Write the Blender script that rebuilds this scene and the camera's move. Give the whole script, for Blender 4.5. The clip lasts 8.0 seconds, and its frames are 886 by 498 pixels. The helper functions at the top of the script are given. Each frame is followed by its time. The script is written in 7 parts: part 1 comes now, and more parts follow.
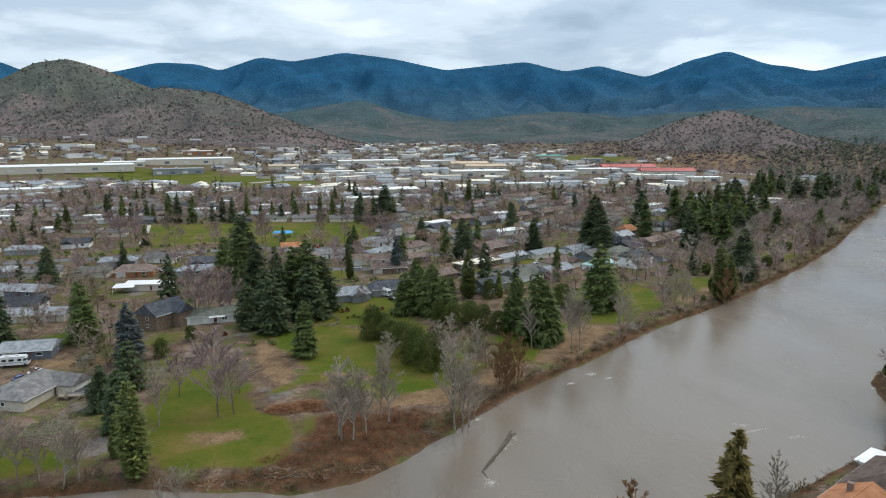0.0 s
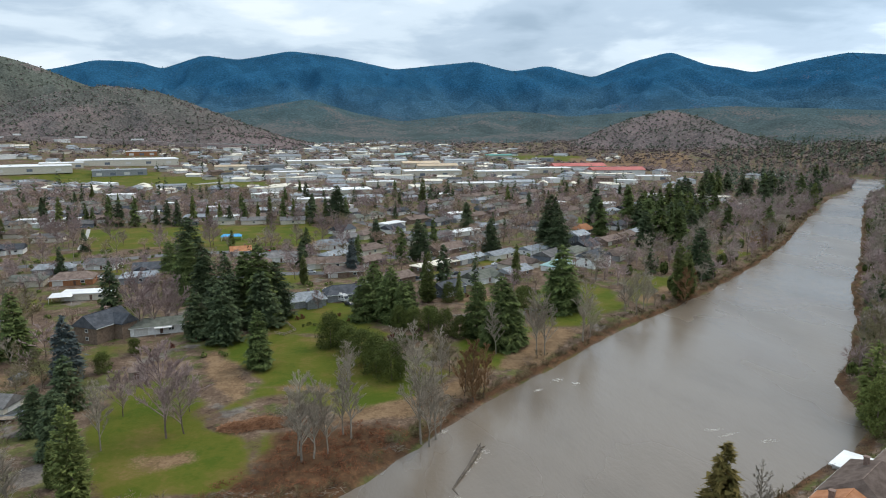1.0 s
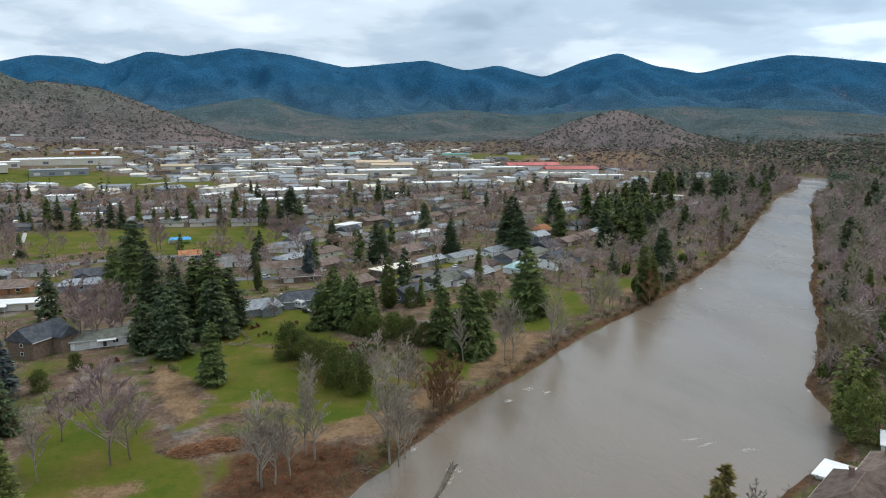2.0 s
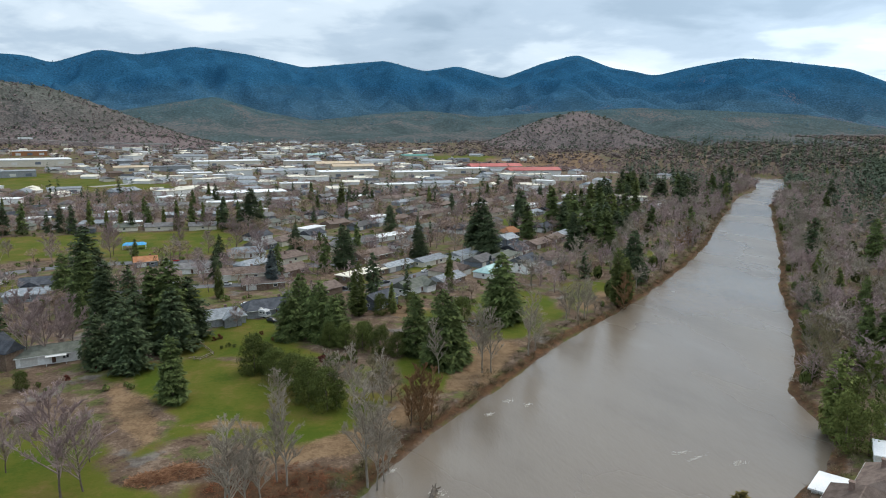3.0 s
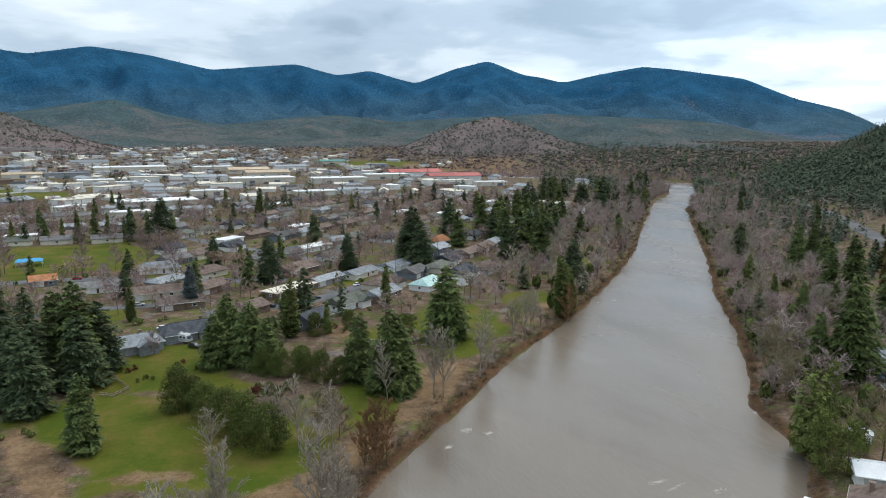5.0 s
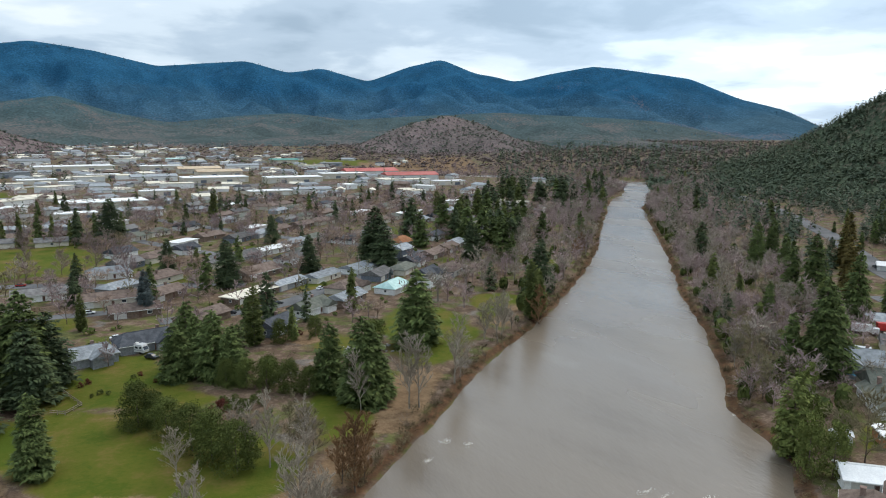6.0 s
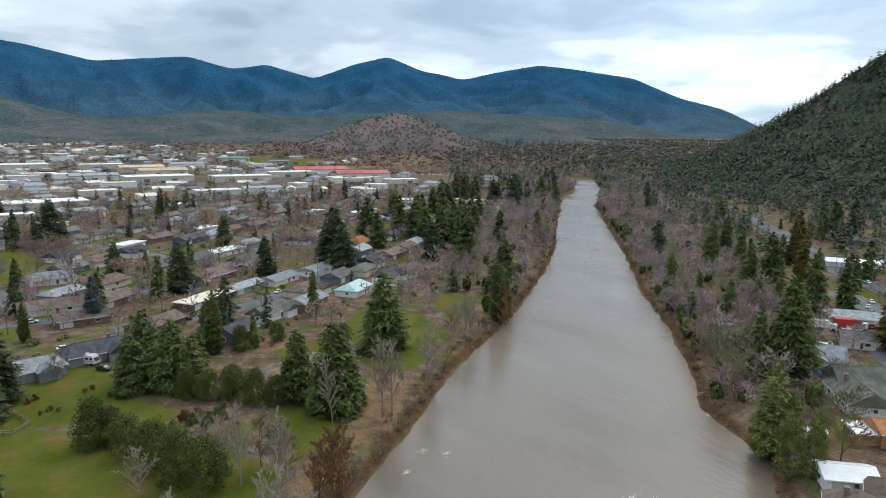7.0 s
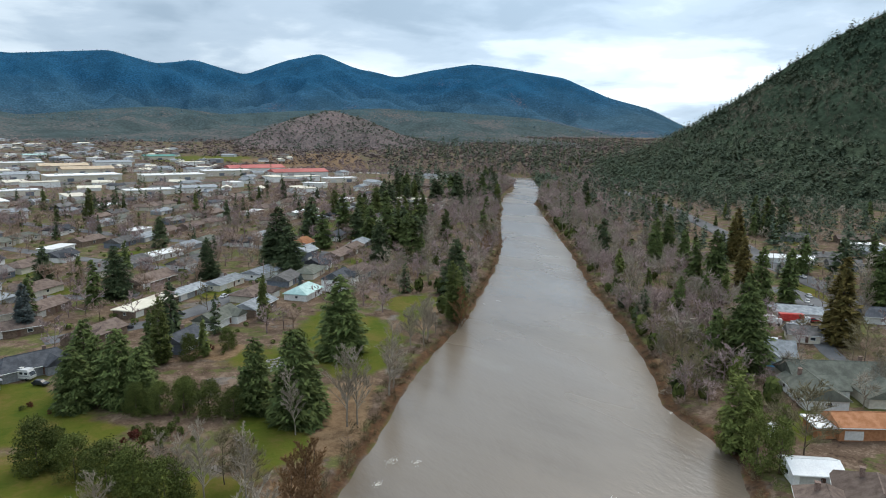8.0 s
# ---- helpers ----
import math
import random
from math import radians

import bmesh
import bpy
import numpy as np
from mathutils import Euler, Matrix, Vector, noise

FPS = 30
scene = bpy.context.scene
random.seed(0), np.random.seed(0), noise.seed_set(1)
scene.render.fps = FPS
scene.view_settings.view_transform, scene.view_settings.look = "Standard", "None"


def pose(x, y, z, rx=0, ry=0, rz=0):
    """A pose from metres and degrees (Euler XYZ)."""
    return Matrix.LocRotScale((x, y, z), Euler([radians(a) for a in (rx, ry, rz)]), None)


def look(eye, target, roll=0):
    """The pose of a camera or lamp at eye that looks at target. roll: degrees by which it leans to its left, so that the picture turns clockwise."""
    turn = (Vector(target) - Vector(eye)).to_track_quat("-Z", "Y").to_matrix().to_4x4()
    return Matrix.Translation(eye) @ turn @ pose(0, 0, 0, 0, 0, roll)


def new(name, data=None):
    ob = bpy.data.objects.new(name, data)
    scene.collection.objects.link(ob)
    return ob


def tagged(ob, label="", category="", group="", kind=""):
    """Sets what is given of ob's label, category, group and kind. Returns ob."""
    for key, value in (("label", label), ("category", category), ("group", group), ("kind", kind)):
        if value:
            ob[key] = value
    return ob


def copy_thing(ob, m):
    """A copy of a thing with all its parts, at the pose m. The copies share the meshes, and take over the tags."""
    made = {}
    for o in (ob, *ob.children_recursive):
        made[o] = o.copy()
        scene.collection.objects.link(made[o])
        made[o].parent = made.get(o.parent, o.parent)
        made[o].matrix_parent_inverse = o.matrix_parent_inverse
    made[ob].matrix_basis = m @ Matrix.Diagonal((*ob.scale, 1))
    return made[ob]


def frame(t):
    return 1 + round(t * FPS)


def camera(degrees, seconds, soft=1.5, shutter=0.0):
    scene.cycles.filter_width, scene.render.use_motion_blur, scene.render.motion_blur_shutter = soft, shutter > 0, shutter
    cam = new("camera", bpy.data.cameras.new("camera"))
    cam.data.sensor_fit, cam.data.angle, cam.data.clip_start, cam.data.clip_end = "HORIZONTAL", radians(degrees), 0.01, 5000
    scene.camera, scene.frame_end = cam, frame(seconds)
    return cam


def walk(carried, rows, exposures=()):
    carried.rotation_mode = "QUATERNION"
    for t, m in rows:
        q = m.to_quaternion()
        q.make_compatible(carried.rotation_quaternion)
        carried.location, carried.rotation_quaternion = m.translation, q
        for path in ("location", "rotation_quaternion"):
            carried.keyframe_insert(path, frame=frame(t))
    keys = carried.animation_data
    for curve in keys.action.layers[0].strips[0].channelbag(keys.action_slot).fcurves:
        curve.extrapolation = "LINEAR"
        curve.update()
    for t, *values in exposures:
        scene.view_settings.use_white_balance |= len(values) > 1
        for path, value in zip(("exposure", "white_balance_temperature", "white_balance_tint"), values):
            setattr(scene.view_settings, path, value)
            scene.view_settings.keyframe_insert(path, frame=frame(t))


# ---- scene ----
cam = camera(64.36, 8.0, soft=1.0)
# seconds, eye x, y, z, heading to the right of north, pitch, lean to the right
PATH = [
    (0.0, 0.00, -0.00, 71.98, 2.19, -9.52, 0.31),
    (0.5, -1.28, 4.00, 72.07, 4.24, -9.57, 0.30),
    (1.0, -2.59, 8.54, 71.89, 6.25, -9.58, 0.35),
    (1.5, -3.79, 13.45, 72.01, 8.33, -9.62, 0.25),
    (3.0, -7.24, 28.32, 72.16, 13.43, -9.63, 0.06),
    (3.5, -8.40, 33.44, 72.17, 15.20, -9.35, -0.05),
    (4.0, -9.26, 38.37, 72.23, 16.86, -9.11, -0.05),
    (4.5, -10.49, 42.52, 72.35, 18.66, -9.15, -0.09),
    (6.0, -14.37, 55.27, 72.75, 24.33, -9.34, -0.27),
    (6.5, -15.90, 59.25, 72.87, 26.41, -9.42, -0.35),
    (7.0, -17.66, 63.14, 73.04, 28.62, -9.49, -0.42),
    (7.5, -19.57, 66.88, 73.09, 31.21, -9.53, -0.53),
    (8.0, -21.92, 71.02, 73.34, 34.02, -9.60, -0.68),
]
walk(cam, [(t, pose(x, y, z, 90 + pitch, 0, -yaw) @ pose(0, 0, 0, 0, 0, -lean)) for t, x, y, z, yaw, pitch, lean in PATH])

# ---- world and light ----
world = bpy.data.worlds.new("overcast_sky")
world.use_nodes = True
scene.world = world


def wire(tree, kind, at=None, **ins):
    n = tree.nodes.new(kind)
    for key, value in ins.items():
        sock = n.inputs[int(key[1:])] if key[0] == "i" and key[1:].isdigit() else n.inputs[key.replace("_", " ")]
        if isinstance(value, bpy.types.NodeSocket):
            tree.links.new(value, sock)
        else:
            sock.default_value = value
    return n


def ramp(tree, fac, stops, mode="EASE"):
    n = tree.nodes.new("ShaderNodeValToRGB")
    n.color_ramp.interpolation = mode
    while len(n.color_ramp.elements) < len(stops):
        n.color_ramp.elements.new(0.5)
    for e, (p, c) in zip(n.color_ramp.elements, stops):
        e.position, e.color = p, (*c, 1) if len(c) == 3 else c
    tree.links.new(fac, n.inputs[0])
    return n


def math_node(tree, op, a, b=0.0, clamp=False):
    n = tree.nodes.new("ShaderNodeMath")
    n.operation, n.use_clamp = op, clamp
    for k, v in enumerate((a, b)):
        if isinstance(v, bpy.types.NodeSocket):
            tree.links.new(v, n.inputs[k])
        else:
            n.inputs[k].default_value = v
    return n.outputs[0]


def mix_col(tree, fac, a, b):
    n = tree.nodes.new("ShaderNodeMix")
    n.data_type = "RGBA"
    for k, v in ((0, fac), (6, a), (7, b)):
        if isinstance(v, bpy.types.NodeSocket):
            tree.links.new(v, n.inputs[k])
        else:
            n.inputs[k].default_value = v if k == 0 else (*v, 1)
    return n.outputs[2]


def build_sky():
    t = world.node_tree
    t.nodes.clear()
    sky = t.nodes.new("ShaderNodeTexSky")
    sky.sky_type, sky.sun_disc = "NISHITA", False
    sky.sun_elevation, sky.sun_rotation = radians(52), radians(60)
    clear = t.nodes.new("ShaderNodeBackground")
    clear.inputs[1].default_value = 0.1
    t.links.new(sky.outputs[0], clear.inputs[0])
    way = t.nodes.new("ShaderNodeTexCoord").outputs["Generated"]
    sep = wire(t, "ShaderNodeSeparateXYZ", i0=way)
    up = math_node(t, "ADD", math_node(t, "MAXIMUM", sep.outputs[2], 0.0), 0.17)
    flat = wire(t, "ShaderNodeCombineXYZ", i0=math_node(t, "DIVIDE", sep.outputs[0], up), i1=math_node(t, "DIVIDE", sep.outputs[1], up))
    big = wire(t, "ShaderNodeTexNoise", Vector=flat.outputs[0], Scale=0.62, Detail=6.0, Roughness=0.46, Distortion=0.25)
    fine = wire(t, "ShaderNodeTexNoise", Vector=flat.outputs[0], Scale=2.1, Detail=6.0, Roughness=0.52, Distortion=0.3)
    mixed = math_node(t, "ADD", math_node(t, "MULTIPLY", big.outputs[0], 0.68), math_node(t, "MULTIPLY", fine.outputs[0], 0.32))
    cloud = ramp(t, mixed, [(0.36, (0.37, 0.49, 0.62)), (0.45, (0.50, 0.63, 0.77)), (0.52, (0.70, 0.83, 0.95)), (0.58, (0.86, 0.96, 1.05))])
    # brighter round the veiled sun, and towards the zenith
    near_sun = wire(t, "ShaderNodeVectorMath", i0=way, i1=(0.727, 0.654, 0.208))
    near_sun.operation = "DOT_PRODUCT"
    glow = math_node(t, "MULTIPLY", math_node(t, "POWER", math_node(t, "MAXIMUM", near_sun.outputs["Value"], 0.0), 16.0), 0.34)
    lift = math_node(t, "ADD", math_node(t, "MULTIPLY", math_node(t, "MAXIMUM", sep.outputs[2], 0.0), 0.55), math_node(t, "ADD", glow, 0.98))
    cover = t.nodes.new("ShaderNodeBackground")
    t.links.new(lift, cover.inputs[1])
    t.links.new(cloud.outputs[0], cover.inputs[0])
    both = wire(t, "ShaderNodeMixShader", i0=0.96, i1=clear.outputs[0], i2=cover.outputs[0])
    out = t.nodes.new("ShaderNodeOutputWorld")
    t.links.new(both.outputs[0], out.inputs[0])


build_sky()
sun = new("sun", bpy.data.lights.new("sun", "SUN"))
sun.data.energy, sun.data.angle, sun.data.color = 1.75, radians(40), (1.0, 0.90, 0.76)
sun.matrix_world = look((600, 350, 900), (0, 0, 0))
scene.view_settings.exposure = 0.0

# ---- materials ----
def material(name, rough=0.9, spec=0.2):
    m = bpy.data.materials.new(name)
    m.use_nodes = True
    t = m.node_tree
    b = t.nodes["Principled BSDF"]
    b.inputs["Roughness"].default_value = rough
    b.inputs["Specular IOR Level"].default_value = spec
    return m, t, b


def coords(t, kind="Object"):
    return t.nodes.new("ShaderNodeTexCoord").outputs[kind]


def noise_tex(t, scale, detail=3.0, vec=None, rough=0.55):
    return wire(t, "ShaderNodeTexNoise", Vector=vec if vec else coords(t), Scale=scale, Detail=detail, Roughness=rough).outputs[0]


def bump(t, b, height, strength, distance):
    n = wire(t, "ShaderNodeBump", Strength=strength, Distance=distance, Height=height)
    t.links.new(n.outputs[0], b.inputs["Normal"])


def vary(t, col, amount):
    """Each object a little lighter or darker than the next."""
    r = t.nodes.new("ShaderNodeObjectInfo").outputs["Random"]
    v = math_node(t, "ADD", math_node(t, "MULTIPLY", r, 2 * amount), 1 - amount)
    n = wire(t, "ShaderNodeHueSaturation", Value=v, Color=col)
    return n.outputs[0]


def plain(name, dark, light, scale=1.5, rough=0.8, spec=0.25, fine=12.0, amount=0.12, metal=0.0):
    """A painted or mineral surface: two tones mottled at two sizes."""
    m, t, b = material(name, rough, spec)
    a = math_node(t, "ADD", math_node(t, "MULTIPLY", noise_tex(t, scale), 0.65), math_node(t, "MULTIPLY", noise_tex(t, fine), 0.35))
    c = ramp(t, a, [(0.35, dark), (0.65, light)]).outputs[0]
    t.links.new(vary(t, c, amount), b.inputs["Base Color"])
    b.inputs["Metallic"].default_value = metal
    return m


def foliage(name, dark, light, amount=0.2):
    m, t, b = material(name, 0.85, 0.12)
    isl = t.nodes.new("ShaderNodeNewGeometry").outputs["Random Per Island"]
    a = math_node(t, "ADD", math_node(t, "MULTIPLY", isl, 0.55), math_node(t, "MULTIPLY", noise_tex(t, 0.35), 0.5))
    c = ramp(t, a, [(0.2, dark), (0.8, light)], "LINEAR").outputs[0]
    t.links.new(vary(t, c, amount), b.inputs["Base Color"])
    return m


def bark(name, dark, light, amount=0.18):
    m, t, b = material(name, 0.95, 0.1)
    a = math_node(t, "ADD", math_node(t, "MULTIPLY", noise_tex(t, 1.3, 5.0), 0.45), math_node(t, "MULTIPLY", noise_tex(t, 0.11, 2.0), 0.55))
    c = ramp(t, a, [(0.34, dark), (0.64, light)], "LINEAR").outputs[0]
    t.links.new(vary(t, c, amount), b.inputs["Base Color"])
    return m


M = {}
M["fir"] = foliage("fir_needles", (0.048, 0.072, 0.024), (0.140, 0.172, 0.055))
M["cedar"] = foliage("cedar_needles", (0.066, 0.090, 0.024), (0.185, 0.205, 0.062))
M["dark_fir"] = foliage("dark_fir_needles", (0.036, 0.054, 0.028), (0.104, 0.132, 0.060))
M["spruce"] = foliage("blue_spruce_needles", (0.055, 0.074, 0.074), (0.135, 0.160, 0.155))
M["golden"] = foliage("golden_cedar_needles", (0.070, 0.062, 0.018), (0.190, 0.140, 0.045))
M["hedge"] = foliage("evergreen_leaves", (0.036, 0.052, 0.014), (0.130, 0.150, 0.040))
M["redshrub"] = foliage("red_shrub_leaves", (0.070, 0.022, 0.018), (0.160, 0.050, 0.032))
M["bark"] = bark("grey_brown_bark", (0.075, 0.056, 0.044), (0.190, 0.152, 0.122))
M["pale_bark"] = bark("pale_cottonwood_bark", (0.160, 0.136, 0.108), (0.360, 0.315, 0.260))
M["twig"] = bark("bare_twigs", (0.215, 0.180, 0.142), (0.410, 0.355, 0.285))
M["purple_twig"] = bark("purplish_bare_twigs", (0.200, 0.146, 0.138), (0.395, 0.300, 0.282))
M["brown_twig"] = bark("russet_twigs", (0.150, 0.085, 0.042), (0.330, 0.200, 0.105))
M["olive_twig"] = bark("mossy_olive_twigs", (0.130, 0.108, 0.062), (0.270, 0.232, 0.140))
# scrub paled in its base colour to stand for haze over the hills
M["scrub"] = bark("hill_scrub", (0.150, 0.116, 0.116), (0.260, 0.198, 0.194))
M["far_thicket"] = bark("far_leafless_woods", (0.125, 0.098, 0.094), (0.215, 0.170, 0.160))
M["lime"] = foliage("light_green_needles", (0.075, 0.098, 0.024), (0.200, 0.225, 0.065))
M["hill_green"] = foliage("hill_tree_leaves", (0.058, 0.078, 0.046), (0.118, 0.138, 0.082))
M["hill_oak"] = bark("grey_oak_twigs", (0.130, 0.118, 0.086), (0.260, 0.232, 0.180))
# lighter variant of the hill green, distance haze mixed into the colour
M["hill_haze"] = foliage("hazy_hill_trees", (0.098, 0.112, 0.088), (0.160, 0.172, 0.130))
M["hill_fir"] = foliage("hillside_fir_needles", (0.050, 0.074, 0.050), (0.108, 0.136, 0.088))
M["bank_twig"] = bark("brown_bank_brush", (0.068, 0.054, 0.030), (0.180, 0.142, 0.082))
M["thicket"] = bark("brown_thicket_canes", (0.175, 0.122, 0.094), (0.370, 0.270, 0.208))

M["white_wall"] = plain("white_painted_siding", (0.62, 0.62, 0.60), (0.78, 0.78, 0.76))
M["cream_wall"] = plain("cream_painted_siding", (0.48, 0.44, 0.36), (0.62, 0.57, 0.48))
M["grey_wall"] = plain("grey_painted_siding", (0.20, 0.21, 0.22), (0.31, 0.32, 0.33))
M["slate_wall"] = plain("slate_blue_siding", (0.10, 0.115, 0.14), (0.17, 0.19, 0.22))
M["brown_wall"] = plain("brown_wood_siding", (0.13, 0.09, 0.065), (0.22, 0.16, 0.12))
M["brick_wall"] = plain("orange_brown_siding", (0.28, 0.12, 0.055), (0.40, 0.19, 0.09))
M["grey_roof"] = plain("grey_asphalt_shingle", (0.105, 0.101, 0.099), (0.195, 0.188, 0.184), 0.6, 0.95, 0.15, 6.0, 0.3)
M["dark_roof"] = plain("dark_asphalt_shingle", (0.045, 0.048, 0.056), (0.085, 0.09, 0.10), 0.6, 0.95, 0.15, 6.0, 0.3)
M["brown_roof"] = plain("brown_asphalt_shingle", (0.105, 0.076, 0.064), (0.190, 0.145, 0.122), 0.6, 0.95, 0.15, 6.0, 0.3)
M["slate_roof"] = plain("blue_grey_shingle", (0.185, 0.200, 0.215), (0.340, 0.360, 0.378), 0.6, 0.95, 0.15, 6.0, 0.25)
M["white_roof"] = plain("white_membrane_roof", (0.66, 0.66, 0.66), (0.85, 0.85, 0.84), 0.12, 0.7, 0.3, 3.0, 0.08)
M["cream_roof"] = plain("cream_gravel_roof", (0.58, 0.53, 0.43), (0.74, 0.69, 0.58), 0.2, 0.85, 0.2, 3.0, 0.06)
M["teal_roof"] = plain("pale_teal_metal_roof", (0.30, 0.47, 0.45), (0.46, 0.62, 0.59), 0.5, 0.6, 0.35, 3.0, 0.05)
M["red_roof"] = plain("red_metal_roof", (0.36, 0.085, 0.075), (0.50, 0.15, 0.13), 0.05, 0.7, 0.3, 1.0, 0.15)
M["green_roof"] = plain("green_metal_roof", (0.055, 0.19, 0.16), (0.10, 0.29, 0.25), 0.1, 0.6, 0.3, 1.0, 0.1)
M["tan_roof"] = plain("tan_metal_roof", (0.42, 0.31, 0.20), (0.58, 0.46, 0.33), 0.1, 0.7, 0.3, 1.0, 0.1)
M["orange_roof"] = plain("orange_tile_roof", (0.30, 0.125, 0.055), (0.44, 0.21, 0.11), 0.6, 0.85, 0.2, 5.0, 0.1)
M["moss_roof"] = plain("mossy_green_grey_roof", (0.092, 0.098, 0.082), (0.165, 0.172, 0.145), 0.5, 0.95, 0.15, 5.0, 0.12)
M["trim"] = plain("white_trim", (0.66, 0.66, 0.64), (0.80, 0.80, 0.78))
M["door"] = plain("brown_door_paint", (0.10, 0.06, 0.045), (0.17, 0.10, 0.075))
M["garage"] = plain("pale_garage_door", (0.50, 0.49, 0.46), (0.64, 0.62, 0.58))
M["asphalt"] = plain("worn_asphalt", (0.088, 0.088, 0.092), (0.16, 0.16, 0.165), 0.08, 0.9, 0.25, 2.0)
M["concrete"] = plain("pale_concrete", (0.28, 0.27, 0.25), (0.42, 0.41, 0.385), 0.1, 0.9, 0.2, 2.0)
M["wood"] = plain("weathered_wood", (0.17, 0.135, 0.10), (0.32, 0.265, 0.21), 1.0)
M["brick"] = plain("chimney_brick", (0.16, 0.105, 0.085), (0.27, 0.19, 0.155), 3.0)
M["blue_tarp"] = plain("bright_blue_plastic", (0.05, 0.28, 0.55), (0.10, 0.42, 0.72), 1.0, 0.5)
M["red_paint"] = plain("red_painted_metal", (0.45, 0.035, 0.03), (0.60, 0.06, 0.05), 1.0, 0.4)
M["rubber"] = plain("black_rubber", (0.015, 0.015, 0.016), (0.03, 0.03, 0.032))
M["rock"] = plain("grey_river_rock", (0.16, 0.15, 0.135), (0.34, 0.32, 0.29), 0.8)
M["chips"] = plain("cut_reddish_branches", (0.16, 0.075, 0.040), (0.34, 0.185, 0.105), 1.0, 0.95, 0.1, 4.0)
M["brush"] = plain("reddish_brown_bramble", (0.055, 0.030, 0.020), (0.155, 0.078, 0.048), 0.3, 0.95, 0.1, 2.0, 0.25)
M["deadlog"] = plain("wet_dead_wood", (0.055, 0.042, 0.032), (0.15, 0.12, 0.09), 1.0, 0.6, 0.3, 5.0)
for key, lo, hi in (("white_car", (0.62,) * 3, (0.72,) * 3), ("silver_car", (0.30, 0.31, 0.32), (0.4, 0.41, 0.42)), ("dark_car", (0.02, 0.022, 0.028), (0.04, 0.042, 0.05)),
                    ("red_car", (0.28, 0.02, 0.02), (0.36, 0.03, 0.03)), ("blue_car", (0.03, 0.06, 0.16), (0.05, 0.09, 0.22))):
    M[key] = plain(key + "_paint", lo, hi, 0.5, 0.25, 0.5)


def glass_material():
    m, t, b = material("dark_window_glass", 0.08, 0.6)
    c = ramp(t, noise_tex(t, 0.6), [(0.3, (0.015, 0.018, 0.022)), (0.7, (0.05, 0.06, 0.07))]).outputs[0]
    t.links.new(c, b.inputs["Base Color"])
    return m


M["glass"] = glass_material()


def water_material():
    m, t, b = material("muddy_river_water", 0.16, 0.5)
    v = coords(t)
    turn = wire(t, "ShaderNodeMapping", Vector=v)
    turn.inputs["Rotation"].default_value = (0, 0, radians(-36))
    turn.inputs["Scale"].default_value = (1.0, 0.42, 1.0)
    streak = noise_tex(t, 0.035, 6.0, turn.outputs[0])
    c = ramp(t, streak, [(0.3, (0.128, 0.100, 0.073)), (0.55, (0.165, 0.132, 0.100)), (0.75, (0.195, 0.162, 0.126))]).outputs[0]
    t.links.new(c, b.inputs["Base Color"])
    rip = noise_tex(t, 0.55, 4.0, turn.outputs[0])
    swell = noise_tex(t, 0.12, 3.0, turn.outputs[0])
    wavelet = noise_tex(t, 1.5, 3.0, turn.outputs[0])
    h = math_node(t, "ADD", math_node(t, "MULTIPLY", rip, 0.7), math_node(t, "ADD", math_node(t, "MULTIPLY", swell, 0.7), math_node(t, "MULTIPLY", wavelet, 0.35)))
    bump(t, b, h, 0.36, 0.4)
    r = ramp(t, noise_tex(t, 0.02, 4.0, turn.outputs[0]), [(0.35, (0.20,) * 3), (0.7, (0.34,) * 3)]).outputs[0]
    t.links.new(r, b.inputs["Roughness"])
    return m


M["water"] = water_material()


def foam_material():
    m, t, b = material("white_water_foam", 0.7, 0.3)
    c = ramp(t, noise_tex(t, 1.6, 5.0), [(0.35, (0.30, 0.27, 0.22)), (0.6, (0.58, 0.55, 0.50))]).outputs[0]
    t.links.new(c, b.inputs["Base Color"])
    return m


M["foam"] = foam_material()


def math_node_offset(t, v):
    n = wire(t, "ShaderNodeMapping", Vector=v)
    n.inputs["Location"].default_value = (311.0, -77.0, 0)
    return n.outputs[0]


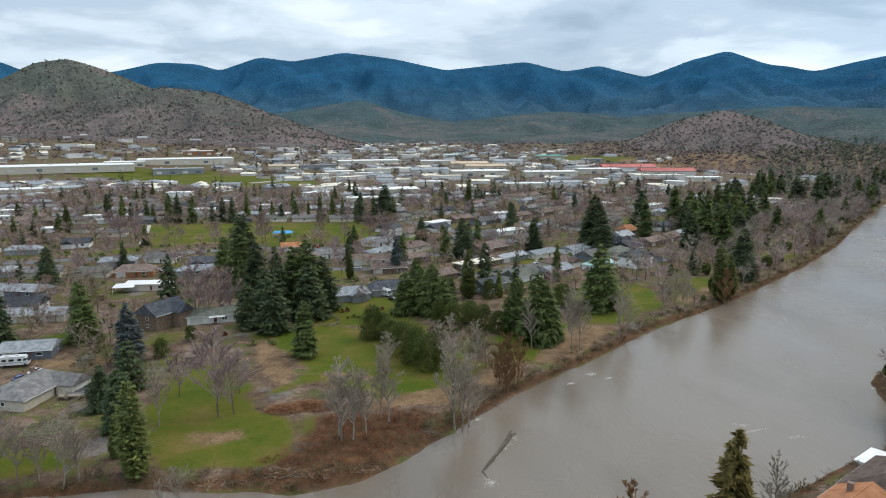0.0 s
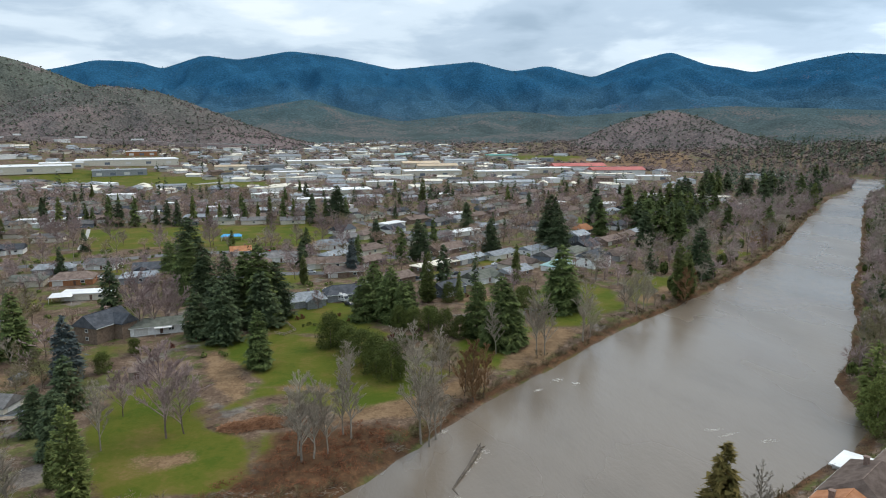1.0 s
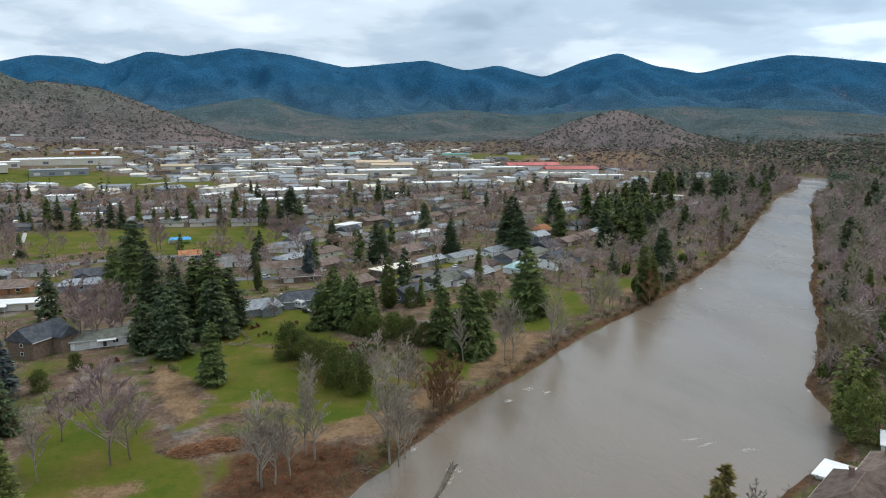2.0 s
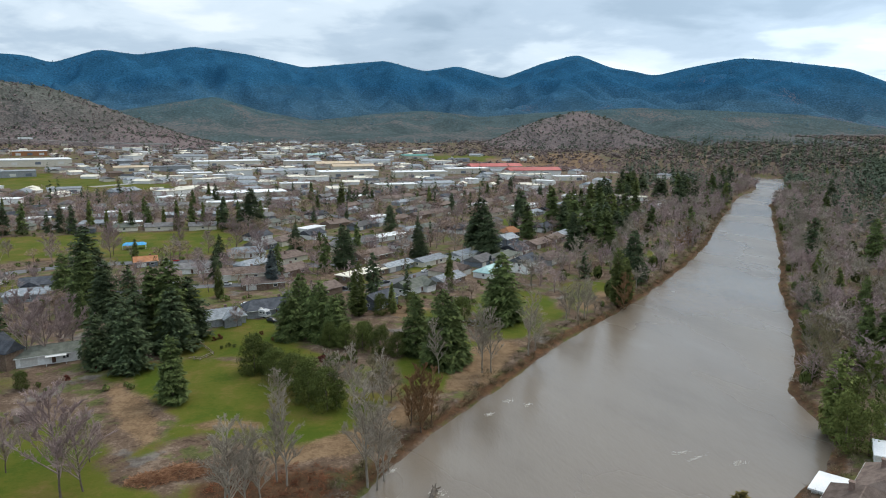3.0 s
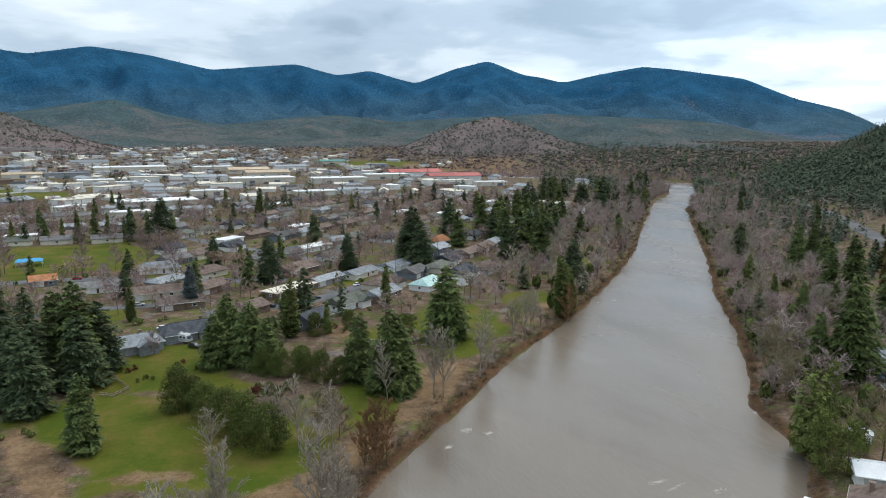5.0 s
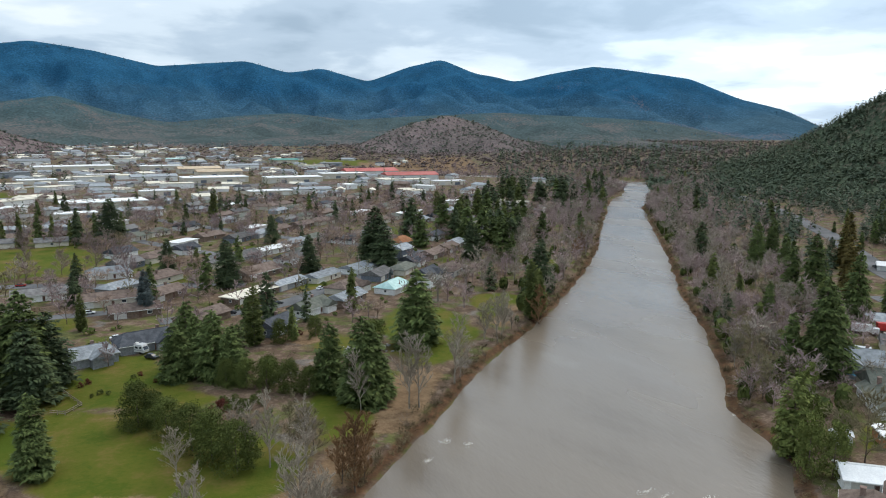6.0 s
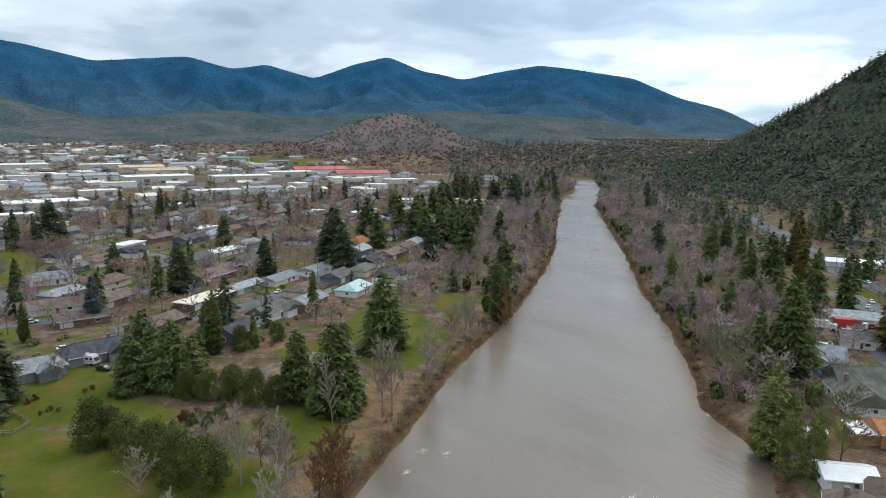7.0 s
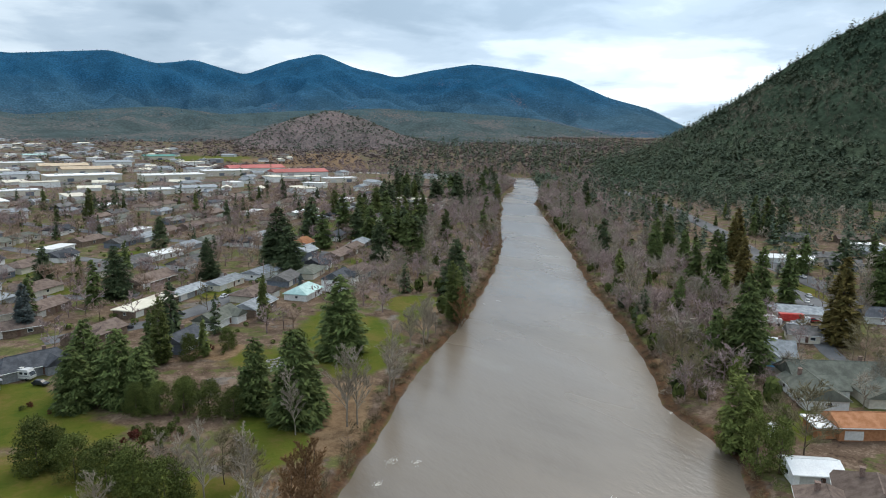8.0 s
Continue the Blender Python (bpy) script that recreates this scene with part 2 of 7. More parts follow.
def ground_material():
    m, t, b = material("earth_grass_and_litter", 0.97, 0.08)
    v = coords(t)
    at = t.nodes.new("ShaderNodeAttribute")
    at.attribute_name = "cover"
    sep = wire(t, "ShaderNodeSeparateColor", Color=at.outputs["Color"])
    wide, mid, fine = noise_tex(t, 0.035, 5.0, v), noise_tex(t, 0.22, 5.0, v), noise_tex(t, 2.2, 3.0, v)
    jitter = math_node(t, "MULTIPLY", math_node(t, "SUBTRACT", math_node(t, "ADD", mid, fine), 1.0), 0.55)

    def part_of(sock):
        n = t.nodes.new("ShaderNodeMapRange")
        n.interpolation_type = "SMOOTHSTEP"
        n.inputs["From Min"].default_value, n.inputs["From Max"].default_value = 0.3, 0.7
        t.links.new(math_node(t, "ADD", sock, jitter), n.inputs["Value"])
        return n.outputs[0]

    patch = noise_tex(t, 0.085, 4.0, v, 0.65)
    speck = noise_tex(t, 0.9, 4.0, v, 0.7)
    tone = math_node(t, "ADD", math_node(t, "MULTIPLY", mid, 0.45), math_node(t, "ADD", math_node(t, "MULTIPLY", fine, 0.2), math_node(t, "MULTIPLY", speck, 0.35)))
    litter = ramp(t, tone, [(0.36, (0.054, 0.035, 0.024)), (0.48, (0.116, 0.078, 0.054)), (0.60, (0.205, 0.148, 0.108))]).outputs[0]
    rough = ramp(t, tone, [(0.36, (0.050, 0.052, 0.020)), (0.50, (0.098, 0.100, 0.036)), (0.62, (0.150, 0.140, 0.055))]).outputs[0]
    gravel = ramp(t, tone, [(0.38, (0.092, 0.077, 0.066)), (0.60, (0.185, 0.160, 0.138))]).outputs[0]
    earth = mix_col(t, ramp(t, patch, [(0.50, (0, 0, 0)), (0.58, (1, 1, 1))]).outputs[0], litter, rough)
    earth = mix_col(t, ramp(t, noise_tex(t, 0.06, 4.0, math_node_offset(t, v), 0.6), [(0.60, (0, 0, 0)), (0.66, (1, 1, 1))]).outputs[0], earth, gravel)
    lawn = ramp(t, math_node(t, "ADD", math_node(t, "MULTIPLY", patch, 0.55), math_node(t, "ADD", math_node(t, "MULTIPLY", speck, 0.2), math_node(t, "MULTIPLY", wide, 0.25))),
                [(0.36, (0.165, 0.116, 0.044)), (0.43, (0.124, 0.106, 0.025)), (0.50, (0.092, 0.101, 0.015)), (0.60, (0.062, 0.088, 0.010))]).outputs[0]
    dirt = ramp(t, tone, [(0.36, (0.115, 0.072, 0.040)), (0.62, (0.240, 0.158, 0.092))]).outputs[0]
    red = ramp(t, tone, [(0.36, (0.038, 0.024, 0.014)), (0.50, (0.088, 0.048, 0.026)), (0.62, (0.150, 0.080, 0.042))]).outputs[0]
    c = mix_col(t, part_of(sep.outputs[0]), earth, lawn)
    c = mix_col(t, part_of(sep.outputs[1]), c, dirt)
    c = mix_col(t, part_of(sep.outputs[2]), c, red)
    t.links.new(c, b.inputs["Base Color"])
    bump(t, b, math_node(t, "ADD", mid, math_node(t, "MULTIPLY", fine, 0.3)), 0.6, 0.5)
    return m


M["ground"] = ground_material()


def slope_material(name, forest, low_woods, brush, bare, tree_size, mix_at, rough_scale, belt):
    """Wooded slope: fir forest above, mixed oak woods and brush lower down, crowns that can be told apart. Distant
    slopes get their haze through the colours passed in.
    """
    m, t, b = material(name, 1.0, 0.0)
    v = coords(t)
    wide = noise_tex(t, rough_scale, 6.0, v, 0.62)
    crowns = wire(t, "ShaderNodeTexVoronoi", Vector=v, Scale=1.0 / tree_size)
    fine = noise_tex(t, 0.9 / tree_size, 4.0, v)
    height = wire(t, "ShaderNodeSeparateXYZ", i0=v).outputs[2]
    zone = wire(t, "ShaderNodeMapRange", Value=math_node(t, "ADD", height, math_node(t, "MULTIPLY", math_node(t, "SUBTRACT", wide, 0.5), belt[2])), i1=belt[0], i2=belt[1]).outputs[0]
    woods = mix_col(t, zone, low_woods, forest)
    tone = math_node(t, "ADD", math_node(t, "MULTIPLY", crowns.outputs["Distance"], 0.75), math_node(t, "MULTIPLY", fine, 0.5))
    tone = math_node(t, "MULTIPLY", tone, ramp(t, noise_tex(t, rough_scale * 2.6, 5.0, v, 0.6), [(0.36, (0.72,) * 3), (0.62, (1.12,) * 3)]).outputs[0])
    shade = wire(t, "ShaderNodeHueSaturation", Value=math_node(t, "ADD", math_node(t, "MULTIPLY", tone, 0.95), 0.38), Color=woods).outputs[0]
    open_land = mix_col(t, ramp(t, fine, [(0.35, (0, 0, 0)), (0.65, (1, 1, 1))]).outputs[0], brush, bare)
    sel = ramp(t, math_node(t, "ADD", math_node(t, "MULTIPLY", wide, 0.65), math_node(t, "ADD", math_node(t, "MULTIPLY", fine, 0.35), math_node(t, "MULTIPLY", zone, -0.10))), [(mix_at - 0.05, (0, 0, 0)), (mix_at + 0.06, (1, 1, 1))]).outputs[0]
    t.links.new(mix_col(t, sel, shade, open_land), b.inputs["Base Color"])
    bump(t, b, math_node(t, "SUBTRACT", math_node(t, "MULTIPLY", wide, 4.0), math_node(t, "MULTIPLY", crowns.outputs["Distance"], 0.6)), 0.55, tree_size * 0.6)
    return m


# aerial haze is painted in: the far forest's base colours are shifted blue
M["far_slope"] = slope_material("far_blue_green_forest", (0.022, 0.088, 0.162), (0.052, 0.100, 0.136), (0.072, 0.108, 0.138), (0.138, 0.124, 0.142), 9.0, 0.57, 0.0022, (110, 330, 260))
# foothill greens greyed towards blue, a weaker haze put into the colour
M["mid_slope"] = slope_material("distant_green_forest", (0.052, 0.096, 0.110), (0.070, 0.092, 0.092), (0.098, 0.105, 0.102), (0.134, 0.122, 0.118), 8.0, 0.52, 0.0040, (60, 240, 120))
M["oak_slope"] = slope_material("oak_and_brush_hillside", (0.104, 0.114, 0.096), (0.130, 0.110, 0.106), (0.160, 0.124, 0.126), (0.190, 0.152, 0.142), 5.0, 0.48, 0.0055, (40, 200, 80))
M["fir_slope"] = slope_material("fir_hillside", (0.040, 0.060, 0.040), (0.056, 0.072, 0.046), (0.086, 0.088, 0.060), (0.170, 0.130, 0.104), 6.0, 0.56, 0.0060, (30, 200, 80))

# ---- ground, river, hills ----
def mesh_object(name, verts, faces, mat, parent=None, smooth=False):
    me = bpy.data.meshes.new(name)
    me.from_pydata([tuple(v) for v in verts] if not isinstance(verts, list) else verts, [], faces if isinstance(faces, list) else faces.tolist())
    me.materials.append(mat)
    if smooth:
        me.polygons.foreach_set("use_smooth", [True] * len(me.polygons))
    me.update()
    ob = new(name, me)
    ob.parent = parent
    return ob


def part(name, bm, mat, parent, label=""):
    me = bpy.data.meshes.new(name)
    bm.to_mesh(me)
    bm.free()
    me.materials.append(mat)
    ob = new(name, me)
    ob.parent = parent
    return tagged(ob, label) if label else ob


LEFT_BANK = np.array([(-1400, -420), (-520, 40), (-220, 112), (-120, 128), (-60, 136), (-36, 134), (-25, 132.5), (-12, 137), (0, 151), (16, 171), (26, 184), (41, 198.5), (55, 212), (67, 225),
                      (79, 238.5), (91, 250), (116, 270), (152, 304), (203, 356), (260, 420), (330, 510), (397, 592), (470, 682), (576, 785), (640, 900), (560, 1060), (420, 1180)], float)
RIGHT_BANK = np.array([(-1400, -560), (-520, -60), (-200, 30), (-60, 62), (10, 94), (38, 105), (56, 115), (72, 127), (92, 140), (106, 146), (118, 158), (124, 172), (129, 187), (152, 212), (176, 242),
                       (212, 294), (280, 379), (355, 479), (458, 615), (560, 720), (640, 765), (720, 900), (640, 1110), (480, 1240)], float)
RIVER = np.vstack([LEFT_BANK, RIGHT_BANK[::-1]])


def edge_distance(pts, poly, closed=True):
    best = np.full(len(pts), 1e9)
    n = len(poly)
    for i in range(n if closed else n - 1):
        a, b = poly[i], poly[(i + 1) % n]
        ab = b - a
        s = np.clip(((pts - a) @ ab) / max(ab @ ab, 1e-9), 0, 1)
        best = np.minimum(best, np.hypot(*(pts - a - s[:, None] * ab).T))
    return best


def inside(pts, poly):
    hit = np.zeros(len(pts), bool)
    n = len(poly)
    for i in range(n):
        (x0, y0), (x1, y1) = poly[i], poly[(i + 1) % n]
        cross = (y0 > pts[:, 1]) != (y1 > pts[:, 1])
        with np.errstate(divide="ignore", invalid="ignore"):
            hit ^= cross & (pts[:, 0] < (x1 - x0) * (pts[:, 1] - y0) / (y1 - y0 if y1 != y0 else 1e-9) + x0)
    return hit


def river_distance(pts):
    d = edge_distance(pts, RIVER)
    return np.where(inside(pts, RIVER), -d, d)


def wave(x, y, a, s=0.0):
    return np.sin(x * a + 1.3 * np.sin(y * a * 0.7 + s)) * np.cos(y * a * 0.9 + 1.1 * np.sin(x * a * 0.6 + 2 * s))


def ground_height(pts):
    x, y = pts[:, 0], pts[:, 1]
    d = river_distance(pts) + 0.8 * wave(x, y, 0.17) + 0.35 * wave(x, y, 0.55, 1.0)
    bank = np.interp(d, [-60, -12, -2, 0, 2.5, 6, 14, 60, 200], [-5, -3, -0.9, 0, 1.1, 1.7, 2.1, 2.8, 3.2])
    r = np.hypot(x, y)
    rise = np.interp(r, [0, 420, 700, 1000, 1500, 2000, 2600, 4800, 9000], [0, 0, 2, 6, 15, 30, 44, 50, 50])
    az = np.degrees(np.arctan2(x, y))
    top = np.interp(az, [-80, -34, -29.6, -26.2, -22.6, -16.8, -11.3, -9.5, -5.0], [77, 77, 72, 68, 63, 54, 46, 43, 12]) - 1.5
    climb = np.clip((r - 1050) / 500, 0, 1)
    rise = np.where((az > -90) & (az < 0), np.maximum(rise, rise * (1 - climb) + (top - 9.0) * climb), rise)
    return bank + rise * np.clip((d - 5) / 160, 0, 1) + np.where(d > 6, 0.35 * wave(x, y, 0.05, 2.0) + 0.10 * wave(x, y, 0.3, 4.0), 0.0)


def zg(x, y):
    return float(ground_height(np.array([[x, y]], float))[0])


def zgs(pts):
    return ground_height(np.asarray(pts, float))


def spread(lo, hi, core_lo, core_hi, step, grow):
    core = list(np.arange(core_lo, core_hi, step))
    up, s = [core[-1]], step
    while up[-1] < hi:
        s *= grow
        up.append(up[-1] + s)
    down, s = [core[0]], step
    while down[-1] > lo:
        s *= grow
        down.append(down[-1] - s)
    return np.array(down[:0:-1] + core + up[1:])


# lawns, worn earth and bramble, as rings of plan points
LAWNS = [
    [(-54, 137), (-40, 139), (-27, 144), (-30, 158), (-37, 166), (-45, 181), (-55, 209), (-69, 203), (-72, 182), (-66, 160)],
    [(-58, 234), (-45, 226), (-34, 200), (-40, 182), (-25, 190), (-6, 174), (14, 184), (22, 204), (6, 222), (-6, 234), (-28, 250), (-44, 246)],
    [(-40, 250), (-21, 245), (-5, 238), (3, 241), (-6, 275), (-12, 290), (-22, 290), (-36, 274)],
    [(24, 206), (38, 208), (50, 228), (56, 246), (40, 250), (24, 230)],
    [(62, 246), (78, 250), (92, 264), (100, 280), (106, 300), (88, 322), (66, 290)],
    [(106, 278), (124, 290), (142, 306), (146, 322), (128, 330), (112, 312)],
    [(196, 362), (212, 380), (206, 396), (188, 380)],
    [(-200, 522), (-172, 440), (-108, 440), (-40, 436), (-20, 480), (-48, 530), (-125, 530)],
    [(150, 505), (235, 505), (245, 545), (160, 545)],
    [(-480, 1000), (-340, 900), (-120, 830), (-100, 880), (-240, 1010), (-360, 1080)],
    [(230, 1330), (420, 1300), (440, 1420), (240, 1460)],
    [(136, 152), (152, 156), (160, 164), (140, 160)],
    [(-30, 161), (-22, 166), (-10, 164), (-6, 158), (-18, 152), (-26, 153)],
    [(-46, 132), (-36, 133), (-30, 137), (-40, 138)],
    [(-128, 232), (-116, 226), (-108, 240), (-124, 246)],
    [(-66, 262), (-56, 250), (-50, 262), (-58, 276)],
    [(44, 340), (62, 350), (80, 366), (74, 372), (50, 354)],
    [(-106, 150), (-84, 136), (-70, 146), (-92, 158)],
]
DIRTS = [
    [(-56, 228), (-50, 231), (-45, 218), (-40, 204), (-34, 190), (-38, 182), (-42, 190), (-46, 204), (-51, 216)],
    [(-34, 196), (-24, 198), (-14, 194), (-24, 193)],
    [(-30, 246), (-24, 240), (-12, 236), (-26, 238)],
    [(8, 172), (24, 188), (32, 204), (14, 190), (-8, 178), (-16, 168)],
    [(44, 206), (62, 226), (76, 244), (60, 248), (46, 228), (32, 206)],
    [(-52, 152), (-42, 155), (-42, 161), (-56, 159)],
    [(112, 278), (140, 302), (132, 306), (108, 286)],
    [(128, 190), (146, 212), (160, 210), (142, 186)],
    [(-140, 438), (-108, 438), (-112, 446), (-140, 446)],
    [(380, 1000), (560, 1180), (700, 1500), (420, 1400), (320, 1200)],
    [(-120, 205), (-100, 205), (-95, 214), (-120, 216)],
    [(26, 286), (40, 280), (50, 290), (40, 296)],
]
REDS = [
    [(-42, 137), (-26, 134), (-14, 138), (-2, 152), (8, 166), (-6, 172), (-22, 166), (-26, 152)],
    [(-150, 118), (-60, 128), (-62, 138), (-92, 132), (-120, 150), (-150, 150)],
]


def cover_of(pts):
    out = np.zeros((len(pts), 4), np.float32)
    out[:, 3] = 1
    for k, rings in enumerate((LAWNS, DIRTS, REDS)):
        for ring in rings:
            ring = np.array(ring, float)
            near = np.where((np.abs(pts - ring.mean(0)) < np.ptp(ring, 0) * 0.5 + 30).all(1))[0]
            if len(near):
                d = edge_distance(pts[near], ring)
                d = np.where(inside(pts[near], ring), d, -d)
                out[near, k] = np.maximum(out[near, k], np.clip(0.5 + (d + 2.5 * wave(pts[near, 0], pts[near, 1], 0.13, k + 1.0) + 1.5 * wave(pts[near, 0], pts[near, 1], 0.37, k)) / 8.0, 0, 1))
    d = river_distance(pts)
    bank = np.clip(1 - np.abs(d - 1.5) / 3.6, 0, 1)
    out[:, 2] = np.maximum(out[:, 2], bank * 0.85)
    out[:, 0] *= np.clip((d - 3) / 5, 0, 1)
    # scattered garden lawns in the streets behind
    x, y = pts.T
    town = (np.hypot(x, y) > 230) & (d > 25)
    out[:, 0] = np.where(town, np.maximum(out[:, 0], np.clip(0.9 * wave(x, y, 0.085, 3.0) * wave(x, y, 0.05, 1.0) + 0.12, 0, 0.72) * np.interp(np.hypot(x, y), [520, 800], [1.0, 0.45])), out[:, 0])
    return out


def build_ground():
    xs = spread(-9000, 9000, -170, 300, 2.4, 1.08)
    ys = spread(-9000, 9000, 100, 420, 2.4, 1.08)
    gx, gy = np.meshgrid(xs, ys)
    pts = np.stack([gx.ravel(), gy.ravel()], 1)
    z = zgs(pts)
    n, m = len(xs), len(ys)
    i = (np.arange(m - 1)[:, None] * n + np.arange(n - 1)[None]).ravel()
    faces = np.stack([i, i + 1, i + n + 1, i + n], 1)
    ob = mesh_object("ground", np.column_stack([pts, z]), faces, M["ground"], smooth=True)
    a = ob.data.color_attributes.new("cover", "FLOAT_COLOR", "POINT")
    a.data.foreach_set("color", cover_of(pts).ravel())
    tagged(ob, "river valley ground of lawns, earth and leaf litter", "ground", kind="structure")


build_ground()


def build_water():
    bm = bmesh.new()
    cols = 60
    # a sheet between banks, a little wider than the river, its rims under the ground
    def at(line, s):
        seg = np.r_[0, np.cumsum(np.hypot(*np.diff(line, axis=0).T))]
        return np.array([np.interp(s * seg[-1], seg, line[:, 0]), np.interp(s * seg[-1], seg, line[:, 1])])
    prev = None
    for k in range(cols + 1):
        a, b = at(LEFT_BANK, k / cols), at(RIGHT_BANK, k / cols)
        side = (a - b) / max(np.hypot(*(a - b)), 1e-6)
        row = [bm.verts.new((*(a + side * 14), 0.0)), bm.verts.new((*(b - side * 14), 0.0))]
        if prev:
            bm.faces.new((prev[1], row[1], row[0], prev[0]))
        prev = row
    tagged(part("water", bm, M["water"], None), "wide muddy brown river with rippled surface", "river", kind="structure")


build_water()


def rolling(x, y, scale, seed):
    return noise.fractal((x * scale + seed, y * scale - seed, seed * 0.37), 0.9, 2.1, 6)


def ridge(name, label, crest, dist, front, back, mat, step, rows, rough, seed, base=-20.0, foot=1.0, fold=0.55):
    """A range seen over the valley: crest heights by bearing, falling away to the front and behind."""
    az = np.arange(crest[0][0], crest[-1][0] + 1e-6, step)
    ca, ch = np.array(crest).T
    h = np.interp(az, ca, ch)
    k = max(1, int(0.5 / step))
    h = np.convolve(np.pad(h, k, "edge"), np.ones(2 * k + 1) / (2 * k + 1), "valid")
    ss = np.concatenate([np.linspace(-1, 0, rows), np.linspace(0, 1, max(4, rows // 4))[1:]])
    verts, na = [], len(az)
    for s in ss:
        for a, c in zip(az, h):
            r = dist + (front if s < 0 else back) * s
            x, y = r * math.sin(radians(a)), r * math.cos(radians(a))
            rise = (1 - abs(s)) ** foot
            rise = rise * rise * (3 - 2 * rise) * 0.45 + rise * 0.55
            n = rolling(x, y, rough, seed)
            spur = min(1.0, 1.5 * abs(noise.noise((x * rough + 7 * seed, y * rough * 0.6, seed))) + 0.7 * abs(noise.noise((x * rough * 2.7, y * rough * 2.0 + seed, seed))))
            away = min(1.0, abs(s) * 3.0)
            z = base + (c - base) * rise * (1 - fold * spur * away * (1 - rise * 0.3)) + (c * 0.10 * n) * away * rise ** 0.5 + c * 0.012 * n
            verts.append((x, y, z))
    faces = [(j * na + i, j * na + i + 1, (j + 1) * na + i + 1, (j + 1) * na + i) for j in range(len(ss) - 1) for i in range(na - 1)]
    ob = mesh_object(name, verts, faces, mat, smooth=True)
    return tagged(ob, label, "mountain", kind="structure")


BACK = [(-75, 380), (-60, 420), (-45, 480), (-36, 470), (-32, 460), (-29.2, 450), (-27.9, 405), (-25, 400), (-22.3, 410), (-19.2, 474), (-16.4, 467), (-14.9, 430), (-11.9, 513), (-9.4, 490), (-5.4, 554),
        (-1.5, 515), (2.5, 446), (5.2, 465), (8.7, 485), (11.8, 424), (14.4, 460), (18.0, 383), (21.0, 470), (23.7, 516), (26.3, 436), (27.9, 416), (29.5, 385), (32.0, 430), (35.4, 470), (38.7, 438),
        (42.6, 388), (46.1, 274), (49.1, 210), (51.6, 111), (55.3, 60), (62, 120), (75, 300), (95, 330)]
range_far = ridge("backdrop_mountains", "long haze-blue forested mountain range under cloud", BACK, 4500, 1500, 400, M["far_slope"], 0.15, 40, 0.0019, 3.1, 30, fold=0.85)
range_mid = ridge("backdrop_foothills", "hazy green wooded foothills below the mountains", [(-30, 40), (-15.5, 82), (-11.2, 150), (-4.2, 215), (-0.6, 150), (3, 112), (7.5, 140), (11.9, 158), (16.3, 128), (22, 150), (28, 165), (34, 150), (40, 130), (46, 60), (52, 30)],
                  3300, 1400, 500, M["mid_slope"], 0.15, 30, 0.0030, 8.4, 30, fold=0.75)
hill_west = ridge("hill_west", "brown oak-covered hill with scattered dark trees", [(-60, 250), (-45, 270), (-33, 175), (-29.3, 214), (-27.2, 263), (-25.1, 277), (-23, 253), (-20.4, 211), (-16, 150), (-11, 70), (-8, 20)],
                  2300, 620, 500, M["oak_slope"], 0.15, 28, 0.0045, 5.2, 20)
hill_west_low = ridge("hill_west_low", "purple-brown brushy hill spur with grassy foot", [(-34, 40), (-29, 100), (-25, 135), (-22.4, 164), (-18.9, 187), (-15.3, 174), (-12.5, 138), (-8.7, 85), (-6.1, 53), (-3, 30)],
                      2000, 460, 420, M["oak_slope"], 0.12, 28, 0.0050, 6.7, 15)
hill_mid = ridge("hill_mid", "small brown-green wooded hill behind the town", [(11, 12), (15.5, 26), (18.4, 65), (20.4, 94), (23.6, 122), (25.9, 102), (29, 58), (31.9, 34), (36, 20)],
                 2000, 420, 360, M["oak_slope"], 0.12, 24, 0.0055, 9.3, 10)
hill_east = ridge("hill_east", "steep dark fir-covered hillside beside the river", [(38, 2), (41, 3), (44.9, 23), (46.5, 39), (49.5, 76), (52.8, 124), (56.3, 184), (59, 224), (61.8, 258), (66, 288), (72, 306), (84, 287), (100, 227)],
                  1320, 620, 700, M["fir_slope"], 0.12, 36, 0.0050, 2.6, 0, foot=1.15)

# ---- plants ----
class Build:
    """Gathers corners and faces for one mesh."""

    def __init__(self):
        self.v, self.f = [], []

    def tube(self, a, b, ra, rb, sides=4):
        a, b = Vector(a), Vector(b)
        d = (b - a).normalized()
        s = d.orthogonal().normalized()
        o = d.cross(s)
        n = len(self.v)
        for p, r in ((a, ra), (b, rb)):
            for k in range(sides):
                c, e = math.cos(6.2832 * k / sides), math.sin(6.2832 * k / sides)
                self.v.append(tuple(p + s * (c * r) + o * (e * r)))
        for k in range(sides):
            j = (k + 1) % sides
            self.f.append((n + k, n + j, n + sides + j, n + sides + k))

    def tri(self, a, b, c):
        n = len(self.v)
        self.v += [tuple(a), tuple(b), tuple(c)]
        self.f.append((n, n + 1, n + 2))

    def mesh(self, name, mat):
        me = bpy.data.meshes.new(name)
        me.from_pydata(self.v, [], self.f)
        me.materials.append(mat)
        me.update()
        return me


def around(rng):
    a = rng.uniform(0, 6.2832)
    return math.cos(a), math.sin(a)


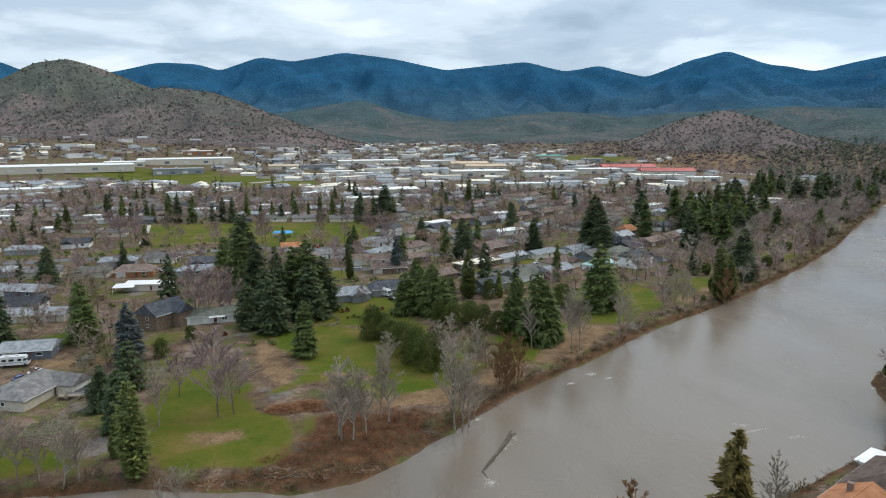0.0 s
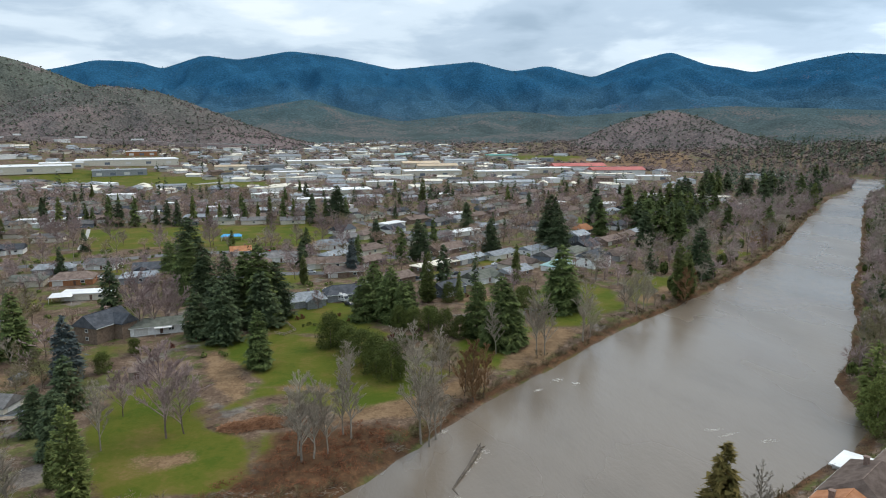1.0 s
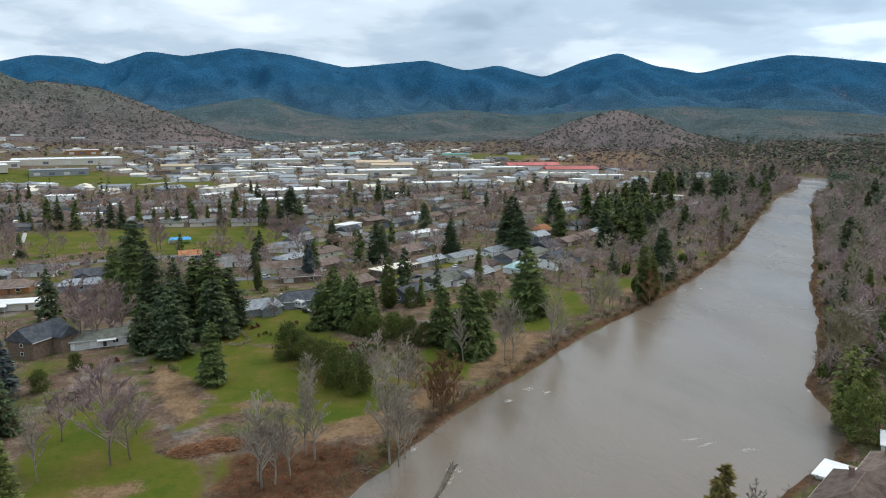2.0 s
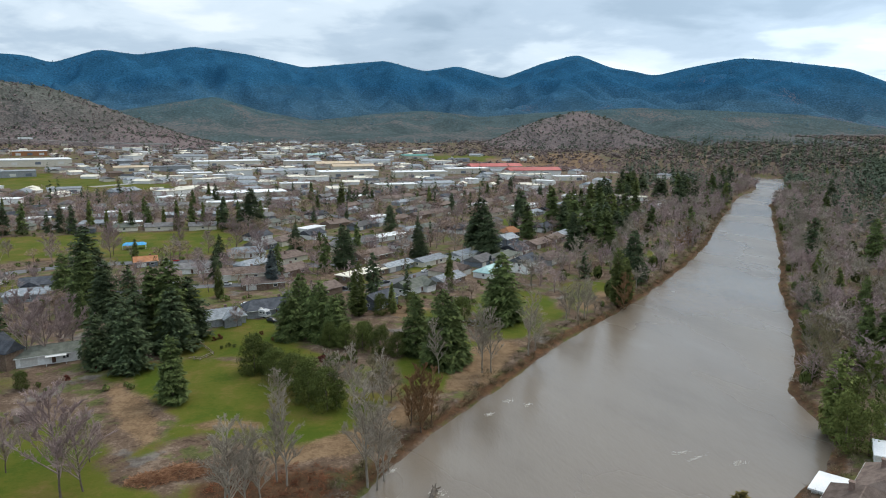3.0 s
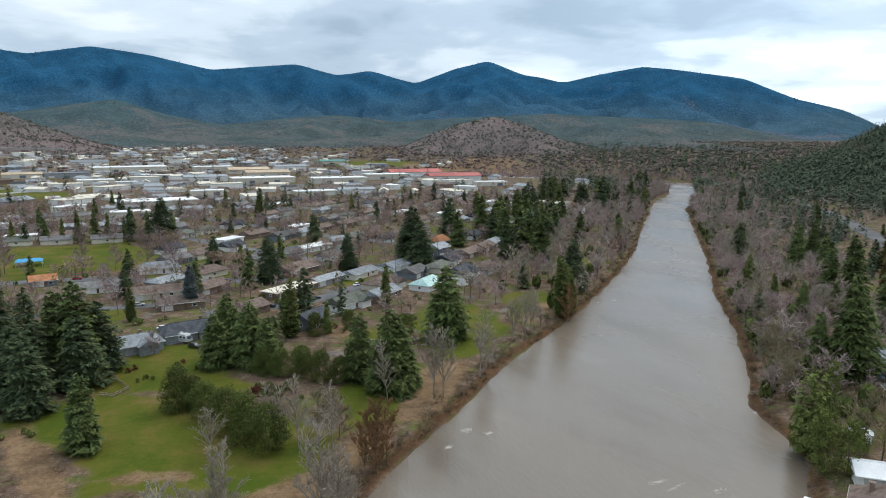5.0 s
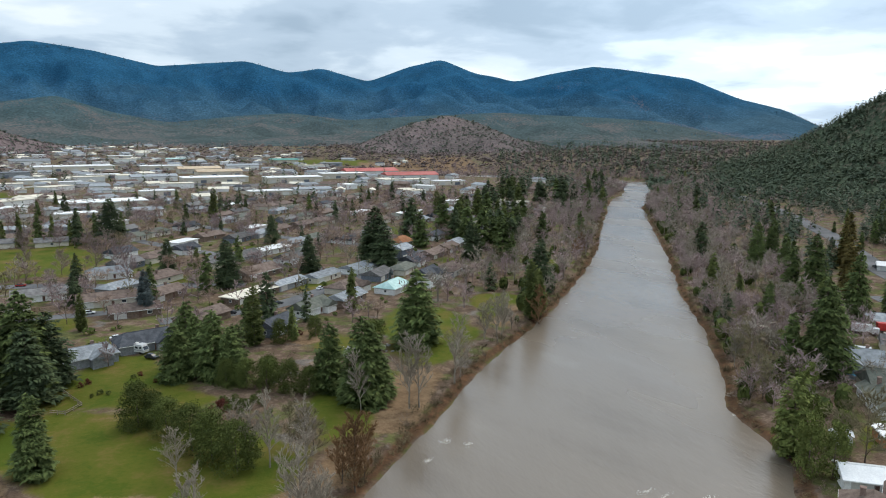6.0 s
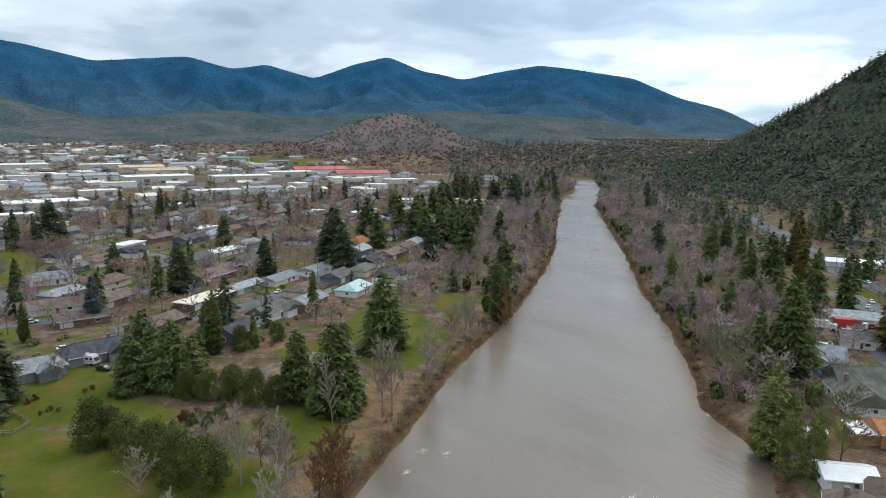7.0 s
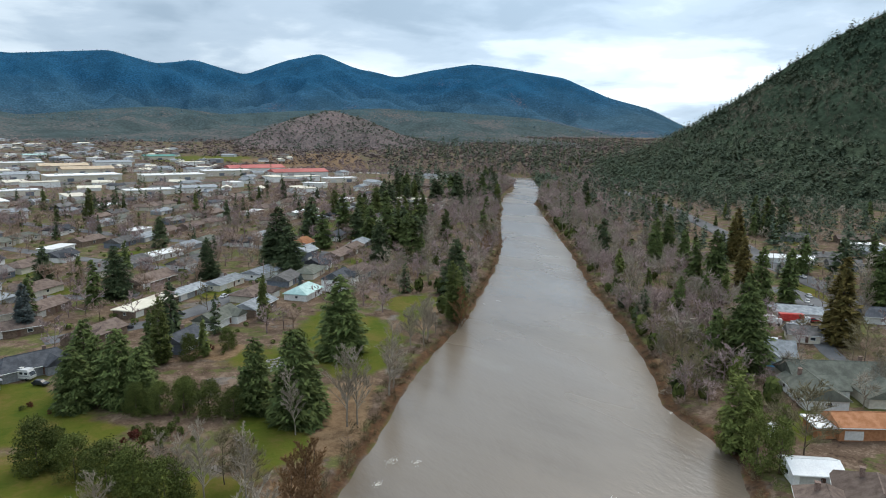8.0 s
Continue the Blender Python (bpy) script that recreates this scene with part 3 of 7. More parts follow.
def conifer_shape(seed, h, width, boughs, sprays, droop=0.25, gap=0.04, power=0.6, ragged=0.35, spray=0.055):
    """Boughs at all heights round a stem, each hung with small pointed sprays, in a lumpy outline with gaps."""
    rng = random.Random(seed)
    crown = Build()
    p1, p2, p3 = (rng.uniform(0, 6.28) for _ in range(3))
    for k in range(boughs):
        u = (k + rng.random()) / boughs
        zn = gap + (1 - gap) * (0.55 * (1 - math.sqrt(1 - u)) + 0.45 * u)
        a = rng.uniform(0, 6.2832)
        lump = 1 + 0.16 * math.sin(2 * a + p1 + 5 * zn) + 0.12 * math.sin(3 * a + p2 - 13 * zn) + 0.10 * math.sin(41 * zn + p3)
        r = width * 0.5 * (1 - zn) ** power * min(1.0, 0.62 + 2.6 * zn) * lump * (1 - ragged * rng.random() ** 1.6) + 0.012 * h
        dx, dy = math.cos(a), math.sin(a)
        lift = r * (0.10 + 0.55 * zn * zn)
        size = spray * h * (0.65 + 0.5 * (1 - zn))
        for i in range(sprays):
            q = 0.22 + 0.78 * math.sqrt((i + rng.random()) / sprays)
            side = rng.uniform(-1, 1) * (0.10 + 0.22 * q) * r
            c = Vector((dx * r * q - dy * side, dy * r * q + dx * side, zn * h + lift * q - droop * r * q * q + rng.uniform(-0.3, 0.3) * size))
            turn = a + rng.uniform(-1.0, 1.0)
            d = Vector((math.cos(turn), math.sin(turn), rng.uniform(-0.55, 0.25) - droop * q * 0.8))
            w = Vector((-math.sin(turn), math.cos(turn), rng.uniform(-0.5, 0.5)))
            ln, wd = size * rng.uniform(0.7, 1.3), size * rng.uniform(0.22, 0.42)
            crown.tri(c - d * ln * 0.45 + w * wd, c - d * ln * 0.45 - w * wd, c + d * ln * 0.75)
    for j in range(8):
        c, e = around(rng)
        crown.tri((0, 0, h * rng.uniform(0.98, 1.0)), (c * 0.022 * h, e * 0.022 * h, h * 0.92), (-e * 0.02 * h, c * 0.02 * h, h * 0.93))
    return crown


def conifer_meshes(seed, h, width, boughs, sprays, mat, droop=0.25, gap=0.04, power=0.6, ragged=0.35, spray=0.055):
    stem = Build()
    stem.tube((0, 0, -0.5), (0, 0, h * 0.5), 0.015 * h, 0.009 * h, 6)
    stem.tube((0, 0, h * 0.5), (0, 0, h * 0.97), 0.009 * h, 0.002 * h, 5)
    return stem.mesh("trunk", M["bark"]), conifer_shape(seed, h, width, boughs, sprays, droop, gap, power, ragged, spray).mesh("crown", mat)


def bare_meshes(seed, h, spread_out, limbs, subs, twigs, slivers, mat, bark_mat, fork=0.3, up=0.6, fine=0.05, sides=4):
    rng = random.Random(seed)
    stem, crown = Build(), Build()
    lean = Vector((rng.uniform(-0.04, 0.04), rng.uniform(-0.04, 0.04), 1))
    p, r = Vector((0, 0, -0.5)), 0.012 * h
    spine = [(p.copy(), r)]
    steps = 6
    for k in range(steps):
        q = p + lean * (h * 0.88 / steps) + Vector((rng.uniform(-1, 1), rng.uniform(-1, 1), 0)) * 0.012 * h
        stem.tube(p, q, r, r * 0.78, 6 if k < 3 else 4)
        p, r = q, r * 0.78
        spine.append((p.copy(), r))
    for k in range(limbs):
        f = fork + (1 - fork) * (k + rng.random()) / limbs
        i = min(int(f * steps), steps - 1)
        a = spine[i][0].lerp(spine[i + 1][0], f * steps - i)
        c, s = around(rng)
        out = spread_out * h * (1.15 - 0.75 * f) * rng.uniform(0.7, 1.15)
        b = a + Vector((c * out, s * out, out * up * rng.uniform(0.6, 1.5)))
        mid = a.lerp(b, 0.5) + Vector((0, 0, out * 0.08)) + Vector((rng.uniform(-1, 1), rng.uniform(-1, 1), 0)) * out * 0.08
        rl = 0.0075 * h * (1.2 - 0.6 * f)
        crown.tube(a, mid, rl, rl * 0.65, sides)
        crown.tube(mid, b, rl * 0.65, rl * 0.25, sides)
        for j in range(subs):
            g = rng.uniform(0.25, 1.0)
            sa = a.lerp(mid, g * 2) if g < 0.5 else mid.lerp(b, g * 2 - 1)
            d = ((b - a).normalized() + Vector((rng.uniform(-1, 1), rng.uniform(-1, 1), rng.uniform(-0.35, 1.0))) * 0.95).normalized()
            ln = out * rng.uniform(0.3, 0.62)
            sb = sa + d * ln
            crown.tube(sa, sb, rl * 0.34, rl * 0.12, 3)
            for m in range(twigs):
                ta = sa.lerp(sb, rng.uniform(0.2, 1.0))
                e = (d + Vector((rng.uniform(-1, 1), rng.uniform(-1, 1), rng.uniform(-0.5, 0.9))) * 0.9).normalized()
                tl = ln * rng.uniform(0.3, 0.6)
                tb = ta + e * tl
                w0 = e.orthogonal().normalized() * fine
                crown.tri(ta - w0, ta + w0, tb)
                for _ in range(slivers):
                    ua = ta.lerp(tb, rng.uniform(0.2, 0.9))
                    ue = (e + Vector((rng.uniform(-1, 1), rng.uniform(-1, 1), rng.uniform(-0.6, 0.8))) * 0.9).normalized()
                    wv = ue.cross(Vector((rng.uniform(-1, 1), rng.uniform(-1, 1), 0.3))).normalized() * fine * 0.8
                    crown.tri(ua - wv, ua + wv, ua + ue * tl * rng.uniform(0.4, 0.8))
    return stem.mesh("trunk", bark_mat), crown.mesh("crown", mat)


def leafy_meshes(seed, h, width, clumps, leaves, size, mat, low=0.1):
    """Evergreen shrub or leafy tree: clumps of small leaves round hidden stems, with gaps between."""
    rng = random.Random(seed)
    stem, crown = Build(), Build()
    stem.tube((0, 0, -0.5), (0.1, 0, h * 0.6), 0.02 * h, 0.01 * h, 5)
    for k in range(clumps):
        c, s = around(rng)
        f = low + (1 - low) * rng.random() ** 0.8
        env = math.sqrt(max(0.05, 1 - (2 * f - 0.75) ** 2 / 1.7))
        rr = width * 0.5 * env * rng.uniform(0.35, 0.9)
        p = Vector((c * rr, s * rr, h * f * 0.94))
        cr = width * rng.uniform(0.10, 0.19)
        for j in range(leaves):
            d = Vector((rng.gauss(0, 1), rng.gauss(0, 1), rng.gauss(0.25, 0.8))).normalized()
            q = p + d * cr * rng.uniform(0.55, 1.1)
            t1 = d.orthogonal().normalized()
            t1.rotate(Euler((rng.uniform(-3, 3), rng.uniform(-3, 3), rng.uniform(-3, 3))))
            t2 = d.cross(t1).normalized()
            z = size * rng.uniform(0.6, 1.3)
            crown.tri(q + t1 * z, q - t1 * z * 0.6 + t2 * z * 0.7, q - t1 * z * 0.6 - t2 * z * 0.7 + d * z * 0.5)
    return stem.mesh("trunk", M["bark"]), crown.mesh("crown", mat)


def make_tree(name, label, meshes, category="tree", group=""):
    """The pattern of a kind of plant: where it stands at first is set by its first planting."""
    base = new(name)
    base.empty_display_size = 0.5
    for me in meshes:
        ob = new(me.name.split(".")[0], me)
        ob.parent = base
    return tagged(base, label, category, group)


class Kind:
    def __init__(self, name, label, variants, height, category="tree", group=""):
        self.obs = [make_tree(name, label, v, category, group) for v in variants]
        self.height, self.fresh = height, list(range(len(self.obs)))

    def plant(self, x, y, h, rng, wide=1.0, lean=0.0, z=None):
        k = rng.randrange(len(self.obs))
        s = h / self.height
        ww = s * wide * rng.uniform(0.92, 1.08)
        m = pose(x, y, (zg(x, y) if z is None else z) - 0.1, rng.uniform(-lean, lean), rng.uniform(-lean, lean), rng.uniform(0, 360)) @ Matrix.Diagonal((ww, ww, s, 1))
        if k in self.fresh:
            self.fresh.remove(k)
            self.obs[k].matrix_basis = m
            return self.obs[k]
        ob = copy_thing(self.obs[k], Matrix.Identity(4))
        ob.matrix_basis = m
        return ob

    def done(self):
        for k in self.fresh:
            for o in (*self.obs[k].children, self.obs[k]):
                bpy.data.objects.remove(o)
        self.fresh = []


FIR = Kind("fir_tree", "tall dark green fir with drooping boughs", [conifer_meshes(s, 22, w, 440, 14, M["fir"], 0.26, 0.02, 0.62, 0.5, 0.044) for s, w in ((1, 11), (2, 12.5), (3, 10))], 22, group="tall firs")
DARKFIR = Kind("fir_tree", "dense blackish green fir tree", [conifer_meshes(s, 20, w, 400, 13, M["dark_fir"], 0.22, 0.04, 0.58, 0.6, 0.048) for s, w in ((11, 9.5), (12, 11))], 20, group="tall firs")
CEDAR = Kind("cedar_tree", "narrow yellow-green cedar with upswept foliage", [conifer_meshes(s, 20, w, 440, 12, M["cedar"], -0.25, 0.01, 0.5, 0.3, 0.042) for s, w in ((21, 6.4), (22, 7.4))], 20, group="cedars")
GOLDEN = Kind("cedar_tree", "golden-green tall conifer by the river", [conifer_meshes(31, 22, 8.5, 380, 10, M["golden"], 0.1, 0.03, 0.55, 0.5)], 22, group="cedars")
HEMLOCK = Kind("hemlock_tree", "light green ragged riverside conifer", [conifer_meshes(35, 22, 10, 230, 10, M["lime"], 0.1, 0.03, 0.4, 0.85)], 22, group="cedars")
SPRUCE = Kind("spruce_tree", "blue-grey spruce with dense layered boughs", [conifer_meshes(41, 18, 8.5, 420, 10, M["spruce"], 0.1, 0.01, 0.62, 0.35)], 18, group="spruces")
TOWNFIR = Kind("conifer_tree", "dark green conifer among the houses", [conifer_meshes(s, 18, w, 150, 7, mt, 0.22, 0.05, 0.58, 0.55, 0.085) for s, w, mt in ((51, 7.5, M["fir"]), (52, 9, M["dark_fir"]), (53, 5.5, M["cedar"]), (54, 8, M["dark_fir"]), (55, 7, M["fir"]))], 18, group="town conifers")
PALE = Kind("cottonwood_tree", "tall bare cottonwood with pale grey branches", [bare_meshes(s, 20, sp, 26, 8, 8, 2, M["twig"], M["pale_bark"], 0.22, 1.3, 0.046) for s, sp in ((61, 0.20), (62, 0.23), (63, 0.18))], 20, group="bare riverside trees")
FARPALE = Kind("cottonwood_tree", "leafless grey cottonwood in the river belt", [bare_meshes(s, 16, sp, 14, 6, 6, 1, mt, M["pale_bark"], 0.2, 1.1, 0.10, 3) for s, sp, mt in ((64, 0.26, M["twig"]), (65, 0.30, M["purple_twig"]), (66, 0.28, M["olive_twig"]))], 16, group="bare riverside trees")
PURPLE = Kind("maple_tree", "bare maple with dense purplish brown twigs", [bare_meshes(s, 16, sp, 24, 9, 8, 2, M["purple_twig"], M["bark"], 0.18, 1.1, 0.055) for s, sp in ((71, 0.28), (72, 0.32))], 16, group="bare garden trees")
MOSSY = Kind("oak_tree", "bare spreading oak with mossy olive twigs", [bare_meshes(s, 13, 0.40, 20, 9, 8, 2, M["olive_twig"], M["bark"], 0.15, 0.6, 0.048) for s in (81, 82)], 13, group="bare garden trees")
TOWNBARE = Kind("bare_tree", "leafless brown street tree", [bare_meshes(s, 12, sp, 11, 4, 5, 1, mt, M["bark"], 0.15, 0.85, 0.13, 3) for s, sp, mt in ((91, 0.34, M["purple_twig"]), (92, 0.38, M["twig"]), (93, 0.32, M["purple_twig"]), (94, 0.36, M["olive_twig"]))], 12, group="bare street trees")
RUSSET = Kind("willow_tree", "riverside tree with fine russet brown twigs", [bare_meshes(s, 16, 0.22, 26, 10, 8, 4, M["brown_twig"], M["bark"], 0.06, 1.2, 0.07, 3) for s in (101, 102)], 16, group="russet trees")
JUNIPER = Kind("juniper_tree", "bushy dark green juniper of ragged outline", [leafy_meshes(s, 10, 9, 110, 76, 0.18, M["hedge"], 0.0) for s in (111, 112)], 10, group="evergreen shrubs")
LEAFY = Kind("broadleaf_evergreen", "ivy-covered green riverside tree", [leafy_meshes(s, 18, 10, 110, 32, 0.36, M["lime"], 0.02) for s in (121, 122)], 18, group="green riverside trees")
SHRUB = Kind("shrub", "rounded clipped evergreen shrub", [leafy_meshes(s, 2.0, 2.4, 16, 26, 0.16, mt, 0.0) for s, mt in ((131, M["hedge"]), (132, M["hedge"]), (133, M["redshrub"]))], 2.0, "shrub", "garden shrubs")
BRUSH = Kind("bush", "tangled leafless brown riverbank bush", [bare_meshes(s, 3.0, 0.55, 9, 4, 5, 2, mt, M["bark"], 0.03, 0.9, 0.035, 3) for s, mt in ((141, M["bank_twig"]), (142, M["thicket"]))], 3.0, "bush", "riverbank bushes")

rng = random.Random(5)
TREES = []


def grove(kind, spots, wide=1.0, lean=2.0):
    for x, y, h in spots:
        kind.plant(x, y, h, rng, wide, lean)
        TREES.append((x, y, 0.25 * h))


# beside the river lawns
grove(FIR, [(-41.7, 262.6, 29.3), (-47.1, 264.9, 26.1), (-35.0, 212.0, 17.8), (-79.9, 320.0, 23.5), (-92.9, 339.9, 19.4), (-111.3, 231.7, 21.2), (-0.7, 273.2, 20.5), (5.7, 260, 20.3), (9.7, 254.7, 16.3), (2, 268, 17),
            (40.1, 227.0, 23.5), (34.1, 238.9, 19.2), (44.1, 229.1, 19.4), (71.3, 266.2, 26.4), (-4, 262, 17), (12, 262, 15)], 1.3)
grove(DARKFIR, [(-49.9, 238.8, 20.4), (-69.6, 302.2, 22.3), (-170.7, 325.7, 17.6), (104.2, 405.7, 32.2), (106.1, 393.9, 25.2), (101.9, 410.0, 20.1), (2.8, 434.2, 16.5), (25.9, 383.0, 22.5), (-88.0, 353.7, 28.7), (160.2, 401.8, 22.2),
                (153.3, 321.5, 24.7), (-24.5, 537.8, 28.0), (68.3, 498.8, 18.1), (68.5, 402.3, 19.7), (-70.5, 160.7, 15.3), (-80.6, 173.3, 11.9), (-78.9, 187.1, 14.4), (-51.4, 258, 19.7), (-57.9, 263.5, 17.5), (-36, 268, 22), (-60, 246, 16), (-54, 250, 18), (-40, 256, 21)], 1.25)
grove(CEDAR, [(-59.1, 139.8, 20.5), (21.7, 286.2, 20.7), (-31.4, 326.8, 13.9), (127.9, 284.8, 24.0), (133.7, 289.7, 19.5), (-242.0, 494.1, 19.5), (45.1, 608.7, 26.8), (215.1, 573.4, 23.2), (-66, 147, 10)])
grove(SPRUCE, [(-87.0, 208.9, 19.3), (-10.0, 345.7, 17.6), (-160, 250, 14), (94, 352, 9)])
grove(JUNIPER, [(-15.0, 230.1, 11.1), (-9.0, 221.6, 9.4), (-4.3, 212.7, 10.8), (-0.8, 205.6, 12.1), (3.5, 199.5, 11.1), (-11.3, 229.2, 8.8), (8, 251, 8), (13, 248, 8), (18, 245, 9), (23, 241, 9), (28, 237, 8), (20, 249, 8), (-80, 215, 6), (-76, 231, 5), (57, 268, 10), (30, 286, 8), (43, 290, 7)])
grove(PURPLE, [(-49.5, 167.0, 22.8), (-47.6, 181.3, 10.9), (-81.4, 252.9, 23.1), (-63.2, 180.1, 12.4), (-76.2, 254.6, 19.9), (-70.9, 264.3, 18.0), (-164.1, 374.0, 15.0), (-179.4, 451.8, 21.6), (-95.7, 445.8, 18.6), (-165.9, 475.2, 15.1), (-15.3, 398.5, 19.4), (-46, 169, 17), (-22, 282, 9), (-74, 262, 15)])
grove(PALE, [(-62.1, 161.9, 16.2), (-17.5, 151.8, 21.4), (-15.1, 153.2, 19.5), (-12.2, 155.2, 17.5), (-7.2, 162.4, 20.9), (-9.1, 164.2, 18.7), (8.8, 161.6, 26.1), (10.6, 160.5, 20.9), (12.4, 163.7, 18.3), (17.3, 195.6, 16.9), (10.1, 198.5, 18.2), (6.0, 201.2, 15.6), (37.2, 220, 17.5),
             (50.0, 218.3, 21.5), (52.6, 218.1, 20.5), (69.3, 231.6, 22.8), (100.4, 262.7, 17.8), (105.4, 268.9, 16.9), (100.3, 271.8, 13.8), (3.6, 206.6, 14.2)], 1.0, 4.0)
grove(PALE, [(-8.3, 199.5, 12.1), (-51.5, 130.4, 6.9), (-47.1, 131, 9.3), (-78.2, 138.4, 10.9), (-72.4, 136, 14.2), (-70.1, 138, 14.4), (-76, 141, 13), (-83, 139, 13), (-88, 141, 14), (-18.5, 154.8, 18), (14, 168, 12), (73, 236, 15), (97, 266, 14), (108, 272, 14)], 1.15, 4.0)
grove(MOSSY, [(-92.2, 204.0, 11.2), (-75.8, 186.9, 10.4), (-125.4, 267.5, 15.4), (-96, 198, 10), (16, 205, 13), (20, 201, 11)])
grove(RUSSET, [(24.5, 183.8, 18.4), (22.5, 186.8, 14.2), (28, 188.8, 14.5), (128.4, 280.7, 16.9), (137.3, 293.5, 12.2), (234.0, 402.6, 13.3), (217.2, 384.4, 12.7), (12, 176, 7)], 0.9)
# on the near bank, below the flight
grove(GOLDEN, [(49.7, 101.5, 24.5), (277.9, 261.5, 23.6), (219.0, 186.8, 30.5), (330, 300, 30)])
grove(RUSSET, [(31.6, 96, 19), (21.6, 91.4, 15)])
grove(PALE, [(62, 112, 16)])
grove(HEMLOCK, [(119.5, 159.5, 21)])
grove(FIR, [(166.2, 189.1, 31.1), (173.3, 190.9, 26.6), (255.4, 260.9, 28.3), (300.4, 251.0, 16.3), (210.5, 246.1, 14.9), (291.9, 207.7, 25.2), (225.9, 221.4, 28.5), (296.7, 328.5, 23.9), (310.1, 331.3, 24.5), (276.3, 293.8, 23.0), (162, 195, 20)])
grove(LEAFY, [(113.8, 150.5, 15), (116.8, 147.0, 13), (150.2, 180.2, 11), (124.0, 159.0, 14), (128.2, 153.7, 11), (173.1, 208.0, 10), (120, 163, 11), (160, 190, 10), (147, 190, 8)], 0.8)
grove(MOSSY, [(140.8, 186.2, 16.2), (157.1, 206.5, 14.4), (129.1, 148.6, 18.1), (207.6, 173.0, 14.6), (214.8, 197.2, 9.0), (172.3, 225.4, 13.9), (138, 160, 10), (189.0, 161.1, 12.0)])
grove(PALE, [(154.1, 208.4, 12.6), (232.0, 186.6, 26.0), (254.6, 208.2, 20.2), (193.2, 247.7, 13.3), (226.5, 285.4, 18.2), (253.8, 332.5, 22), (258.0, 325.1, 20.2), (179, 156, 13)])

# ---- houses ----
def box(bm, x0, x1, y0, y1, z0, z1):
    vs = [bm.verts.new((x, y, z)) for z in (z0, z1) for x, y in ((x0, y0), (x1, y0), (x1, y1), (x0, y1))]
    for f in ((3, 2, 1, 0), (4, 5, 6, 7), (0, 1, 5, 4), (1, 2, 6, 5), (2, 3, 7, 6), (3, 0, 4, 7)):
        bm.faces.new([vs[k] for k in f])
    return vs


def prism(bm, x0, x1, y0, y1, z, rise, hip=0.0, thick=0.0):
    """A solid roof body: ridge along x, hipped ends where hip is set."""
    ym = (y0 + y1) / 2
    low = [bm.verts.new(p) for p in ((x0, y0, z), (x1, y0, z), (x1, y1, z), (x0, y1, z))]
    up = [bm.verts.new(p) for p in ((x0, y0, z + thick), (x1, y0, z + thick), (x1, y1, z + thick), (x0, y1, z + thick))] if thick else low
    r0, r1 = bm.verts.new((x0 + hip, ym, z + thick + rise)), bm.verts.new((x1 - hip, ym, z + thick + rise))
    bm.faces.new(low[::-1])
    if thick:
        for k in range(4):
            j = (k + 1) % 4
            bm.faces.new((low[k], low[j], up[j], up[k]))
    bm.faces.new((up[0], up[1], r1, r0))
    bm.faces.new((up[2], up[3], r0, r1))
    bm.faces.new((up[1], up[2], r1))
    bm.faces.new((up[3], up[0], r0))


def window(parent, x, y, z, wd, ht, side):
    """side: 0 faces -y, 1 faces +y, 2 faces -x, 3 faces +x."""
    turn = (0, 180, -90, 90)[side]
    bm = bmesh.new()
    t = 0.12
    box(bm, -wd / 2, -wd / 2 + t, -0.09, 0.02, -ht / 2, ht / 2)
    box(bm, wd / 2 - t, wd / 2, -0.09, 0.02, -ht / 2, ht / 2)
    box(bm, -wd / 2 + t, wd / 2 - t, -0.09, 0.02, ht / 2 - t, ht / 2)
    box(bm, -wd / 2 + t, wd / 2 - t, -0.09, 0.02, -ht / 2, -ht / 2 + t)
    fr = part("window", bm, M["trim"], parent, "white-framed window")
    fr.matrix_basis = pose(x, y, z, 0, 0, turn)
    bm = bmesh.new()
    box(bm, -wd / 2 + t, wd / 2 - t, -0.05, 0.0, -ht / 2 + t, ht / 2 - t)
    part("pane", bm, M["glass"], fr)
    return fr


def panel(parent, name, mat, x, y, z0, wd, ht, side, label=""):
    bm = bmesh.new()
    box(bm, -wd / 2, wd / 2, -0.07, 0.02, 0, ht)
    ob = part(name, bm, mat, parent, label)
    ob.matrix_basis = pose(x, y, z0, 0, 0, (0, 180, -90, 90)[side])
    return ob


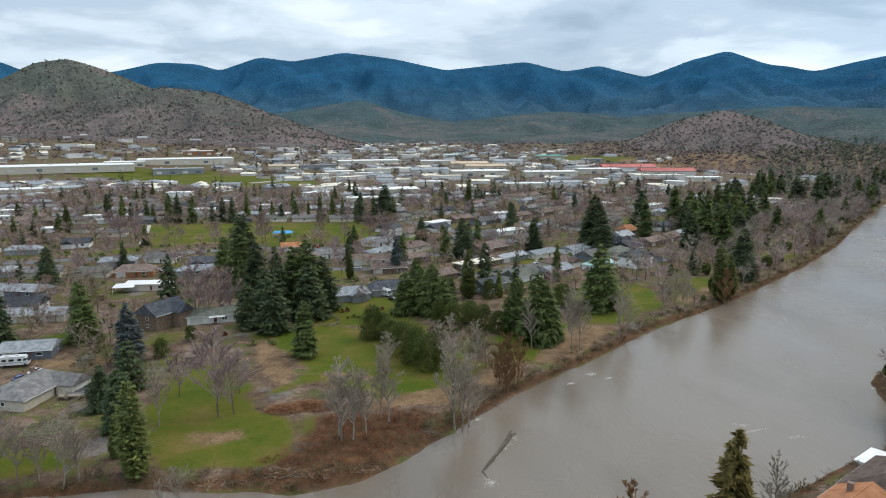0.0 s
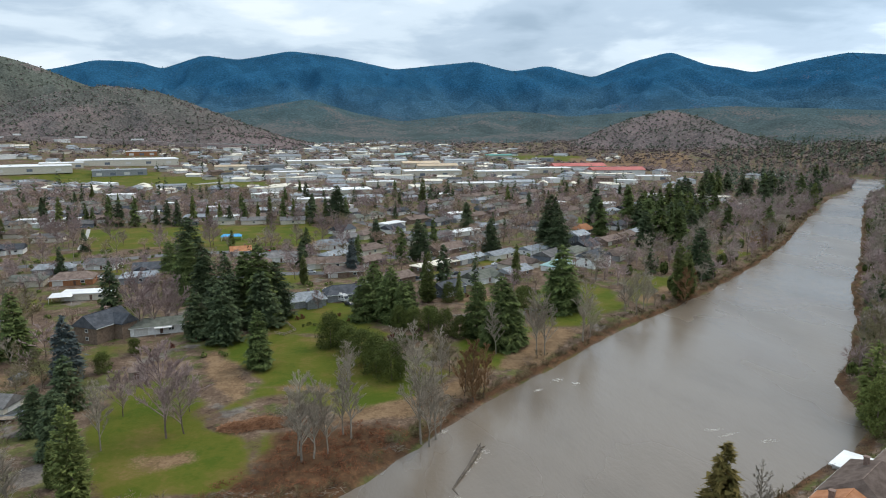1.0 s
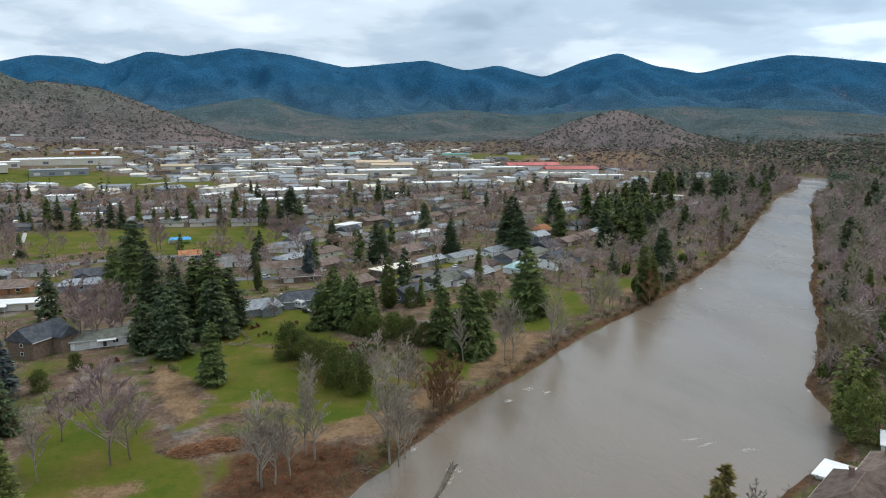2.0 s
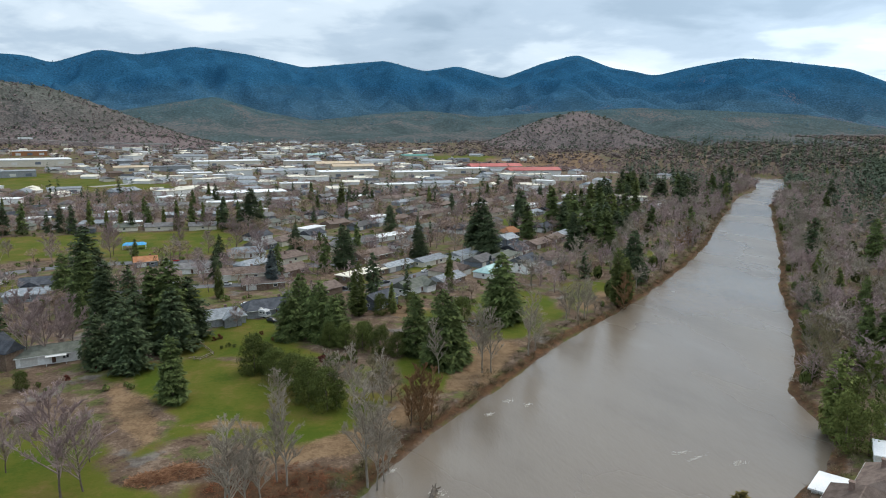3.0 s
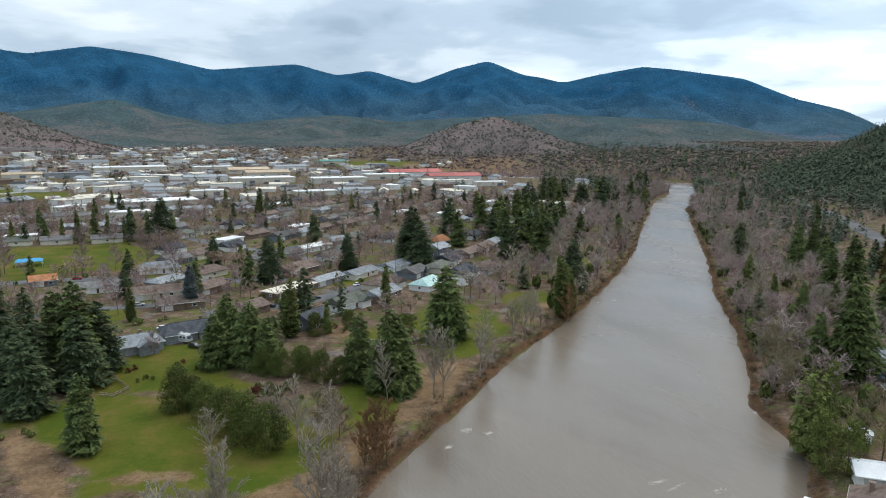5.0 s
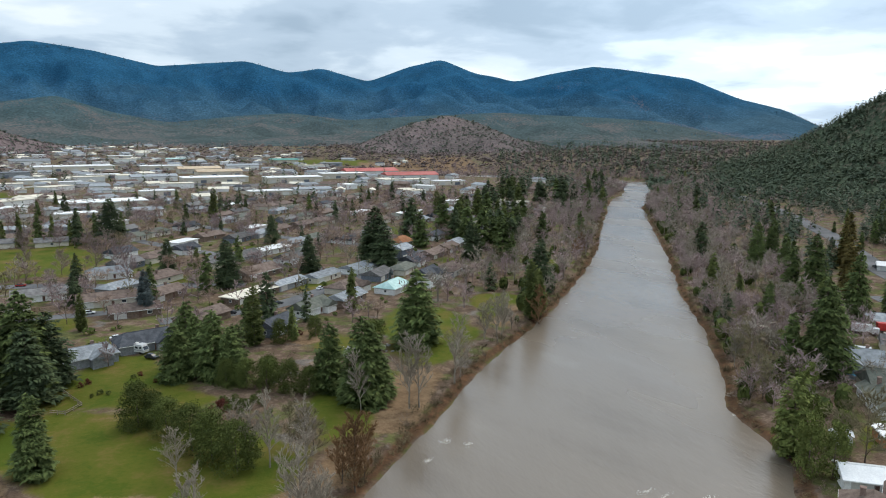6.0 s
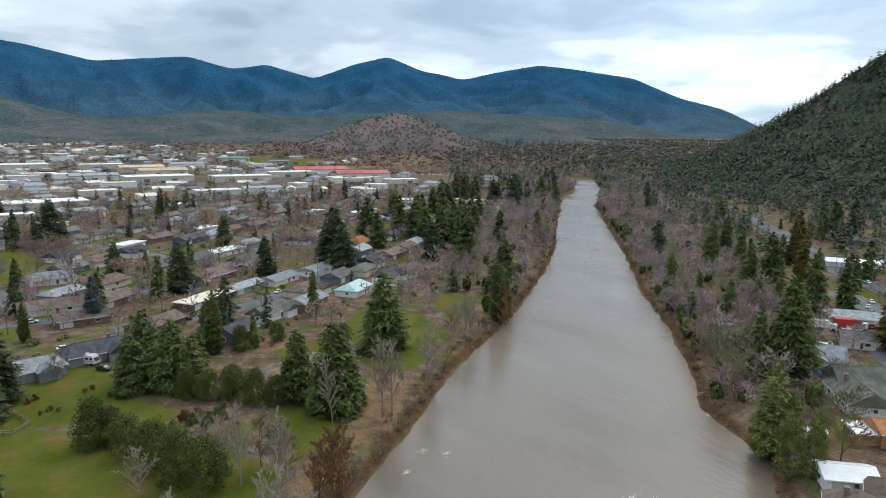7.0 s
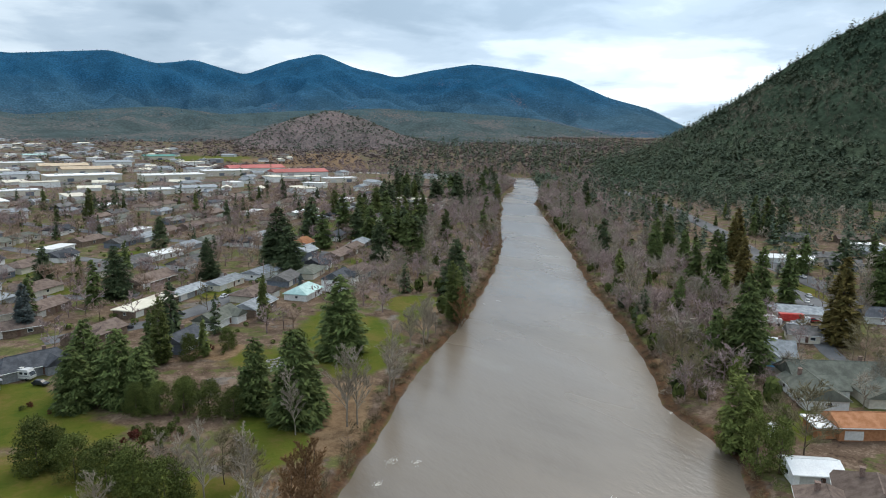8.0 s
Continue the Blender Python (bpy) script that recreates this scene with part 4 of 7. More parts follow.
def house(label, wd, dp, wall, roof, ht=2.7, rise=2.0, hip=0.0, wing=None, chimney=True, storeys=1, porch=False, flat=False, windows=3, garage=True, sheds=(), simple=False, name="house", category="house"):
    """A dwelling, centred on its plan, front to -y, on ground at z 0."""
    base = new(name)
    tagged(base, label, category)
    h = ht * storeys
    bm = bmesh.new()
    box(bm, -wd / 2, wd / 2, -dp / 2, dp / 2, -0.8, h)
    if not flat and not hip:
        prism(bm, -wd / 2 + 0.001, wd / 2 - 0.001, -dp / 2 + 0.02, dp / 2 - 0.02, h, rise)
    part("wall", bm, M[wall], base)
    bm = bmesh.new()
    o = 0.6
    if flat:
        box(bm, -wd / 2 - o, wd / 2 + o, -dp / 2 - o, dp / 2 + o, h, h + 0.35)
    else:
        prism(bm, -wd / 2 - o * 0.8, wd / 2 + o * 0.8, -dp / 2 - o, dp / 2 + o, h - 0.12, rise * (1 + 2 * o / dp), hip, 0.22)
    part("roof", bm, M[roof], base)
    if not flat and not simple:
        bm = bmesh.new()
        for s in (-1, 1):
            box(bm, -wd / 2 - o * 0.8, wd / 2 + o * 0.8, s * (dp / 2 + o) - 0.06, s * (dp / 2 + o) + 0.06, h - 0.16, h + 0.06)
        part("gutter", bm, M["trim"], base)
        bm = bmesh.new()
        box(bm, -wd / 2 + hip * 0.9, wd / 2 - hip * 0.9, -0.14, 0.14, h + rise * (1 + 2 * o / dp) + 0.02, h + rise * (1 + 2 * o / dp) + 0.16)
        part("ridge_cap", bm, M[roof], base)
    if wing:
        wx, ww, wl = wing
        bm = bmesh.new()
        box(bm, wx - ww / 2, wx + ww / 2, -dp / 2 - wl, -dp / 2 + 0.5, -0.8, h * 0.98)
        # gable of the wing
        g = [bm.verts.new(p) for p in ((wx - ww / 2, -dp / 2 - wl + 0.01, h * 0.98), (wx + ww / 2, -dp / 2 - wl + 0.01, h * 0.98), (wx, -dp / 2 - wl + 0.01, h * 0.98 + rise * 0.72))]
        bm.faces.new(g)
        part("wing_wall", bm, M[wall], base)
        bm = bmesh.new()
        prism(bm, -wl - 0.5, dp * 0.45, -ww / 2 - 0.5, ww / 2 + 0.5, h - 0.14, rise * 0.85, 0.0, 0.2)
        wr = part("wing_roof", bm, M[roof], base)
        wr.matrix_basis = pose(wx, -dp / 2, 0, 0, 0, 90)
        if garage:
            panel(base, "garage_door", M["garage"], wx, -dp / 2 - wl, 0.05, min(4.6, ww - 1.2), 2.2, 0)
    elif garage:
        panel(base, "garage_door", M["garage"], -wd / 2 + 3.4, -dp / 2, 0.05, 4.4, 2.2, 0)
    x_door = wd * 0.08
    panel(base, "door", M["door"], x_door, -dp / 2, 0.05, 1.0, 2.05, 0)
    for st in range(storeys):
        z = st * ht + 1.55
        for k in range(windows):
            x = wd * (-0.40 + 0.8 * (k + 0.5) / windows)
            if not simple or k == 1:
                window(base, x, dp / 2, z, 1.7, 1.25, 1)
            if simple and k < windows - 1:
                continue
            if x > x_door + 1.6 and not (wing and abs(x - wing[0]) < wing[1] / 2 + 0.8):
                window(base, x, -dp / 2, z, 1.8, 1.25, 0)
        if not simple:
            window(base, wd / 2, 0.8, z, 1.5, 1.2, 3)
            window(base, -wd / 2, -0.6, z, 1.3, 1.2, 2)
    if chimney:
        bm = bmesh.new()
        top = h + (0.35 if flat else rise) + 0.9
        box(bm, -0.45, 0.45, -0.45, 0.45, h * 0.6, top)
        box(bm, -0.55, 0.55, -0.55, 0.55, top - 0.003, top + 0.14)
        c = part("chimney", bm, M["brick"], base, "brick chimney")
        c.matrix_basis = pose(wd * 0.22, dp * 0.18, 0)
    if porch:
        bm = bmesh.new()
        box(bm, x_door - 2.2, x_door + 3.4, -dp / 2 - 2.2, -dp / 2 - 0.61, h - 0.34, h - 0.17)
        for px in (x_door - 2.0, x_door + 3.2):
            box(bm, px - 0.08, px + 0.08, -dp / 2 - 2.1, -dp / 2 - 1.94, -0.6, h - 0.337)
        part("porch", bm, M["trim"], base)
    return base


def set_house(ob, x, y, turn):
    ob.matrix_basis = pose(x, y, min(zg(x + dx, y + dy) for dx in (-5, 5) for dy in (-5, 5)) + 0.25, 0, 0, turn)
    HOUSES.append((x, y, 13.0))
    return ob


HOUSES = []
# those that stand out, from the river lawns back to the streets
set_house(house("grey ranch house with broad hipped shingle roof", 20, 13, "cream_wall", "grey_roof", hip=5, wing=(5.5, 7.5, 5), rise=2.6), -104, 184, 78)
set_house(house("pale metal-roofed house beside a parked trailer", 15, 11, "slate_wall", "slate_roof", rise=1.6, chimney=False), -122, 219, 10)
set_house(house("long grey-white roofed ranch house", 22, 10, "cream_wall", "slate_roof", rise=1.5), -143, 263, 8)
set_house(house("long pale-roofed ranch house with blue walls", 22, 11, "slate_wall", "slate_roof", rise=1.8), -170, 305, -12)
set_house(house("two-storey brown house with steep gables", 15, 10, "brown_wall", "dark_roof", storeys=2, rise=3.4, wing=(3, 6.5, 3.5), garage=False), -92, 251, 62)
set_house(house("low grey-green roofed bungalow with white eaves", 17, 9, "white_wall", "moss_roof", rise=1.7, porch=True), -76, 256, 15)
set_house(house("flat white-roofed house beside the street", 20, 8, "cream_wall", "white_roof", flat=True, chimney=False), -119, 312, 4)
set_house(house("brown hip-roofed ranch house on lawn", 18, 12, "brick_wall", "brown_roof", hip=4, rise=2.4), -138, 345, 10)
set_house(house("grey-roofed garden house with pale walls", 16, 10, "white_wall", "grey_roof", rise=2.1), -137, 380, -8)
set_house(house("dark slate-roofed house with white gable", 19, 11, "grey_wall", "dark_roof", rise=2.6, wing=(4.5, 6, 2.2), garage=False, hip=3), -11, 300, 14)
set_house(house("blue-grey ranch house beside the lawn", 19, 10, "grey_wall", "slate_roof", rise=2.2, hip=2, wing=(4, 6, 3), garage=False), -30, 289, 20)
set_house(house("slate-blue house with tall grey chimney", 14, 9, "slate_wall", "dark_roof", rise=2.2, storeys=1, ht=3.2), 31, 299, 44)
set_house(house("white-gabled house with mossy grey roof", 17, 9, "white_wall", "moss_roof", rise=2.4, wing=(5, 6, 2.5), garage=False), 49, 322, 40)
set_house(house("long blue-grey roofed ranch house", 18, 9, "brown_wall", "slate_roof", rise=1.8), 67, 333, 42)
set_house(house("white house with pale teal metal roof", 16, 10, "white_wall", "teal_roof", rise=2.4, hip=3), 92, 345, 42)
set_house(house("cream gravel-roofed flat ranch house", 30, 9, "brown_wall", "cream_roof", flat=True), 33, 357, 41)
set_house(house("blue-grey roofed carport house", 20, 8, "grey_wall", "slate_roof", rise=1.2), 50, 371, 41)
set_house(house("pale low-pitched ranch house", 20, 9, "cream_wall", "slate_roof", rise=1.4), 69, 381, 41)
set_house(house("white-fronted low ranch house", 20, 10, "white_wall", "slate_roof", rise=1.5, wing=(4, 7, 3)), 92, 396, 40)
set_house(house("two-storey grey house with white gables", 15, 10, "white_wall", "dark_roof", storeys=2, rise=2.6, wing=(3, 6, 2.5), garage=False), 112, 353, 44)
set_house(house("broad brown-roofed ranch house", 24, 11, "brown_wall", "brown_roof", rise=2.6), 42, 402, 40)
set_house(house("white flat-roofed ranch house", 26, 10, "white_wall", "white_roof", flat=True, chimney=False), 61, 466, 38)
set_house(house("dark grey roofed ranch house", 20, 11, "grey_wall", "grey_roof", rise=2.2), 42, 448, 40)
set_house(house("white-gabled grey house on the street", 18, 11, "white_wall", "grey_roof", rise=2.4, wing=(4, 7, 3)), 66, 432, 40)
set_house(house("brown ranch house with tan gable", 22, 10, "cream_wall", "brown_roof", rise=2.2), -24, 367, 8)
set_house(house("small brown-roofed bungalow by the street", 18, 9, "brown_wall", "brown_roof", rise=1.8), -14, 345, 8)
set_house(house("pale grey hip-roofed house", 19, 12, "white_wall", "slate_roof", rise=2.2, hip=4), -24, 428, 10)
set_house(house("white ranch house with grey roof", 20, 10, "white_wall", "grey_roof", rise=1.8), -50, 388, 6)
set_house(house("small blue house with orange shingles", 11, 8, "slate_wall", "orange_roof", rise=2.0), -73, 408, 12)
set_house(house("orange-roofed house under street trees", 13, 10, "cream_wall", "orange_roof", rise=3.0, hip=3), 141, 462, 35)
set_house(house("blue-grey two-storey house by the lane", 13, 9, "slate_wall", "slate_roof", storeys=2, rise=2.2), 126, 424, 40)
set_house(house("grey hip-roofed riverside house", 19, 12, "grey_wall", "brown_roof", rise=2.6, hip=4), 132, 372, 44)
# across the river, beside the near bank
set_house(house("brown hip-roofed riverside house with white gutters", 20, 14, "white_wall", "brown_roof", rise=3.4, hip=6, wing=(-4, 8, 4), garage=False), 116, 127, 32)
set_house(house("brown-roofed house by the river", 18, 12, "white_wall", "brown_roof", rise=3.0, hip=4, wing=(3, 7, 4)), 92, 124, 36)
set_house(house("orange-roofed house with solar panels", 16, 11, "cream_wall", "orange_roof", rise=2.6), 77, 113, 36)
set_house(house("white metal-roofed carport house", 10, 8, "white_wall", "white_roof", rise=1.4, chimney=False, windows=2), 120, 142, -40)
set_house(house("brown-roofed riverside house beside white patio", 14, 10, "white_wall", "brown_roof", rise=2.6, hip=3), 106, 131, 36)
set_house(house("white flat patio roof beside the river", 8, 6, "white_wall", "white_roof", flat=True, chimney=False, windows=1, garage=False, name="patio_house"), 98.5, 137, 36)
set_house(house("orange-brown long house with brown roof", 22, 9, "brick_wall", "orange_roof", rise=1.8, storeys=1, ht=3.2), 154, 145, -35)
set_house(house("orange-brown outbuilding with white flat roof", 11, 7, "brick_wall", "white_roof", flat=True, chimney=False, windows=1, garage=False), 146, 151, -35)
set_house(house("large mossy grey L-shaped hall building", 30, 15, "cream_wall", "moss_roof", rise=4.0, wing=(6, 13, 10), garage=False), 180, 167, -38)
set_house(house("grey-green gabled house near the river", 18, 11, "white_wall", "moss_roof", rise=3.2, wing=(3, 8, 4), garage=False), 164, 166, 52)
set_house(house("white house with grey gable and dark chimney", 14, 11, "white_wall", "slate_roof", rise=3.0, wing=(-2, 7, 3), garage=False), 186, 192, -50)
set_house(house("blue metal-roofed workshop with white doors", 24, 12, "white_wall", "slate_roof", rise=1.6, chimney=False), 240, 218, -52)
set_house(house("long white roadside shop with low roof", 26, 9, "white_wall", "white_roof", rise=1.4, chimney=False), 352, 283, -52)
set_house(house("dark blue-roofed white house near road", 15, 10, "white_wall", "dark_roof", rise=2.6), 264, 193, -50)
set_house(house("small grey cottage behind the workshop", 10, 8, "cream_wall", "grey_roof", rise=2.0), 214, 197, -50)

PATTERNS = [
    house("grey shingle-roofed suburban ranch house", 18, 10, "cream_wall", "grey_roof", rise=2.0, wing=(-4, 6.5, 3), simple=True),
    house("brown shingle-roofed suburban ranch house", 19, 10, "brown_wall", "brown_roof", rise=2.0, simple=True),
    house("white suburban house with dark roof", 16, 10, "white_wall", "dark_roof", rise=2.3, wing=(-3.5, 6.5, 3), chimney=False, simple=True),
    house("blue-grey roofed suburban house", 18, 9, "grey_wall", "slate_roof", rise=1.8, hip=3, chimney=False, simple=True),
    house("cream suburban house with mossy roof", 17, 10, "cream_wall", "moss_roof", rise=2.0, hip=4, chimney=False, simple=True),
    house("low white flat-roofed suburban house", 19, 9, "white_wall", "white_roof", flat=True, chimney=False, simple=True),
    house("tan suburban house with brown hip roof", 18, 11, "cream_wall", "brown_roof", rise=2.4, hip=4, wing=(4, 6.5, 3), simple=True),
    house("slate-blue suburban house with grey roof", 16, 10, "slate_wall", "grey_roof", rise=2.2, chimney=False, simple=True),
]
FIRST = set(range(len(PATTERNS)))


def another_house(k, x, y, turn):
    if k in FIRST:
        FIRST.discard(k)
        ob = PATTERNS[k]
    else:
        ob = copy_thing(PATTERNS[k], Matrix.Identity(4))
    tagged(ob, group="suburban houses")
    return set_house(ob, x, y, turn)


def free_of(x, y, taken, extra=0.0):
    return all((x - a) ** 2 + (y - b) ** 2 > (r + extra) ** 2 for a, b, r in taken)


RINGS = [np.array(r, float) for r in LAWNS]


def on_lawn(x, y):
    p = np.array([[x, y]], float)
    return any(inside(p, r)[0] for r in RINGS)


def fill_houses():
    r = random.Random(17)
    blocks = []
    # streets along the river: rows follow its bearing
    ux, uy = math.sin(radians(46)), math.cos(radians(46))
    for i in range(-14, 24):
        for j in range(-1, 15):
            a, b = 23 * i, 60 + 33 * j + (8 if j % 2 else 0)
            blocks.append((100 + ux * a - uy * b * 1.0, 330 + uy * a + ux * b, 44 if j % 2 else 224))
    for x, y, turn in blocks:
        x, y = x + r.uniform(-3, 3), y + r.uniform(-3, 3)
        d = float(river_distance(np.array([[x, y]]))[0])
        if d < 42 or x < -40 or y < 280 or math.hypot(x, y) > 790 or on_lawn(x, y) or not free_of(x, y, HOUSES, 4) or r.random() < 0.34:
            continue
        another_house(r.randrange(8), x, y, turn + r.uniform(-4, 4))
    # streets running east to west further from the river
    for i in range(0, 18):
        for j in range(0, 14):
            x, y = -420 + 24 * i + r.uniform(-3, 3), 235 + 33 * j + (8 if j % 2 else 0) + r.uniform(-3, 3)
            if x > -45 or x < -260 - 0.35 * (y - 235) or on_lawn(x, y) or not free_of(x, y, HOUSES, 5) or not free_of(x, y, TREES[:40], 6) or (x > -135 and y < 300) or (-200 < x < -10 and 395 < y < 540) or r.random() < 0.16:
                continue
            another_house(r.choice((0, 0, 1, 2, 3, 3, 4, 5, 6, 7)), x, y, 8 + 180 * (j % 2) + r.uniform(-4, 4))
    # homes on the opposite side, between the river and the road
    for i in range(0, 12):
        for j in range(0, 5):
            a, b = 24 * i, 34 * j
            x, y = 215 + 0.72 * a + 0.70 * b, 165 + 0.69 * a - 0.72 * b
            d = float(river_distance(np.array([[x, y]]))[0])
            if d < 55 or not free_of(x, y, HOUSES, 6) or r.random() < 0.35 or abs((x - 315) * 0.72 + (y - 255) * -0.69) < 16:
                continue
            another_house(r.randrange(8), x, y, -46 + 180 * (j % 2))


fill_houses()

# ---- streets and large buildings ----
def strip(name, label, line, width, mat, lift=0.12, step=6.0, category="road"):
    line = np.array(line, float)
    seg = np.r_[0, np.cumsum(np.hypot(*np.diff(line, axis=0).T))]
    n = int(seg[-1] / step) + 2
    s = np.linspace(0, seg[-1], n)
    c = np.column_stack([np.interp(s, seg, line[:, 0]), np.interp(s, seg, line[:, 1])])
    k = np.ones(5) / 5
    c[2:-2] = np.column_stack([np.convolve(c[:, i], k, "valid") for i in (0, 1)])
    d = np.gradient(c, axis=0)
    d /= np.maximum(np.hypot(*d.T), 1e-6)[:, None]
    side = np.column_stack([-d[:, 1], d[:, 0]])
    rows = [c + side * width * o for o in (0.5, 0.17, -0.17, -0.5)]
    z = np.maximum.reduce([zgs(r) for r in rows]) + lift
    verts = [(*r[i], z[i] - (0.4 if e else 0)) for i in range(n) for r, e in ((rows[0] + side * 0.4, 1), (rows[0], 0), (rows[1], 0), (rows[2], 0), (rows[3], 0), (rows[3] - side * 0.4, 1))]
    faces = [(i * 6 + j, i * 6 + j + 1, i * 6 + j + 7, i * 6 + j + 6) for i in range(n - 1) for j in range(5)]
    ob = mesh_object(name, verts, faces, mat, smooth=False)
    return tagged(ob, label, category, kind="structure")


strip("road", "grey suburban street along the houses", [(-6, 330), (20, 332), (42, 339), (63, 357), (92, 378), (122, 400), (150, 428), (183, 460), (260, 556), (330, 640)], 9, M["asphalt"])
strip("road", "grey street along the park", [(-330, 366), (-250, 376), (-194, 384), (-151, 398), (-114, 418), (-60, 419), (0, 396), (34, 384)], 9, M["asphalt"])
strip("road", "short side street between the houses", [(97, 372), (80, 400), (50, 440), (20, 490), (-20, 560)], 8, M["asphalt"])
strip("road", "lane behind the houses", [(-14, 352), (-40, 352), (-70, 345), (-100, 352), (-150, 362)], 7, M["asphalt"])
strip("road", "long grey street through the suburb", [(150, 428), (120, 470), (80, 520), (30, 600), (-20, 700)], 9, M["asphalt"])
strip("road", "wide highway under the hillside", [(255, 120), (280, 190), (302, 233), (318, 258), (345, 292), (420, 372), (520, 500), (610, 640)], 13, M["asphalt"])
strip("road", "worn driveway between riverside houses", [(190, 150), (196, 168), (208, 186), (232, 200), (262, 206), (296, 226)], 6, M["asphalt"])
strip("road", "pale road beside the playing field", [(-210, 900), (-110, 1000), (-60, 1130), (-160, 1330), (-330, 1500)], 12, M["concrete"])
strip("pavement", "pale concrete path beside the park", [(-171, 438), (-179, 466), (-187, 494), (-197, 524)], 2.2, M["concrete"], category="path")
strip("pavement", "asphalt yard beside the workshop", [(262, 214), (276, 232), (286, 250)], 14, M["asphalt"], 0.10, category="yard")

ROOFS = {"white": ("cream_wall", "white_roof", "large flat white-roofed warehouse in town"), "grey": ("grey_wall", "slate_roof", "long grey-roofed shed in town"), "slate": ("white_wall", "slate_roof", "pale blue-grey roofed store building"),
         "tan": ("cream_wall", "tan_roof", "large tan-roofed hall in town"), "red": ("white_wall", "red_roof", "long red metal-roofed mill building"), "green": ("cream_wall", "green_roof", "green-roofed white store building"),
         "teal": ("white_wall", "teal_roof", "teal-roofed low store building"), "brick": ("brick_wall", "white_roof", "brick-fronted white-striped store building")}


def works(wd, dp, ht, colour, name="warehouse"):
    """A low commercial building: walls, roof with parapet or shallow pitch, a row of doors, roof units."""
    wall, roof, label = ROOFS[colour]
    base = tagged(new(name), label, "building", "commercial buildings")
    bm = bmesh.new()
    box(bm, -wd / 2, wd / 2, -dp / 2, dp / 2, -3, ht)
    part("wall", bm, M[wall], base)
    bm = bmesh.new()
    if colour in ("white", "brick", "grey"):
        box(bm, -wd / 2 - 0.4, wd / 2 + 0.4, -dp / 2 - 0.4, dp / 2 + 0.4, ht, ht + 0.8)
    else:
        prism(bm, -wd / 2 - 0.8, wd / 2 + 0.8, -dp / 2 - 0.8, dp / 2 + 0.8, ht, dp * 0.11, 0.0, 0.4)
    part("roof", bm, M[roof], base)
    n = max(2, min(5, int(wd / 14)))
    for k in range(n):
        panel(base, "loading_door", M["slate_wall" if k % 2 else "garage"], -wd / 2 + wd * (k + 0.5) / n, -dp / 2, 0.1, min(7, wd / n * 0.6), 3.6, 0)
    for k in range(max(1, n - 2)):
        bm = bmesh.new()
        box(bm, -1.6, 1.6, -1.2, 1.2, 0, 1.6)
        u = part("roof_unit", bm, M["garage"], base)
        u.matrix_basis = pose(-wd / 3 + wd * 0.6 * k / max(1, n - 2), dp * 0.12, ht + 0.79 if colour in ("white", "brick", "grey") else ht + dp * 0.07)
    return base


BIG = []


def set_works(x, y, wd, colour, turn=None, dp=None):
    dp = dp or wd * 0.45
    ob = works(wd, dp, 6.5 if wd > 45 else 5.0, colour)
    face = -math.degrees(math.atan2(x, y))
    ob.matrix_basis = pose(x, y + dp * 0.45, zg(x, y + dp * 0.4), 0, 0, face * 0.6 + 8 if turn is None else turn)
    BIG.append((x, y + dp * 0.45, wd * 0.62))


for x, y, wd, colour in [(-495, 996, 170, "white"), (-368, 1125, 143, "white"), (-342, 1022, 69, "grey"), (-219, 821, 31, "slate"), (-85, 1253, 111, "white"), (-40, 1101, 40, "white"), (20, 1028, 55, "slate"), (91, 990, 80, "white"), (88, 1162, 60, "tan"),
                         (109, 1096, 62, "tan"), (185, 958, 72, "white"), (326, 1064, 80, "red"), (264, 1007, 60, "white"), (347, 953, 73, "red"), (256, 1360, 50, "green"), (-33, 728, 70, "white"), (-6, 672, 36, "slate")]:
    set_works(x, y, wd, colour)
for x, y, wd, colour in [(-51, 666, 30, "white"), (126, 806, 45, "white"), (172, 808, 40, "slate"), (-417, 746, 60, "white"), (-385, 781, 40, "slate"), (-382, 1263, 48, "brick"), (76, 1468, 35, "teal"), (-19, 1578, 44, "white"), (327, 1293, 37, "grey"), (-437, 1072, 56, "white"),
                         (-155, 1109, 54, "grey"), (-111, 1029, 42, "white"), (-204, 1095, 45, "tan"), (359, 859, 40, "white"), (16, 839, 34, "white"), (-163, 1415, 69, "slate"), (-60, 700, 30, "slate"), (40, 1240, 60, "white"), (160, 1220, 50, "slate")]:
    set_works(x, y, wd, colour)


def small_block(k, wd, dp, ht, wall, roof, label, pitched):
    base = tagged(new("town_building"), label, "building", "town buildings")
    bm = bmesh.new()
    box(bm, -wd / 2, wd / 2, -dp / 2, dp / 2, -3, ht)
    part("wall", bm, M[wall], base)
    bm = bmesh.new()
    if pitched:
        prism(bm, -wd / 2 - 0.6, wd / 2 + 0.6, -dp / 2 - 0.6, dp / 2 + 0.6, ht, dp * 0.2, 2.0, 0.3)
    else:
        box(bm, -wd / 2 - 0.4, wd / 2 + 0.4, -dp / 2 - 0.4, dp / 2 + 0.4, ht, ht + 0.6)
    part("roof", bm, M[roof], base)
    return base


